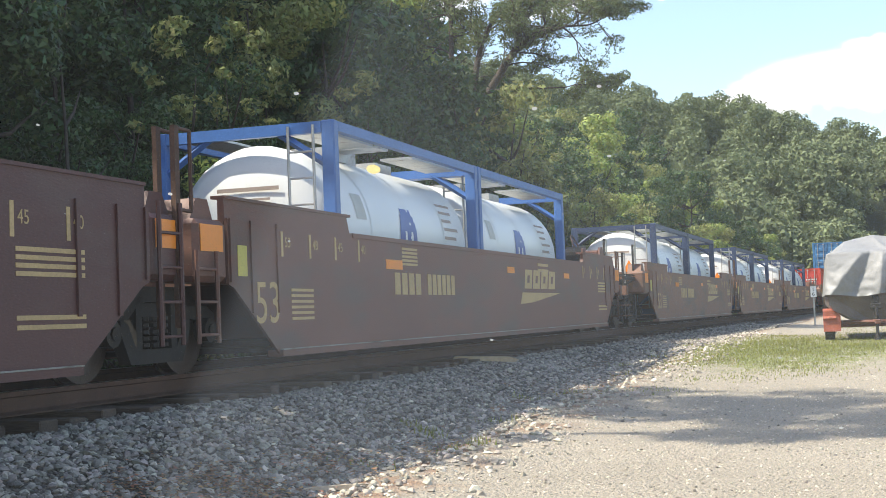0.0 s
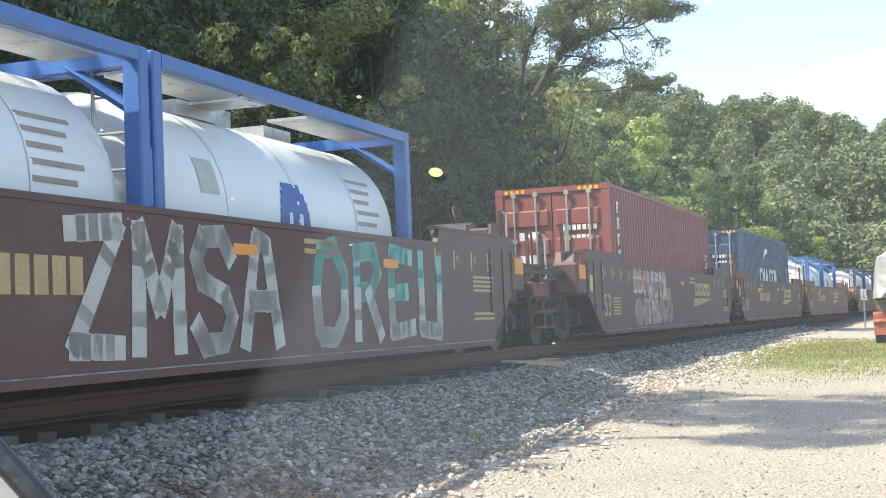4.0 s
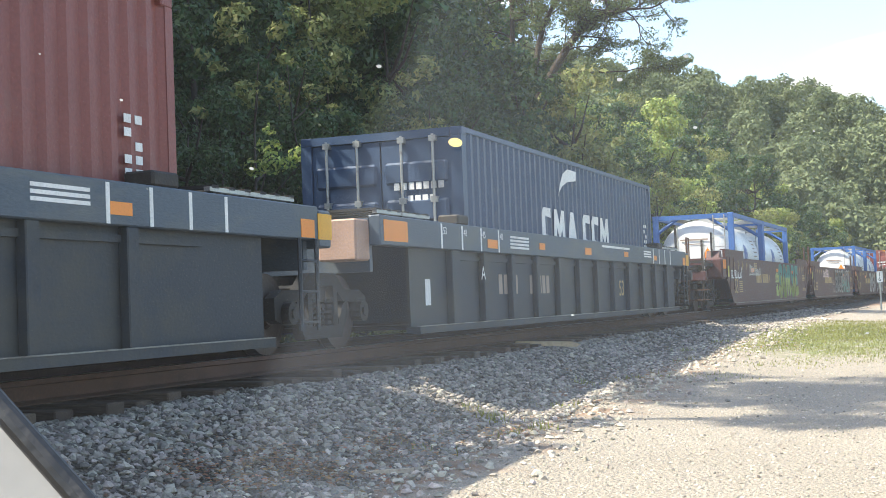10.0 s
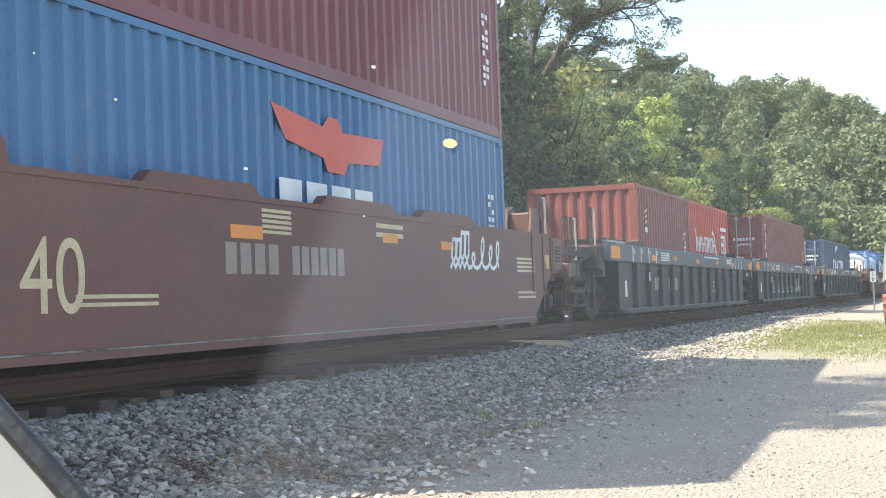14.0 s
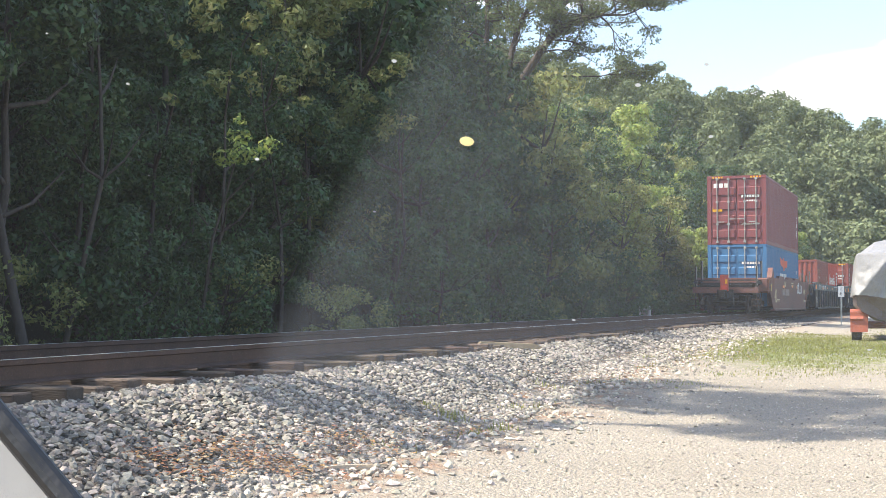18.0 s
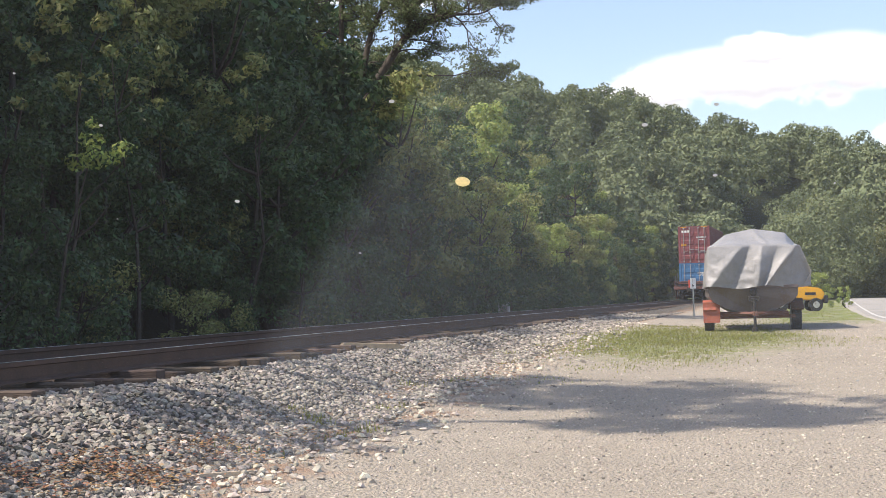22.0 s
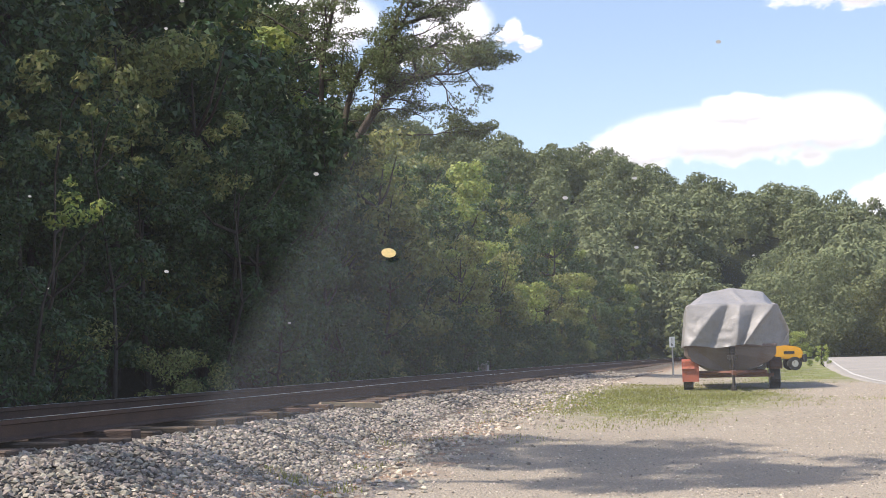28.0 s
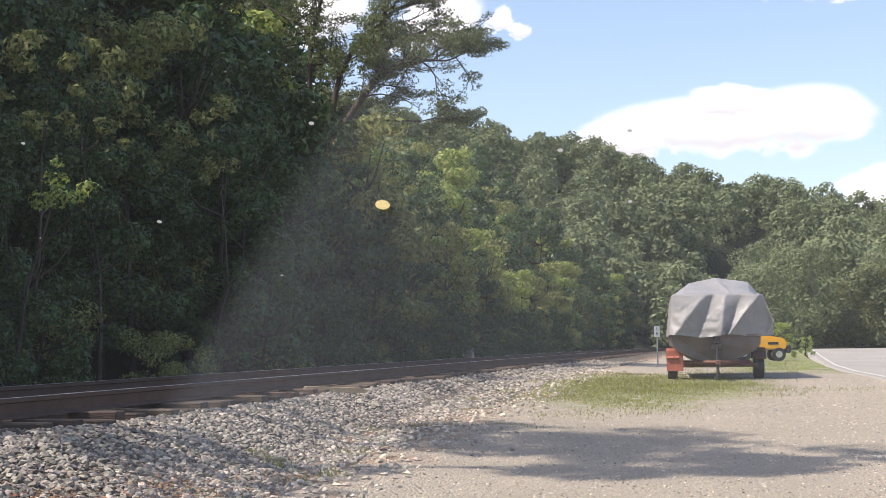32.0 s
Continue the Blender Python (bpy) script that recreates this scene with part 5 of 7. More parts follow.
def chalk(car, y0, y1, z0, z1, n, x, mat="white", wide=.02, seed=2):
    """A loose hand-drawn scrawl."""
    rng = random.Random(seed)
    letters = max(3, n // 2)
    w, tall, pts = (y1 - y0) / letters, z1 - z0, []
    for i in range(letters):
        grow, lean, turns = rng.uniform(.35, 1.0), rng.uniform(-.1, .35), rng.choice((1, 1, 2))
        for k in range(10):
            a = k / 10 * math.tau * turns
            up = .5 - .5 * math.cos(a)
            pts.append((y0 + w * (i + k / 10 + .38 * math.sin(a) + lean * up), z0 + tall * grow * up))
    b = bmesh.new()
    stroke(b, x + .003, pts, wide)
    part("scrawl", b, mat, car, "thin chalk scrawl")


def rail_emblem(car, y0, z0, x=1.5, mat="tan_mark"):
    """The railway's emblem as plain slanting blocks over a long wedge."""
    b = bmesh.new()
    for i in range(4):
        y = y0 + .2 + i * .58
        q = [(y, z0 + .27), (y + .5, z0 + .27), (y + .6, z0 + .6), (y + .1, z0 + .6)]
        inner = [(y + .2, z0 + .37), (y + .36, z0 + .37), (y + .4, z0 + .5), (y + .24, z0 + .5)]
        rim = [[b.verts.new((x + .004, p, r)) for p, r in pts] for pts in (q, inner)]
        for k in range(4):
            b.faces.new((rim[0][k], rim[0][(k + 1) % 4], rim[1][(k + 1) % 4], rim[1][k]))
    b.faces.new([b.verts.new((x + .004, p, r)) for p, r in ((y0 - .1, z0), (y0 + .8, z0 + .03), (y0 + 2.9, z0 + .2), (y0 + .05, z0 + .2))])
    part("emblem", b, mat, car, "tan emblem of plain slanting blocks")


def smooth_well(u0, u1, mat, label, marks, ends=(False, False), texts=(), raised=True, number="53", emblem=True, tail=False):
    """A well car unit with plain steel sides, raised at both ends."""
    n = u1 - u0
    car = thing("well_car", label, "rail car", "well cars of the train")
    h = n / 2
    top, up = 1.53, (1.72 if raised else 1.53)
    cut = 1.1
    for s in (-1, 1):
        outline = [(-h, 1.53), (h, 1.53), (h, .9), (h - .12, .86), (h - cut, .2), (-h + cut, .2), (-h + .12, .86), (-h, .9)]
        a, b = sorted((s * 1.47, s * 1.5))
        part("side_panel", slab(outline, a, b), mat, car)
        a, b = sorted((s * 1.40, s * 1.512))
        part("top_chord", boxes((a, b, -h + 3.2 * raised, h - 3.2 * raised, top - .05, top + .004)), mat, car)
        a, b = sorted((s * 1.36, s * 1.535))
        sill = part("bottom_sill", boxes((a, b, -h + cut, h - cut, .17, .235)), mat, car, "worn bottom flange of the well")
        # thin pale strip added as the highlight along the bottom flange
        a, b = sorted((s * 1.502, s * 1.54))
        part("flange_highlight", boxes((a, b, -h + cut, h - cut, .237, .248)), "flange", sill, "pale strip for the highlight along the flange")
        if raised:
            for e in (-1, 1):
                y0, y1 = sorted((e * h, e * (h - 3.2)))
                a, b = sorted((s * 1.40, s * 1.47))
                part("raised_end", slab([(y0, 1.5), (y1, 1.5), (y1 - (.1 if e < 0 else 0), up), (y0 + (.1 if e > 0 else 0), up)], a, b), mat, car)
                a, b = sorted((s * 1.33, s * 1.485))
                part("end_lip", boxes((a, b, y0, y1, up, up + .03)), mat, car)
    part("well_floor", boxes((-1.36, 1.36, -h + 1.8, h - 1.8, .2, .26)), "dark", car)
    for y in (-6.45, 0, 6.45):
        if abs(y) < h - 1.8:
            part("cross_beam", boxes((-1.4, 1.4, y - .15, y + .15, .24, .34)), "dark", car)
    for s in (-1, 1):
        e = s * h
        deep = 3.1 if raised else 1.3
        part("bulkhead", boxes((-1.46, 1.46, min(e - s * deep, e - s * (deep - .1)), max(e - s * deep, e - s * (deep - .1)), .35, 1.5)), mat, car)
        part("end_deck", boxes((-1.46, 1.46, min(e - s * (deep - .1), e - s * .06), max(e - s * (deep - .1), e - s * .06), 1.42, 1.49)), mat, car)
        part("end_plate", boxes((-1.46, 1.46, min(e - s * .06, e), max(e - s * .06, e), .9, 1.52)), mat, car)
        for y in (.05, .5, 1.1):
            part("end_rib", boxes((1.5, 1.52, e - s * y - .025, e - s * y + .025, .92 if y < .5 else .62, 1.53)), mat, car)
        part("end_box", boxes((1.02, 1.5, min(e + s * .01, e + s * .62), max(e + s * .01, e + s * .62), .92, 1.5), bevel=.05), mat, car)
        if raised:
            part("box_bracket", slab([(e + s * .1, 1.5), (e + s * .55, 1.5), (e + s * .42, 1.7), (e + s * .2, 1.7)], 1.05, 1.4), mat, car)
        if raised:
            part("reflector", boxes((1.502, 1.508, e + s * .33 - .22, e + s * .33 + .22, 1.2, 1.45)), "orange", car, "orange reflector plate")
        else:
            grille = part("end_grille", boxes((1.5, 1.515, e + s * .33 - .27, e + s * .33 + .27, .97, 1.47), bevel=.006), mat, car, "framed grille on the end box")
            for k in range(5):
                part("grille_slot", boxes((1.515, 1.519, e + s * .33 - .17, e + s * .33 + .17, 1.1 + .055 * k, 1.135 + .055 * k)), "dark", grille)
            part("label_plate", boxes((1.502, 1.506, e - s * .32, e - s * .18, .98, 1.2) if s < 0 else (1.502, 1.506, e - .32, e - .18, .98, 1.2)), "yellow_label", car, "yellow label plate")
            part("label_plate", boxes((1.502, 1.506, e - s * .44, e - s * .34, 1.08, 1.2) if s < 0 else (1.502, 1.506, e - .44, e - .34, 1.08, 1.2)), "red_mark", car, "red label plate")
    part("coupler_bar", boxes((-.3, .3, h - 1.2, h + .75, .62, .88)), "dark", car)
    part("coupler_bar", boxes((-.3, .3, -h - .75, -h + 1.2, .62, .88)), "dark", car)
    bogie(car, -h - .6 if not ends[0] else -h - .25)
    if ends[0]:
        platform_end(car, -h - 2.0, -1, mat, marker=tail)
    else:
        ladder(car, 1.54, -h - .5, .35, 1.2, mat)
    if ends[1]:
        bogie(car, h + .25)
        platform_end(car, h + 2.0, 1, mat, wheel=True)
    else:
        ladder(car, 1.54, h + .3, .35, 1.6, mat)
        for x in (1.32, 1.5):
            tall_iron(car, x, h + .5, .5, 2.3)
    x = 1.5
    reflectors(car, [(-h + 4.6, 1.2, .6, .12), (0.6, 1.25, .45, .1), (h - 4.9, 1.22, .45, .1)], x)
    part("label_plate", boxes((x, x + .004, -h + .2, -h + .4, .98, 1.28)), "yellow_label", car, "yellow label plate")
    numerals(car, number, .6 if raised else .78, -h + (1.36 if not raised else 1.2 if ends[0] else .55), .52, x, marks)
    for i, s in enumerate(("53", "48", "45", "40") if raised else ()):
        for y in (-h + 1.2 + i * .72, h - 3.4 + i * .72):
            part("tick", boxes((x, x + .004, y, y + .05, 1.2, 1.46)), marks, car)
            numerals(car, s, .15, y + .09, 1.3, x, marks)
    bars([(-h + 4.9, -h + 5.5, z, z + .03) for z in (1.4, 1.35, 1.3, 1.25, 1.2)] + [(h - 1.9, h - 1.0, z, z + .035) for z in (1.1, 1.04, .98, .92, .6, .53)] + [(-h + (2.0 if ends[0] or not raised else 1.42), -h + (3.1 if not raised else 2.6 if ends[0] else 2.0), z, z + .03) for z in ((.84, .78, .72, .66, .6, .54) if raised else (.62, .56))]
         + [(h - 7.2, h - 6.4, z, z + .05) for z in (1.36, 1.26)], x, marks, car, "data_lines", "small illegible data lines")
    m0 = -h + ((5.3 if ends[0] else 4.6) if raised else 4.2)
    for k, (y, wd) in enumerate([(m0 + i * .27, .2) for i in range(4)] + [(m0 + 1.3 + i * .21, .16) for i in range(6)]):
        part("number_block", boxes((x, x + .004, y, y + wd, .82, 1.1)), "dim_mark" if tail else marks, car, "car number painted as a plain block")
    if emblem:
        rail_emblem(car, -h + 10.9, .68)
    for text, y in texts:
        numerals(car, text, .36, y, .84, x, marks)
    rides(car, (u0 + u1) / 2)
    return car, (u0 + u1) / 2


def ribbed_well(u0, u1, label, ends=(False, False), letter="", hinge=True):
    """A well car unit with a deep blue top chord, upright posts and recessed web plates."""
    n = u1 - u0
    car = thing("well_car", label, "rail car", "well cars of the train")
    h = n / 2
    lo, top, mid = .22, 1.53, 1.19
    for s in (-1, 1):
        a, b = sorted((s * 1.36, s * 1.5))
        part("top_chord", boxes((a, b, -h, h, mid, top), bevel=.012), "blue_car", car, "weathered blue top chord")
        a, b = sorted((s * 1.36, s * 1.40))
        # web, sill, posts and ribs in the blue darkened to imitate recess shade
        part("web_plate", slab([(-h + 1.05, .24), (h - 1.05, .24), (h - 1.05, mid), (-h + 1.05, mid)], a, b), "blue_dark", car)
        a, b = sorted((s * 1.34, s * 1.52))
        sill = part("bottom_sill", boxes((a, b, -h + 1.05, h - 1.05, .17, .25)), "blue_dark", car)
        # thin pale strip added as the highlight along the sill
        a, b = sorted((s * 1.495, s * 1.525))
        part("flange_highlight", boxes((a, b, -h + 1.05, h - 1.05, .252, .262)), "flange", sill, "pale strip for the highlight along the sill")
        y = -h + 2.3
        k = 0
        while y < h - 2.2:
            w = .16 if k % 4 else .3
            a, b = sorted((s * 1.40, s * 1.49))
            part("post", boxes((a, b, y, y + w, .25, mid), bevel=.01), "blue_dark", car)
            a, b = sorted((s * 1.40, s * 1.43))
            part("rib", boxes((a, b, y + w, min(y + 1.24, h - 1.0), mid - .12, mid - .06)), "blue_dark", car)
            y += 1.24
            k += 1
    part("well_floor", boxes((-1.36, 1.36, -h + 2.2, h - 2.2, .2, .26), (-1.36, 1.36, -6.4, -6.1, .24, .34), (-1.36, 1.36, 6.1, 6.4, .24, .34), (-1.36, 1.36, -.15, .15, .24, .34)), "dark", car)
    for s in (-1, 1):
        e = s * h
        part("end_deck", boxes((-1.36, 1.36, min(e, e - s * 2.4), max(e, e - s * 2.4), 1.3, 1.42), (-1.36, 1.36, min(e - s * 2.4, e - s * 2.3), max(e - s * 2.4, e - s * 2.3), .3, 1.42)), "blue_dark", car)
        part("end_plate", boxes((-1.36, 1.36, min(e, e - s * .08), max(e, e - s * .08), .9, 1.5)), "blue_car", car)
        for i in range(6):
            yy = e - s * (.3 + .3 * i)
            part("walkway_bar", boxes((-1.3, 1.36, yy - .06, yy + .06, 1.6, 1.63)), "truck", car, "dark walkway bar")
        for sx in (-1, 1):
            part("walkway_edge", boxes((sx * 1.33 - .03, sx * 1.33 + .03, min(e - s * .25, e - s * 1.9), max(e - s * .25, e - s * 1.9), 1.57, 1.61)), "steel", car)
            for yy in (.3, 1.05, 1.8):
                part("walkway_leg", boxes((sx * 1.33 - .02, sx * 1.33 + .02, e - s * yy - .02, e - s * yy + .02, 1.42, 1.57)), "dark", car)
        part("hinge_bracket", boxes((1.2, 1.48, min(e - s * 2.6, e - s * 3.0), max(e - s * 2.6, e - s * 3.0), 1.53, 1.66), bevel=.02), "dark", car)
    bogie(car, -h - .6 if not ends[0] else -h + .2)
    if ends[1]:
        bogie(car, h - .2)
        platform_end(car, h + 1.9, 1, "blue_dark")
    else:
        part("coupler_bar", boxes((-.3, .3, h - 1.2, h + .75, .62, .88)), "dark", car)
    if ends[0]:
        platform_end(car, -h - 1.7, -1, "blue_dark")
    else:
        part("coupler_bar", boxes((-.3, .3, -h - .75, -h + 1.2, .62, .88)), "dark", car)
    ladder(car, 1.52, h - .3, .3, 1.2, "blue_dark")
    part("end_cap", boxes((1.2, 1.5, h, h + .3, 1.12, 1.5), bevel=.02), "blue_car", car)
    part("reflector", boxes((1.502, 1.508, h - .02, h + .3, 1.2, 1.46)), "yellow", car, "yellow-orange reflector plate")
    part("jacking_pad", boxes((.9, 1.36, -h - .35, -h + .02, 1.02, 1.48), bevel=.02), "dark" if ends[0] else "primer", car)
    x = 1.5
    reflectors(car, [(-h + .45, 1.36, .7, .24), (h - .25, 1.3, .3, .18), (-h + 3.9, 1.31, .42, .12), (-h + 6.3, 1.34, .3, .1), (0, 1.33, .42, .12), (h - 6.2, 1.34, .34, .1), (h - 3.5, 1.32, .3, .1)], x)
    for i, s in enumerate(("53", "48", "45", "40")):
        y = -h + 1.9 + i * .75
        part("tick", boxes((x, x + .004, y, y + .05, 1.2, 1.51)), "white", car)
        numerals(car, s, .13, y + .08, 1.38, x, "white")
        y = h - 1.9 - i * .6
        part("tick", boxes((x, x + .004, y, y + .05, 1.2, 1.51)), "white", car)
    bars([(-h + 4.7, -h + 5.6, z, z + .03) for z in (1.42, 1.37, 1.32, 1.27)] + [(h - 4.6, h - 3.9, z, z + .03) for z in (1.42, 1.37, 1.32)] + [(1.0, 3.2, 1.43, 1.47)], x, "white", car, "data_lines", "small illegible data lines")
    bars([(-h + 4.4 + i * .24, -h + 4.56 + i * .24, .62, .9) for i in range(4)] + [(-h + 5.9 + i * .22, -h + 6.06 + i * .22, .62, .9) for i in range(5)], 1.40, "dim_mark", car, "reporting_marks", "car number painted as a row of blocks")
    numerals(car, "53", .42, h - 6.5, .55, 1.40, "tan_mark")
    if letter:
        numerals(car, letter, .26, -h + 3.4, .82, 1.49, "white")
    part("yellow_plate", boxes((1.40, 1.405, -h + 1.55, -h + 1.72, .5, .82)), "white", car, "pale label plate")
    rides(car, (u0 + u1) / 2)
    return car, (u0 + u1) / 2


def container(u0, length, height, mat, label, up=0.35, doors=True, marks=(), end_marks=True, stripes=False):
    """A shipping container: posts, rails, corrugated walls, roof, floor, doors with locking rods."""
    c = thing("shipping_container", label, "container", "containers on the train")
    h, w = length / 2, 1.22
    for sx in (-1, 1):
        for sy in (-1, 1):
            a, b = sorted((sx * w, sx * (w - .16)))
            d, e = sorted((sy * h, sy * (h - .12)))
            part("corner_post", boxes((a, b, d, e, .12, height - .12)), mat, c)
            a2, b2 = sorted((sx * (w + .004), sx * (w - .17)))
            d2, e2 = sorted((sy * (h + .004), sy * (h - .18)))
            part("corner_casting", boxes((a2, b2, d2, e2, 0, .12), (a2, b2, d2, e2, height - .12, height), bevel=.012), mat, c)
    for sx in (-1, 1):
        a, b = sorted((sx * w, sx * (w - .07)))
        part("side_rail", boxes((a, b, -h + .18, h - .18, 0.01, .16), (a, b, -h + .18, h - .18, height - .075, height - .005)), mat, c)
    part("side_wall", corrugated(-h + .12, h - .12, .16, height - .075, w - .012), mat, c)
    part("side_wall", corrugated(-h + .12, h - .12, .16, height - .075, -w + .012, axis="-x"), mat, c)
    part("roof", boxes((-w + .07, w - .07, -h + .1, h - .1, height - .05, height - .02)), mat, c)
    part("floor", boxes((-w + .07, w - .07, -h + .1, h - .1, .1, .16)), "dark", c)
    part("end_rail", boxes((-w + .17, w - .17, h - .1, h, .01, .14), (-w + .17, w - .17, h - .1, h, height - .1, height - .005)), mat, c)
    part("end_wall", boxes((-w + .16, w - .16, h - .06, h - .04, .14, height - .1)), mat, c)
    part("end_rail", boxes((-w + .17, w - .17, -h, -h + .1, .01, .14), (-w + .17, w - .17, -h, -h + .1, height - .12, height - .005)), mat, c)
    if doors:
        for sx in (-1, 1):
            a, b = sorted((sx * .012, sx * (w - .17)))
            door = part("door", boxes((a, b, -h + .03, -h + .075, .15, height - .13)), mat, c)
            n = 4
            hh = (height - .5) / n
            ribs = [(a + .05, b - .05, -h - .012, -h + .06, .27 + i * hh, .27 + i * hh + hh * .6) for i in range(n)]
            part("door_panel", boxes(*ribs, bevel=.034), mat, door)
            for fx in (.3, .72):
                x = sx * fx * 1.12
                b2 = bmesh.new()
                rod(b2, (x, -h - .035, .1), (x, -h - .035, height - .08), .021, 8)
                for z in (.12, height * .3, height * .62, height - .14):
                    box(b2, x - .05, x + .05, -h - .055, -h + .03, z - .04, z + .04)
                part("locking_rod", b2, "steel", door, "galvanised locking rod")
            b3 = bmesh.new()
            for i, fx in enumerate((.3, .72)):
                x = sx * fx * 1.12
                box(b3, min(x, x - sx * .3), max(x, x - sx * .3), -h - .065, -h - .05, 1.05 - .12 * i, 1.09 - .12 * i)
            part("door_handle", b3, "steel", door)
        if end_marks:
            e = -h + .003
            bars([(.2 + i * .11, .28 + i * .11, height * .68, height * .68 + .11) for i in range(7)] + [(.4 + i * .11, .48 + i * .11, height * .61, height * .61 + .1) for i in range(4)]
                 + [(.2, .95, height * .34 - .05 * i, height * .34 - .05 * i + .025) for i in range(4)], 0, "white", c, "lettering", "white container code as blocks", end=e)
    else:
        part("end_wall", corrugated(-w + .16, w - .16, .14, height - .12, -h + .015, axis="y"), mat, c)
    if stripes:
        b = bmesh.new()
        for sx in (-1, 1):
            for i in range(4):
                x = sx * (w - .25 - i * .12)
                box(b, x - .035, x + .035, -h - .003, -h + .0, height - .1, height - .03)
        part("hazard_stripes", b, "yellow", c, "yellow hazard stripes")
    side = w - .008
    bars([(h - .62 - k * .16, h - .52 - k * .16, height * .25 + i * .11, height * .25 + i * .11 + .07) for k in range(2) for i in range(10) if (i + k) % 4], side, "white", c, "lettering", "white container code as blocks")
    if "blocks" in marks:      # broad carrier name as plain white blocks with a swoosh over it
        z, top = 1.08, 1.68
        shapes = [[(0, 0), (.52, 0), (.52, .14), (.2, .16), (.2, .46), (.52, .44), (.52, .6), (.1, .6), (0, .5)],
                  [(0, 0), (.17, 0), (.2, .3), (.36, .06), (.52, .3), (.55, 0), (.72, 0), (.66, .6), (.5, .6), (.36, .36), (.22, .6), (.06, .6)],
                  [(0, 0), (.18, 0), (.22, .12), (.42, .12), (.46, 0), (.64, 0), (.42, .6), (.22, .6)]]
        for k, y in ((0, -2.36), (1, -1.68), (2, -.82), (0, .2), (0, .84), (1, 1.45)):
            b = bmesh.new()
            f = b.faces.new([b.verts.new((side + .004, y + p, z + q)) for p, q in shapes[k]])
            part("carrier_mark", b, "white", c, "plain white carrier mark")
        b = bmesh.new()
        pts = [(-1.4, 1.8), (-1.27, 1.98), (-1.05, 2.1), (-.7, 2.2), (-.15, 2.25), (-.12, 2.42), (-.7, 2.42), (-1.0, 2.32), (-1.2, 2.12)]
        b.faces.new([b.verts.new((side + .004, p, q)) for p, q in pts])
        part("carrier_mark", b, "white", c, "white swoosh emblem")
    if "south" in marks:       # slim white lettering with a curl
        b = bmesh.new()
        y, z = -2.2, 1.28
        for i, wd in enumerate((.16, .3, .3, .38, .3, .3, .34, .34)):
            box(b, side, side + .005, y, y + .07, z, z + (.62 if i == 0 else .38))
            box(b, side, side + .005, y + wd - .08, y + wd, z, z + .42)
            box(b, side, side + .005, y, y + wd, z + (.18 if i % 2 else .35), z + (.24 if i % 2 else .42))
            y += wd + .08
        stroke(b, side + .003, curve_points(lambda s: (.3 + .85 * s, z + .55 - .6 * s + .15 * math.sin(6 * s)), 9), .09)
        for i in range(3):
            box(b, side, side + .005, 1.75 + i * .36, 1.82 + i * .36, z, z + .42)
            box(b, side, side + .005, 1.75 + i * .36, 2.0 + i * .36, z, z + .07)
        for i in range(3):
            box(b, side, side + .005, 1.75, 2.7 - .25 * i, 1.95 - .22 * i, 2.05 - .22 * i)
        part("carrier_mark", b, "white", c, "white carrier lettering as plain strokes")
    if "bird" in marks:        # red bird emblem over white blocks
        b = bmesh.new()
        wings = [(-1.5, 2.2), (-.3, 2.08), (-.15, 2.2), (.1, 2.2), (.22, 2.06), (1.4, 2.1), (1.25, 1.78), (.35, 1.74), (.25, 1.6), (-.2, 1.6), (-.3, 1.74), (-1.2, 1.86)]
        b.faces.new([b.verts.new((side + .004, p, q)) for p, q in wings])
        part("carrier_mark", b, "red_mark", c, "red emblem")
        bars([(-1.35 + i * .62, -.85 + i * .62, .95, 1.46) for i in range(4)], side, "white", c, "carrier_mark", "plain white carrier blocks")
    if "stack" in marks:       # letters set one under another near the rear
        bars([(-h + .66 + o, -h + .72 + o + w2, height * .8 - i * .34 + u, height * .8 - i * .34 + u + t2) for i in range(6) for o, w2, u, t2 in ((0, 0, 0, .24), (0, .14, .19, .05), ((.14 if i % 2 else .07), 0, 0, .19))], side, "white", c, "carrier_mark", "white blocks one under another")
    if "sticker" in marks:
        label_part = part("sticker", boxes((side, side + .005, -h + .75, -h + 1.05, height * .60, height * .82)), "black", c, "dark warning sticker with yellow stripes")
        part("sticker_foot", boxes((side + .005, side + .008, -h + .77, -h + 1.03, height * .60, height * .645)), "white", label_part)
        for k in range(3):
            z = height * .665 + .12 * k
            b = bmesh.new()
            b.faces.new([b.verts.new((side + .008, p, q)) for p, q in ((-h + .78, z), (-h + 1.02, z + .07), (-h + 1.02, z + .13), (-h + .78, z + .06))])
            part("stripe", b, "yellow", label_part)
    if "panel" in marks:       # white panel with a red sign on the door
        part("door_sign", boxes((-.72, -.3, -h - .004, -h + .003, height * .45, height * .68)), "white", c, "white panel on the door")
        part("door_sign", boxes((-.6, -.42, -h - .008, -h - .004, height * .56, height * .64)), "red_mark", c, "red emblem")
    if "initials" in marks:
        bars([(-.95 + i * .22, -.78 + i * .22, height * .8 if not z else z, (height * .8 if not z else z) + .26) for i in range(3) for z in (0,)], 0, "white", c, "carrier_mark", "white lettering as plain blocks", end=-h + .001)
        part("sticker", boxes((-1.0, -.6, -h - .002, -h + .003, height * .48, height * .54)), "yellow", c, "yellow label")
    return rides(c, u0 + length / 2, up)


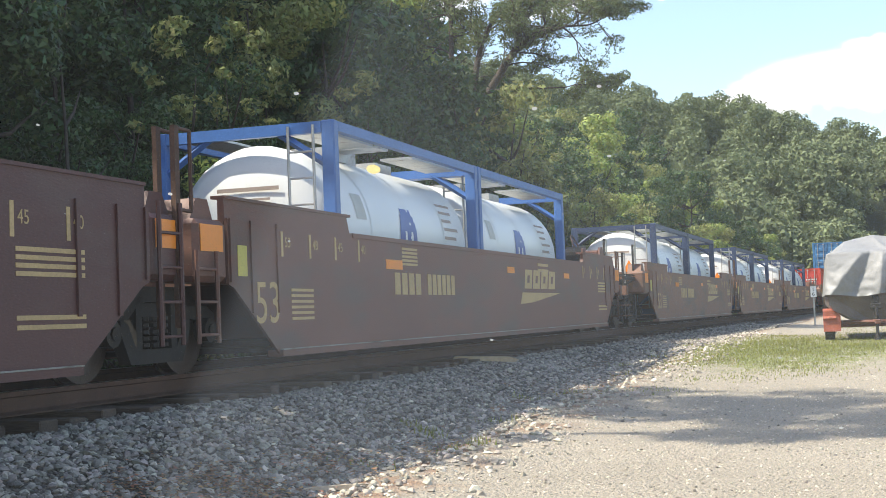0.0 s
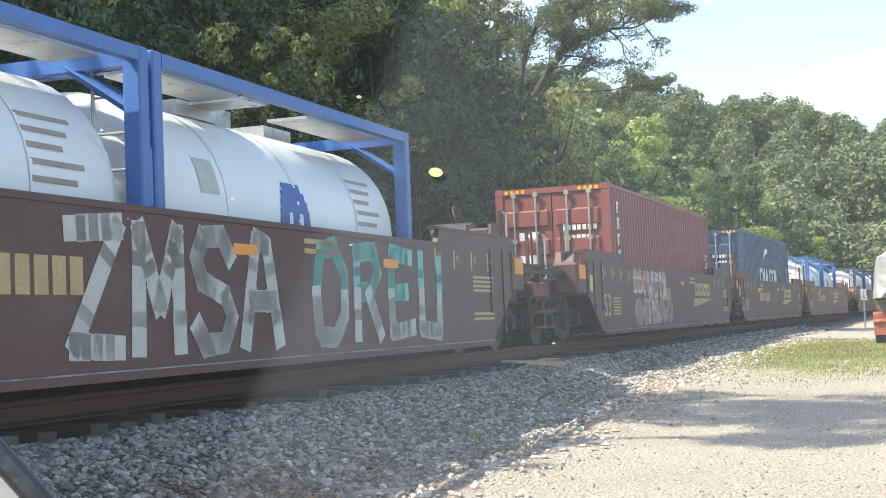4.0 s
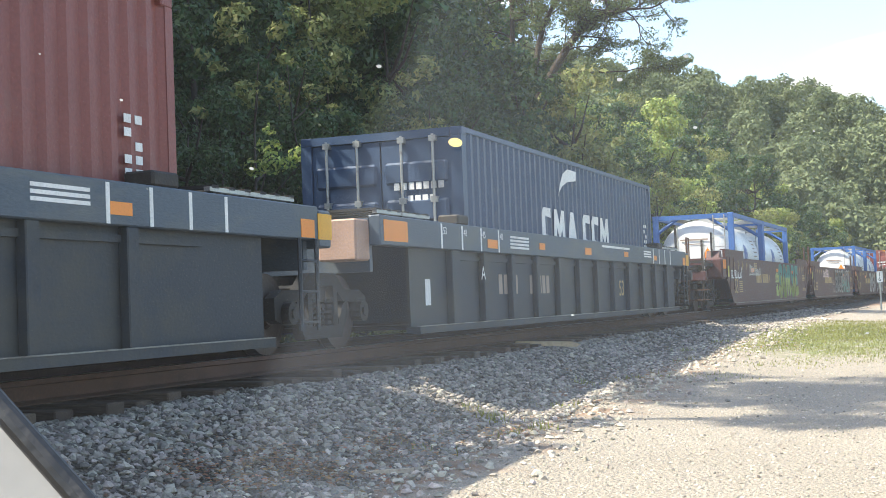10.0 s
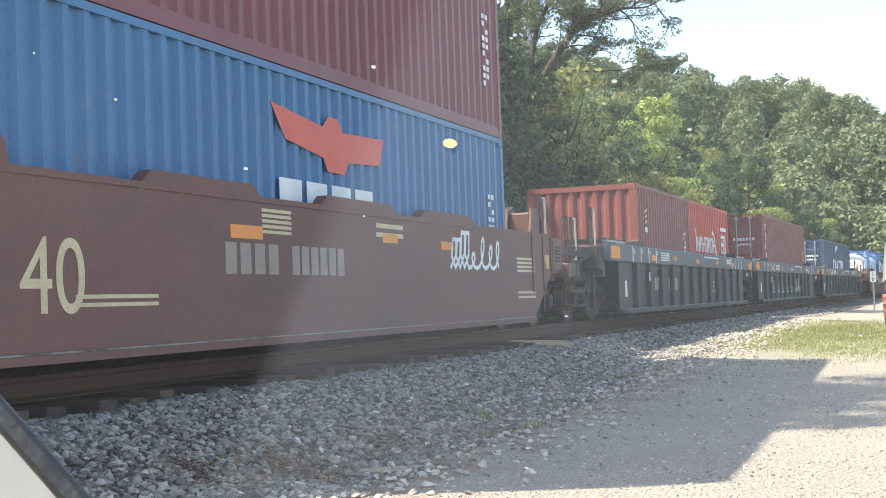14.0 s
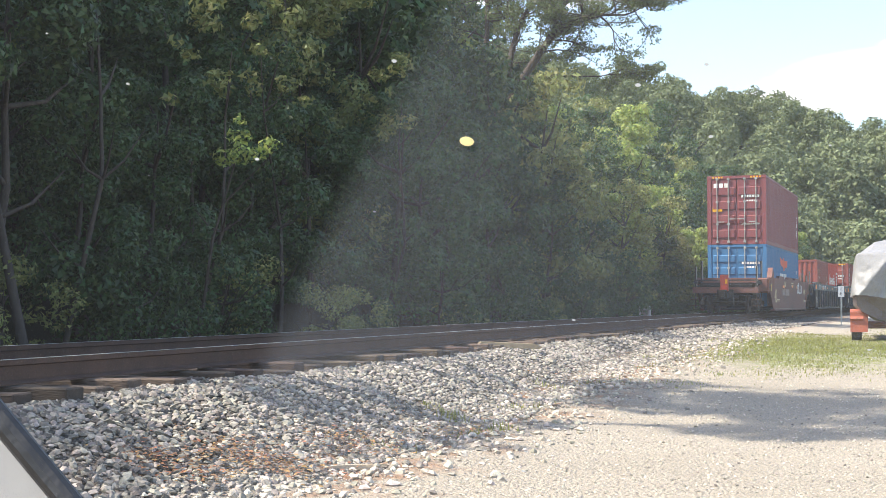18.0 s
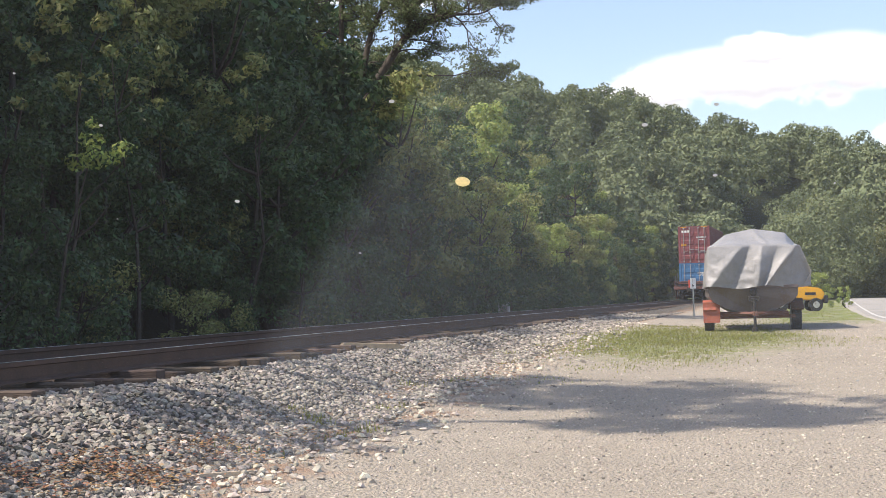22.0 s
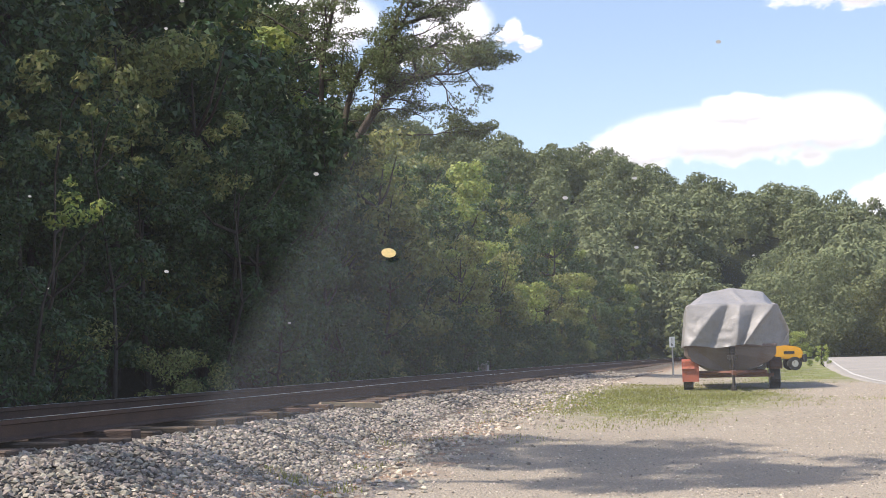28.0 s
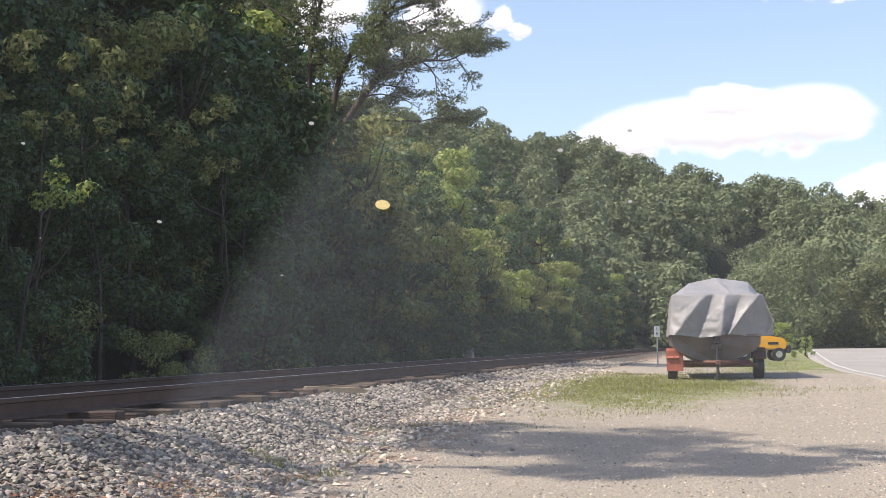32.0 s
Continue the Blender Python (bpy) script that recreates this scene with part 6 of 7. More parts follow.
def tank_container(u0, mat, label, emblem=True, up=0.35):
    """A 20-foot tank container: white vessel in a blue frame, walkway, ladder, end struts."""
    c = thing("tank_container", label, "tank container", "tank containers on the train")
    h, w, ht = 3.03, 1.22, 2.59
    for sx in (-1, 1):
        for sy in (-1, 1):
            a, b = sorted((sx * w, sx * (w - .17)))
            d, e = sorted((sy * h, sy * (h - .15)))
            part("corner_post", boxes((a, b, d, e, 0, ht), bevel=.015), mat, c)
        a, b = sorted((sx * w, sx * (w - .1)))
        part("top_rail", boxes((a, b, -h + .15, h - .15, ht - .13, ht - .01)), mat, c)
        part("bottom_rail", boxes((a, b, -h + .15, h - .15, .05, .2)), mat, c)
    for sy in (-1, 1):
        d, e = sorted((sy * h, sy * (h - .1)))
        part("end_rail", boxes((-w + .17, w - .17, d, e, ht - .15, ht - .01), (-w + .17, w - .17, d, e, .02, .18)), mat, c)
        b = bmesh.new()
        for sx in (-1, 1):
            rod(b, (sx * (w - .1), sy * (h - .06), ht - .55), (sx * .45, sy * (h - .06), ht - .1), .05, 4)
            rod(b, (sx * (w - .1), sy * (h - .06), .65), (sx * .45, sy * (h - .06), .1), .05, 4)
        part("strut", b, mat, c)
    b = bmesh.new()
    rings = []
    for s, r in ((-2.9, .3), (-2.88, .7), (-2.83, .93), (-2.74, 1.05), (-2.6, 1.1), (2.6, 1.1), (2.74, 1.05), (2.83, .93), (2.88, .7), (2.9, .3)):
        rings.append([b.verts.new((r * math.cos(a), s, 1.3 + r * math.sin(a))) for a in (i * math.tau / 36 for i in range(36))])
    for r0, r1 in zip(rings, rings[1:]):
        for i in range(36):
            b.faces.new((r0[i], r1[i], r1[(i + 1) % 36], r0[(i + 1) % 36]))
    b.faces.new(rings[0])
    b.faces.new(rings[-1][::-1])
    bmesh.ops.recalc_face_normals(b, faces=b.faces)
    vessel = part("vessel", b, "tank", c, "white clad tank vessel", smooth=True)
    b = bmesh.new()
    for s in (-1.55, 0, 1.55):
        b2 = bmesh.ops.create_cone(b, cap_ends=False, segments=36, radius1=1.106, radius2=1.106, depth=.05, matrix=Matrix.Translation((0, s, 1.3)) @ Euler((radians(90), 0, 0)).to_matrix().to_4x4())
    part("cladding_band", b, "tank", vessel, smooth=True)
    part("walkway", boxes((-.95, -.45, -2.8, 2.8, ht - .1, ht - .07), (.45, .95, -2.6, -1.0, ht - .1, ht - .07), (-.45, .95, -.9, -.4, ht - .1, ht - .07), (.45, .95, .6, 2.7, ht - .1, ht - .07)), "steel", c, "galvanised walkway")
    b = boxes((-.3, .3, -1.1, -.3, ht - .22, ht - .06), (-.25, .25, .9, 1.6, ht - .22, ht - .08))
    rod(b, (0, 0, ht - .25), (0, 0, ht - .04), .28, 14)
    part("manlid", b, "steel", c)
    b = bmesh.new()
    for x in (.62, .95):
        rod(b, (x, -h - .01, .2), (x, -h - .01, ht - .05), .018, 6)
    for i in range(7):
        rod(b, (.62, -h - .01, .3 + i * .32), (.95, -h - .01, .3 + i * .32), .013, 6)
    part("ladder", b, "steel", c)
    # marks that lie on the round of the vessel
    def wrap(name, y0, y1, a0, a1, m2, r=1.104, label=""):
        b = bmesh.new()
        n = 6
        lo = [[b.verts.new((r * math.cos(radians(a)), y, 1.3 + r * math.sin(radians(a)))) for a in (a0 + (a1 - a0) * i / n for i in range(n + 1))] for y in (y0, y1)]
        for i in range(n):
            b.faces.new((lo[0][i], lo[1][i], lo[1][i + 1], lo[0][i + 1]))
        bmesh.ops.recalc_face_normals(b, faces=b.faces)
        part(name, b, m2, vessel, label)
    if emblem:
        for i in range(7):
            z = -14 + i * 5
            wd = .36 * math.sqrt(max(0, 1 - ((i - 1) / 6.2) ** 2))
            wrap("emblem", -.1 - wd, -.1 + wd, z, z + 5, "logo_blue", 1.1045, "dark blue round emblem")
        wrap("emblem", -.25, -.17, -16, 4, "white", 1.107)
        wrap("emblem", 0, .08, -16, 4, "white", 1.107)
    for i in range(5):
        wrap("data_lines", 1.55, 2.25 - .12 * (i % 3), 30 - i * 7, 32.5 - i * 7, "dim_mark", 1.1045, "small illegible data lines")
    wrap("placard", -2.05, -1.7, 8, 26, "silver", 1.1045, "worn hazard placard")
    bars([(-.42, .42, 1.80, 1.85), (-.3, .3, 1.68, 1.71)], 0, "dim_mark", c, "lettering", "tank code as blocks", end=-2.915)
    b = bmesh.new()
    v = [b.verts.new(p) for p in ((.2, -2.93, 1.24), (.6, -2.93, 1.24), (.4, -2.93, 1.58))]
    b.faces.new(v)
    part("warning_sign", b, "orange", c, "orange triangular warning sign")
    return rides(c, u0 + h, up)


def build_train():
    brown, faded, red = "brown", "brown_faded", "red_car"
    # the tail: a 40-foot well with two boxes stacked
    car, c = smooth_well(-42.1, -27.3, red, "red-brown 40-foot well car at the tail of the train", "cream", ends=(True, True), raised=False, number="40", emblem=False, tail=True)
    for y in (-4.5, -1.2, 1.6):
        part("guide_plate", slab([(y, 1.53), (y + 2.0, 1.53), (y + 1.85, 1.64), (y + .15, 1.64)], 1.38, 1.5), red, car)
    part("guide_horn", slab([(-6.9, 1.53), (-6.1, 1.53), (-6.15, 1.7), (-6.5, 1.95), (-6.8, 1.7)], 1.3, 1.5), red, car)
    chalk(car, -32.4 - c + .3, -30.4 - c + .4, .95, 1.48, 13, 1.5, "white", .055, 5)
    ribbed_well(-23.2, -4.9, "weathered dark blue well car with ribbed sides", letter="B", ends=(True, False))
    car, c = ribbed_well(-3.7, 14.4, "weathered dark blue well car with chalk scrawl on ribbed sides", letter="C")
    chalk(car, .43 - c, 8.7 - c, .46, .75, 22, 1.41, "white", .025, 3)
    chalk(car, 6.2 - c, 7.2 - c, .5, 1.45, 5, 1.5, "white", .03, 8)
    ribbed_well(16.0, 34.2, "weathered dark blue well car with ribbed sides", letter="A", ends=(False, True))
    car, c = smooth_well(40.0, 58.9, brown, "dark brown well car with teal and lime graffiti", "tan_mark", ends=(True, False), texts=(("A", 47.97 - 49.45),), emblem=False)
    graffiti(car, 50.25 - c, 55.7 - c, .3, 1.53, "abcad", .34, "teal", "lime", seed=3, label="teal and lime spray-painted graffiti")
    chalk(car, 49.5 - c, 50.3 - c, .85, 1.3, 9, 1.5, "lime", .07, 4)
    chalk(car, 49.6 - c, 50.3 - c, .4, .8, 9, 1.5, "lime", .07, 5)
    chalk(car, 43.9 - c, 46.2 - c, 1.05, 1.42, 22, 1.5, "silver", .04, 6)
    chalk(car, 40.7 - c, 42.6 - c, .95, 1.35, 15, 1.5, "white", .035, 7)
    car, c = smooth_well(60.1, 77.6, brown, "empty dark brown well car with silver graffiti", "tan_mark", texts=(("C", 67.43 - 68.85),), emblem=False)
    graffiti(car, 68.8 - c, 72.0 - c, .35, 1.45, "acdg", .34, "silver", core="black", seed=7, label="silver and black spray-painted graffiti")
    graffiti(car, 71.8 - c, 75.3 - c, .35, 1.5, "efgc", .26, "silver", "teal", core="dim_mark", seed=8, label="silver and teal spray-painted graffiti")
    chalk(car, 67.75 - c, 68.7 - c, .4, .65, 10, 1.5, "dim_mark", .04, 9)
    chalk(car, 67.75 - c, 68.7 - c, .75, 1.05, 10, 1.5, "dim_mark", .04, 10)
    chalk(car, 64.1 - c, 66.4 - c, 1.1, 1.5, 20, 1.5, "pink", .06, 11)
    chalk(car, 64.1 - c, 66.4 - c, 1.15, 1.5, 16, 1.5, "dim_mark", .08, 12)
    car, c = smooth_well(79.2, 97.3, brown, "dark brown well car with teal graffiti", "tan_mark", ends=(False, True), emblem=False)
    graffiti(car, 90.2 - c, 94.2 - c, .3, 1.45, "bcdh", .2, "teal", "silver", seed=12, label="teal spray-painted graffiti")
    graffiti(car, 86.0 - c, 89.6 - c, .3, 1.45, "gfae", .2, "silver", seed=13)
    car, c = smooth_well(101.9, 119.5, brown, "dark brown well car with pale pink graffiti", "tan_mark", ends=(True, False))
    graffiti(car, 105.7 - c, 109.2 - c, .9, 1.53, "fehg", .34, "pink", seed=14, label="pale pink spray-painted graffiti")
    graffiti(car, 105.75 - c, 109.9 - c, .3, .85, "bdgeb", .28, "pink", seed=15, label="pale pink spray-painted graffiti")
    smooth_well(120.7, 138.5, brown, "dark brown well car with tan emblem", "tan_mark", texts=(("C", -.2),))
    smooth_well(140.0, 159.3, "brown_mid", "brown well car with tan emblem", "tan_mark", ends=(False, True))
    for u0, u1, e in ((163.9, 182.0, (True, False)), (183.2, 201.2, (False, False)), (202.4, 220.4, (False, True)), (224.6, 242.6, (True, False)), (243.8, 261.8, (False, False))):
        smooth_well(u0, u1, faded, "faded tan-brown well car", "tan_mark", ends=e)
    # loads
    container(-41.0, 12.19, 2.59, "cont_bright_blue", "bright blue 40-foot container with a red emblem", marks=("bird",))
    container(-41.0, 12.19, 2.896, "cont_maroon", "maroon 40-foot container stacked on a blue one", up=.35 + 2.59, marks=("initials",), stripes=True)
    container(-19.55, 6.06, 2.59, "cont_red", "brick red 20-foot container with a ribbed end", doors=False, marks=("sticker",))
    container(-13.43, 6.06, 2.59, "cont_orange", "bright red 20-foot container with white lettering", marks=("south",))
    container(0.0, 12.19, 2.896, "cont_red", "brick red 40-foot container with a white door panel", marks=("stack", "panel"), stripes=True)
    container(19.58, 12.19, 2.59, "cont_blue", "dark blue 40-foot container with white carrier blocks", marks=("blocks",))
    for u, m in ((43.1, "frame_blue"), (81.7, "frame_blue"), (143.4, "frame_blue"), (166.8, "frame_navy"), (185.4, "frame_navy"), (204.6, "frame_navy")):
        tank_container(u, m, "white tank container in a %s frame" % ("blue" if m == "frame_blue" else "navy"))
        tank_container(u + 6.13, m, "white tank container in a %s frame" % ("blue" if m == "frame_blue" else "navy"))
    container(105.1, 12.19, 2.896, "cont_red", "brick red 40-foot container with a white door panel", marks=("stack", "panel"), stripes=True)
    container(123.9, 12.19, 2.896, "cont_blue", "dark blue 40-foot container with white carrier blocks", marks=("blocks",), stripes=True)
    container(227.5, 12.19, 2.59, "cont_orange", "bright red 40-foot container")
    container(246.5, 12.19, 2.59, "cont_orange", "bright red 40-foot container under a blue one")
    container(246.5, 12.19, 2.59, "cont_bright_blue", "bright blue 40-foot container stacked on a red one", up=.35 + 2.59)


def motions():
    """The train runs away along the track at an even pace."""
    for ob, u, up in TRAIN:
        rows = []
        for i in range(17):
            t = 2.0 * i
            rows.append((t, on_track(run(t) + u, up)))
        walk(ob, rows)


# ---- the boat on its trailer ----
# the boat's cover, across: share of its width, x and height
COVER = [(-1, -1.10, 1.0), (-.55, -1.0, 1.93), (-.36, -.58, 2.25), (0, .06, 2.37), (.36, .80, 2.26), (.55, 1.06, 1.93), (.82, 1.30, 1.32), (1, 1.12, 1.04)]


def build_boat():
    boat = thing("boat_trailer", "faded red trailer with a grey boat under a silver tarpaulin", "boat trailer", m=pose(0.13, 32.3, land(.13, 32.3), 0, 0, 2))
    part("drawbar", boxes((-.05, .05, -1.5, 1.2, .36, .45), bevel=.01), "trailer_dull", boat)
    for x in (-.75, .75):
        part("frame_rail", boxes((x - .04, x + .04, .1, 4.6, .34, .44), bevel=.008), "trailer_dull", boat)
    for y in (.2, 2.2, 4.4):
        part("cross_member", boxes((-.95, .95, y, y + .09, .28, .36), bevel=.008), "trailer_dull", boat)
    for sx in (-1, 1):
        b = bmesh.new()
        rod(b, (sx * .88, .55, .3), (sx * 1.1, .55, .3), .3, 24)
        tyre = part("tyre", b, "black", boat)
        b = bmesh.new()
        rod(b, (sx * .86, .55, .3), (sx * 1.115, .55, .3), .17, 16)
        part("rim", b, "steel", tyre)
        part("fender", slab([(-.05, .5), (.1, .66), (.35, .72), (.75, .72), (1.0, .66), (1.15, .5), (1.1, .46), (.98, .6), (.75, .66), (.35, .66), (.14, .6), (.0, .46)], sx * .99 - .14, sx * .99 + .14), "trailer_red" if sx < 0 else "rust", boat, "faded red fender" if sx < 0 else "rusted brown fender")
    part("fender_brace", slab([(0, .2), (.06, .2), (.06, .6), (0, .66)], -1.13, -.75), "trailer_red", boat, "red sheet in front of the wheel")
    b = bmesh.new()
    rod(b, (0, -.75, .02), (0, -.75, .75), .035, 10)
    rod(b, (0, -.75, .0), (0, -.75, .1), .07, 10)
    part("jack", b, "truck", boat, "grimy steel tongue jack")
    for sx in (-1, 1):
        arm = bmesh.new()
        rod(arm, (0, -.7, .4), (sx * .78, .2, .4), .045, 4)
        part("drawbar_arm", arm, "trailer_dull", boat, "slanting arm of the drawbar")
    part("winch_stand", boxes((-.05, .05, -.5, -.4, .4, .85), (-.12, .12, -.56, -.36, .68, .8), (-.07, .07, -.55, -.38, .82, .98), bevel=.012), "truck", boat, "winch stand")
    # hull: bow towards the drawbar
    b = bmesh.new()
    secs = []
    for y, wid, keel in ((-.3, 1.0, .36), (.3, 1.02, .32), (1.2, 1.04, .3), (2.6, 1.06, .3), (4.8, 1.04, .3)):
        secs.append([b.verts.new((x * wid, y + .3 * (1 - abs(x)) * (y < 0), z)) for x, z in ((-1, 1.05), (-.985, .8), (-.86, .66), (-.5, keel + .13), (0, keel), (.5, keel + .13), (.86, .66), (.985, .8), (1, 1.05))])
    for s0, s1 in zip(secs, secs[1:]):
        for i in range(8):
            b.faces.new((s0[i], s0[i + 1], s1[i + 1], s1[i]))
    b.faces.new(secs[0][::-1])
    b.faces.new(secs[-1])
    bmesh.ops.recalc_face_normals(b, faces=b.faces)
    bmesh.ops.recalc_face_normals(b, faces=b.faces)
    part("hull", b, "hull", boat, "dull grey boat hull")
    part("gunwale", boxes((-1.0, 1.0, -.38, -.28, .97, 1.04), bevel=.012), "hull_trim", boat, "worn grey-brown bow rail")
    for sx in (-1, 1):
        part("gunwale", boxes((sx * 1.03 - .04, sx * 1.03 + .04, -.28, 4.8, .98, 1.05), bevel=.012), "hull_trim", boat, "worn grey-brown gunwale")
    # tarpaulin: tight over ribs, a front sheet hanging in broad diagonal folds
    b = bmesh.new()

    def lie(s):
        """Across the boat: x and z of the cover, s from -1 to 1."""
        for (s0, x0, z0), (s1, x1, z1) in zip(COVER, COVER[1:]):
            if s <= s1:
                f = (s - s0) / (s1 - s0)
                return x0 + (x1 - x0) * f, z0 + (z1 - z0) * f
        return COVER[-1][1:]

    def sheet(x, v):
        """How far the hanging sheet stands out: slow rises to three creases, each falling away beyond."""
        f1, f2, f3 = -.97 + .72 * v, .12 + .08 * v, .24 + .72 * v
        stops = [(-1.2, 0), (f1, .22), (f1 + .42 * (f2 - f1), 0), (f2, .2), (f2 + .5 * (f3 - f2), .0), (f3, .16), (f3 + .06, .03), (1.35, -.2)]
        for (x0, d0), (x1, d1) in zip(stops, stops[1:]):
            if x <= x1:
                return d0 + (d1 - d0) * max(0, x - x0) / max(.02, x1 - x0)
        return -.2
    nx, ny = 150, 62
    grid = []
    for j in range(ny + 1):
        row = []
        for i in range(nx + 1):
            s = i / nx * 2 - 1
            x, z = lie(s)
            hem = 1.95 - .02 * x
            if j <= 36:
                g = j / 36
                if g < .67:
                    k = g / .67
                    side = min(z, hem)
                    zz = 1.0 + .03 * math.sin(5 * x) * (1 - k) + (side - 1.0) * k
                    v = (zz - 1.0) / .9
                    wrinkle = .022 * (abs(noise.noise((x * 2.4 + zz, zz * 4.2, 7.3))) * 2 - .5) + .014 * (abs(noise.noise((x * 5 + 2 * zz, zz * 9, 4))) * 2 - .5) + .004 * noise.noise((x * 17, zz * 20, 4))
                    y = -.44 + .07 * k - sheet(x, v) * (1.0 - .75 * k ** 3) - wrinkle * (1.2 - k)
                    x = x + .02 * noise.noise((x * 4, zz * 4, 1))
                    z = zz
                else:
                    k = (g - .67) / .33
                    sh = min(z, hem)
                    sag = -.06 * math.sin(math.pi * k) * (1 + .5 * math.cos(6 * x))
                    rib = .05 * math.exp(-((x - .06 - .3 * (1 - k)) / .05) ** 2) + .04 * math.exp(-((x + .55 + .25 * (1 - k)) / .05) ** 2)
                    z = sh + (z - sh) * k ** .85 + (sag + rib * math.sin(math.pi * k)) * (abs(s) < .5)
                    y = -.38 - (.05 * (1 - k) ** 4) + 1.0 * k
            else:
                k = (j - 36) / (ny - 36)
                y = .62 + 4.3 * k
                z -= .06 * math.sin(k * 9) ** 2 * (1 - abs(s))
            z += .010 * noise.noise((x * 7, y * 5, z * 7))
            y += .006 * noise.noise((x * 14, z * 14, 5))
            row.append(b.verts.new((x, y, z)))
        grid.append(row)
    for r0, r1 in zip(grid, grid[1:]):
        for i in range(nx):
            b.faces.new((r0[i], r0[i + 1], r1[i + 1], r1[i]))
    bmesh.ops.recalc_face_normals(b, faces=b.faces)
    part("tarpaulin", b, "tarp", boat, "crumpled silver-grey tarpaulin", smooth=True)
    return boat


def build_roadside():
    # the road beyond the lot, running on past the boat
    b, line = bmesh.new(), bmesh.new()
    prev = lprev = None
    for y in [-60, -20, 0, 12, 20, 26, 32, 38, 46, 54, 62, 70, 80, 90, 100, 112, 125, 140, 160]:
        x = 3.55 + max(0, y - 42) * .056
        if y < 36:
            x += (36 - y) ** 2 * .008
        if y > 90:
            x += (y - 90) ** 2 * .006
        z = max(land(x, y), land(x + 3, y)) + .02 + .12 * step(40, 75, y) - .2 * step(92, 125, y)
        pair = [b.verts.new(p) for p in ((x, y, z), (x + 6.8, y, z), (x - .6, y, z - .3), (x + 7.4, y, z - .3))]
        lp = [line.verts.new((x + o, y, z + .006)) for o in (.2, .31)]
        if prev:
            b.faces.new((prev[0], prev[1], pair[1], pair[0]))
            b.faces.new((prev[2], prev[0], pair[0], pair[2]))
            b.faces.new((prev[1], prev[3], pair[3], pair[1]))
            if y > 36:
                line.faces.new((lprev[0], lprev[1], lp[1], lp[0]))
        prev, lprev = pair, lp
    for m in (b, line):
        bmesh.ops.recalc_face_normals(m, faces=m.faces)
    road = tagged(finish("road", b, "asphalt"), "grey asphalt road with a white edge line", "road", kind="structure")
    part("edge_line", line, "line", road)
    # milepost sign beside the track
    s = thing("milepost_sign", "small white milepost sign on a thin post beside the track", "sign", m=pose(-1.9, 52.4, land(-1.9, 52.4), 0, 0, 3))
    top = 1.95 - land(-1.9, 52.4)
    part("post", rods(((0, 0, -.2), (0, 0, top)), r=.035), "steel", s)
    part("plate", boxes((-.105, .105, -.05, -.035, top - .36, top + .04)), "sign_white", s)
    for i, ch in enumerate("16"):
        writing(ch, .2, "black", s, Matrix.Translation((-.055, -.053, top - .14 - .17 * i)) @ ON_END)
    # a split tie end and pale litter on the shoulder of the ballast
    lit = thing("split_board", "split weathered board lying against the tie ends", "board", m=pose(-5.85, 21.0, land(-5.85, 21.0) + .05, 0, 4, 8))
    part("wood", slab([(-.55, -.02), (-.5, .04), (.42, .05), (.56, .01), (.5, -.03)], -.05, .05), "plank", lit).matrix_basis = pose(0, 0, 0, 0, 0, -60)
    for x, y, r in ((-5.3, 20.4, 20), (-5.1, 20.7, 70), (-4.95, 20.3, 120)):
        st = thing("litter_scrap", "crumpled white scrap of litter on the ballast", "litter", m=pose(x, y, land(x, y) + .04, 8, 5, r))
        part("paper", slab([(-.07, -.01), (-.05, .025), (.01, .012), (.05, .03), (.08, .0), (.03, -.01)], -.03, .03), "pebble", st)
    # a broken board lying on the gravel
    for x, y, r, ln, wd in ((-4.05, 10.1, 54, .6, .016),):
        st = thing("broken_stick", "thin splintered pale stick of wood on the gravel", "stick", m=pose(x, y, land(x, y) + .03, 0, 3, r))
        part("wood", slab([(-ln / 2, .012), (-ln / 2 + .06, .02), (ln / 2 - .1, .016), (ln / 2, .002), (ln / 2 - .04, -.014), (-ln / 2 + .02, -.016)], -wd, wd), "chip", st).matrix_basis = pose(0, 0, 0, 0, 0, 90)
    # white concrete marker on the far side of the track
    mk = thing("marker_post", "short white concrete marker post beyond the track", "marker post", m=pose(-9.2, 52.6, land(-9.2, 52.6), 0, 0, 4))
    part("body", slab([(-.12, -.3), (.12, -.3), (.12, .95), (.06, 1.05), (-.06, 1.05), (-.12, .95)], -.22, .22), "concrete", mk)
    part("face_plate", boxes((-.15, .15, -.135, -.12, .55, .9)), "dim_mark", mk)
    # yellow lawn tractor beyond the boat
    t = thing("lawn_tractor", "small yellow lawn tractor with black tyres on grass", "lawn tractor", m=pose(2.05, 60.0, land(2.05, 60.0), 0, 0, 100) @ Matrix.Scale(1.12, 4))
    hood = slab([(-1.02, .42), (-1.1, .58), (-1.06, .78), (-.9, .88), (-.5, .94), (-.08, .98), (0, .9), (0, .5), (-.4, .42)], -.33, .33)
    bmesh.ops.bevel(hood, geom=list(hood.edges), offset=.05, segments=2, affect="EDGES")
    part("hood", hood, "yellow", t)
    for sx in (-1, 1):
        part("side_vent", boxes((sx * .335 - .004, sx * .335 + .004, -.75, -.35, .62, .72)), "black", t, "black side vent of the hood")
    part("front_guard", boxes((-.36, .36, -1.22, -1.05, .3, .6), bevel=.04), "black", t)
    part("body", boxes((-.48, .48, .1, 1.1, .45, .85), bevel=.08), "yellow", t)
    part("dash", boxes((-.25, .25, -.1, .12, .5, 1.1), bevel=.05), "black", t)
    part("seat", boxes((-.24, .24, .4, .85, .85, .98), bevel=.05), "black", t)
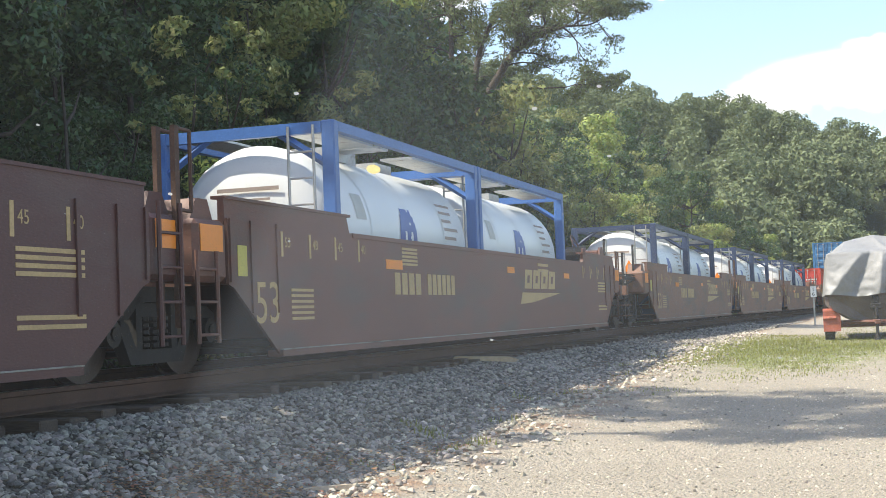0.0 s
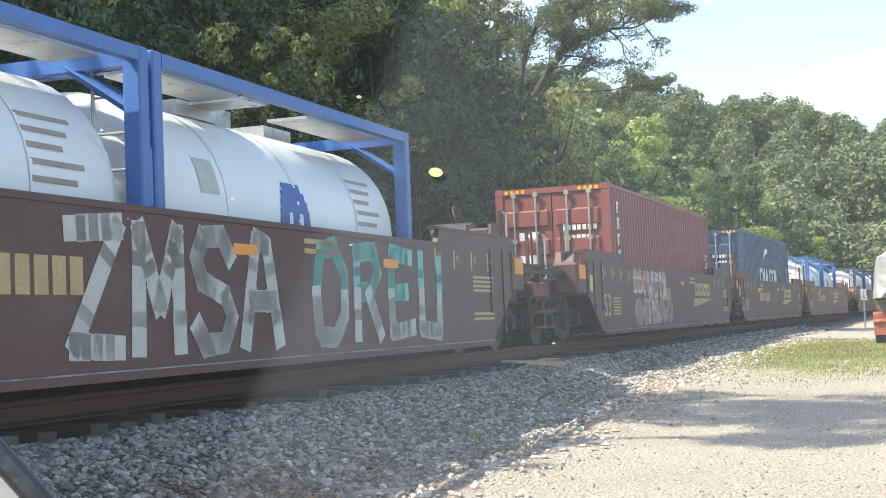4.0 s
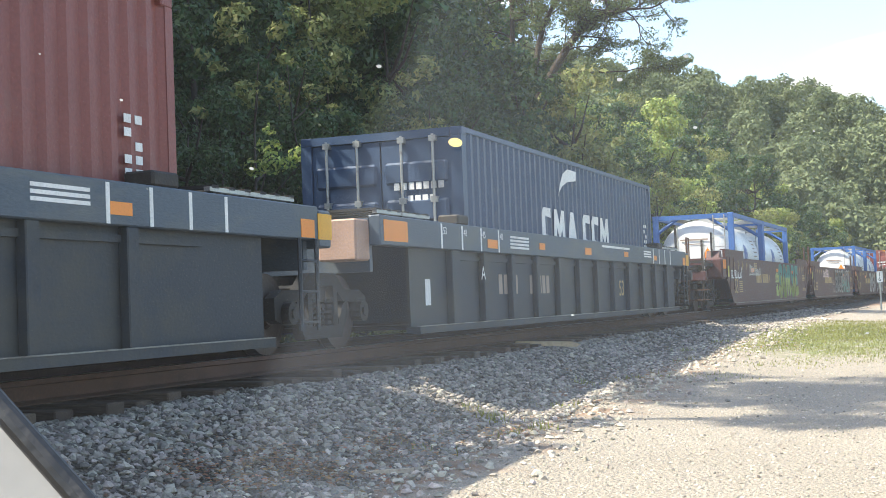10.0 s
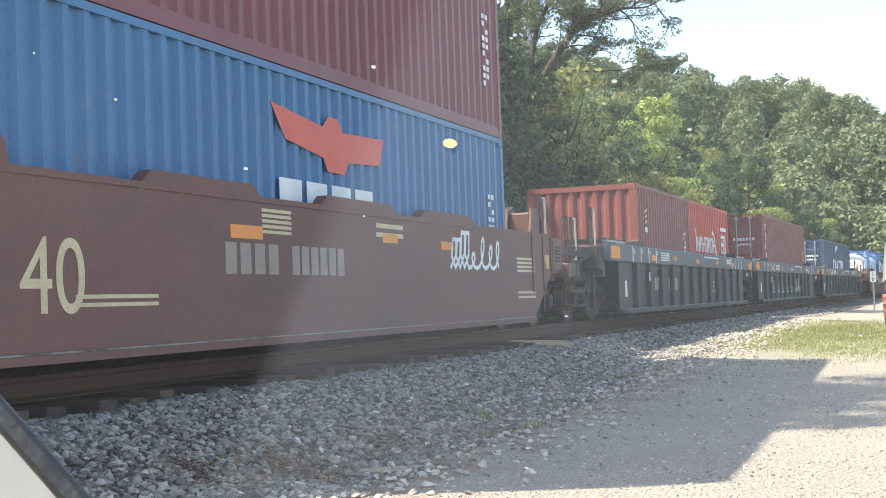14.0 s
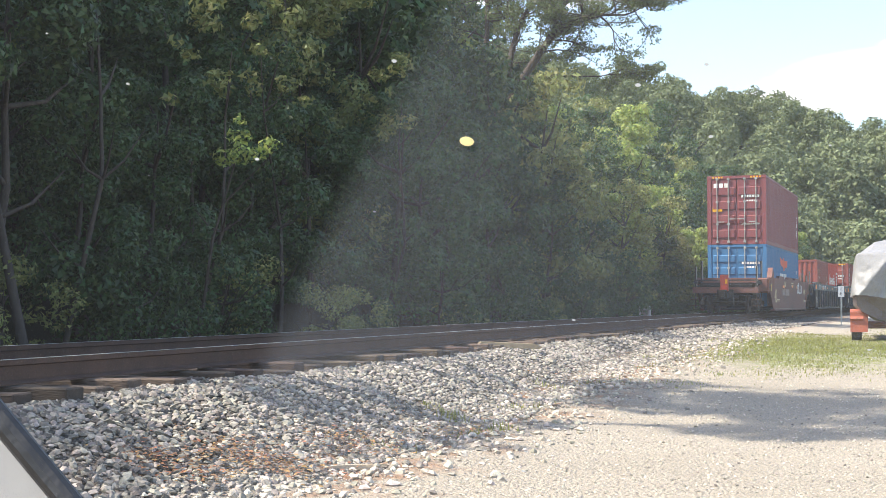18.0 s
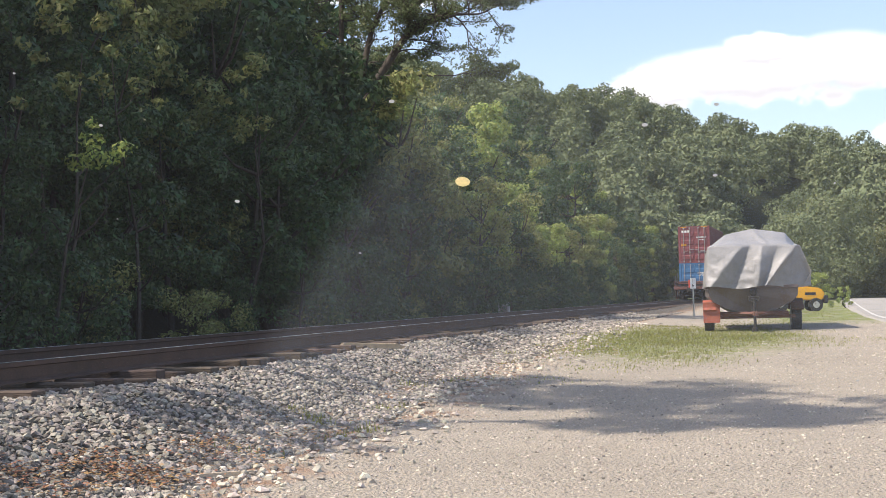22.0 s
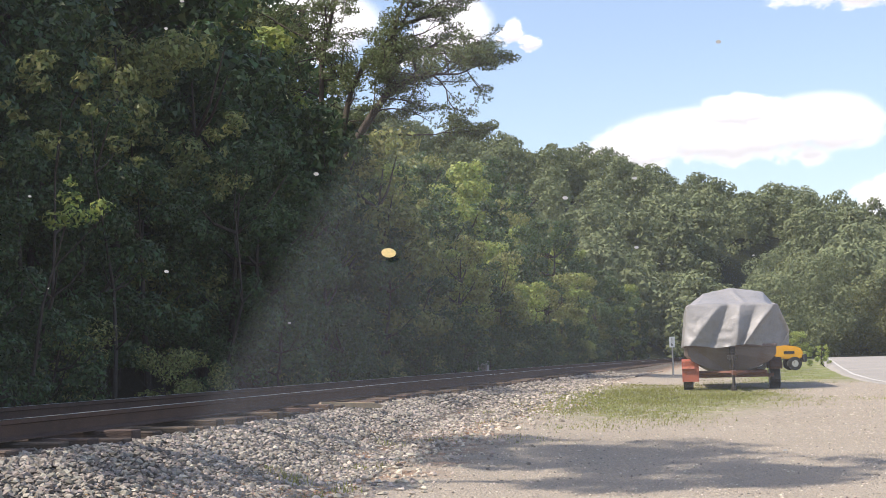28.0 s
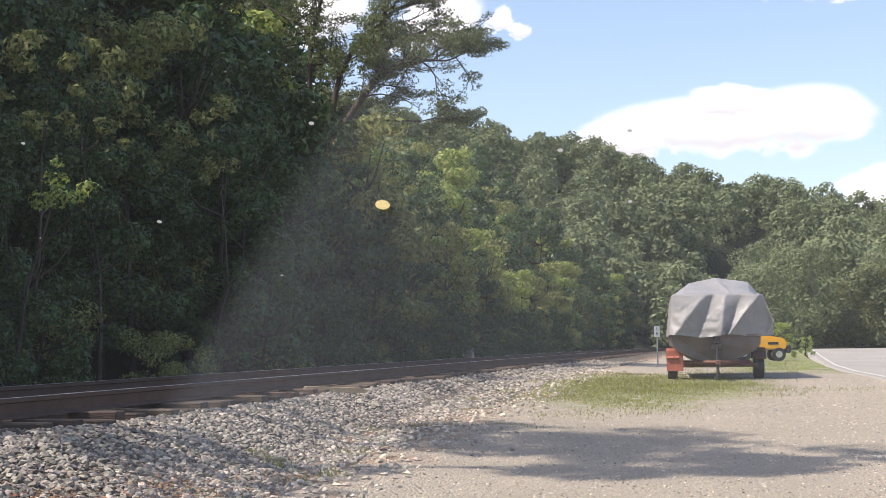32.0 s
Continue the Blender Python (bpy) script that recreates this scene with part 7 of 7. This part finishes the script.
    part("backrest", boxes((-.24, .24, .78, .92, .95, 1.35), bevel=.05), "black", t)
    part("steering_wheel", rods(((0, .02, 1.0), (0, .14, 1.2)), ((-.18, .14, 1.2), (.18, .14, 1.2)), r=.025), "black", t)
    for x, y, r, w in ((-.45, -.72, .25, .18), (.45, -.72, .25, .18), (-.48, .65, .34, .28), (.48, .65, .34, .28)):
        b = bmesh.new()
        rod(b, (x - w / 2, y, r), (x + w / 2, y, r), r, 18)
        wheel = part("wheel", b, "black", t)
        b = bmesh.new()
        rod(b, (x - w / 2 - .01, y, r), (x + w / 2 + .01, y, r), r * .5, 14)
        part("rim", b, "steel", wheel)


def build_vehicle():
    """The vehicle in which the camera is held: windscreen, its seal and a strip of trim."""
    car = thing("parked_vehicle", "dusty windscreen, black seal and grey trim of a parked vehicle", "vehicle", m=pose(*EYE))
    b = bmesh.new()
    n = 12
    vs = [[b.verts.new((-.62 + 1.1 * i / n, -.42 + .84 * j / n, 0)) for i in range(n + 1)] for j in range(n + 1)]
    for j in range(n):
        for i in range(n):
            b.faces.new((vs[j][i], vs[j][i + 1], vs[j + 1][i + 1], vs[j + 1][i]))
    screen = part("windscreen", b, "glass", car, "dusty windscreen glass")
    screen.matrix_basis = pose(0, .56, 0, 135, 0, 0)
    rng = random.Random(3)
    for _ in range(34):
        x, y, r = rng.uniform(-.34, .16), rng.uniform(-.13, .2), rng.uniform(.0003, .0009)
        b = bmesh.new()
        bmesh.ops.create_circle(b, cap_ends=True, segments=9, radius=r, matrix=pose(x, y, -.0008) @ Matrix.Diagonal((1.3, 1, 1, 1)))
        part("dust_spot", b, "speck", screen)
    b = bmesh.new()
    bmesh.ops.create_circle(b, cap_ends=True, segments=14, radius=.0025, matrix=pose(-0.1733, 0.0845, -.0009) @ Matrix.Diagonal((1.15, .95, 1, 1)))
    part("yellow_spot", b, "yellow_spot", screen, "small yellow oval spot on the windscreen")
    a, c = Vector((-.6194, .80, -.0639)), Vector((-.5504, .80, -.1311))
    d = (c - a).normalized()
    lo, hi = a - d * .12, c + d * .35
    b = bmesh.new()
    rod(b, lo - Vector((.0022, 0, .0022)), hi - Vector((.0022, 0, .0022)), .0088, 12)
    part("seal", b, "seal", car, "black rubber seal")
    out = Vector((-.70, 0, -.72)).normalized()
    b = bmesh.new()
    q = [lo + out * .009, hi + out * .009, hi + out * .4, lo + out * .4]
    top = [b.verts.new(v + Vector((0, -.002, 0))) for v in q]
    bot = [b.verts.new(v + Vector((0, .02, 0))) for v in q]
    b.faces.new(top)
    b.faces.new(bot[::-1])
    for i in range(4):
        b.faces.new((top[i], bot[i], bot[(i + 1) % 4], top[(i + 1) % 4]))
    bmesh.ops.recalc_face_normals(b, faces=b.faces)
    part("trim_panel", b, "plastic", car, "grey plastic trim panel")


build_ground()
build_vehicle()
build_boat()
build_roadside()
build_train()
build_woods()
build_open_tree()
build_far_woods()
build_grass()
build_litter()
build_loose_stones()
build_track()
motions()
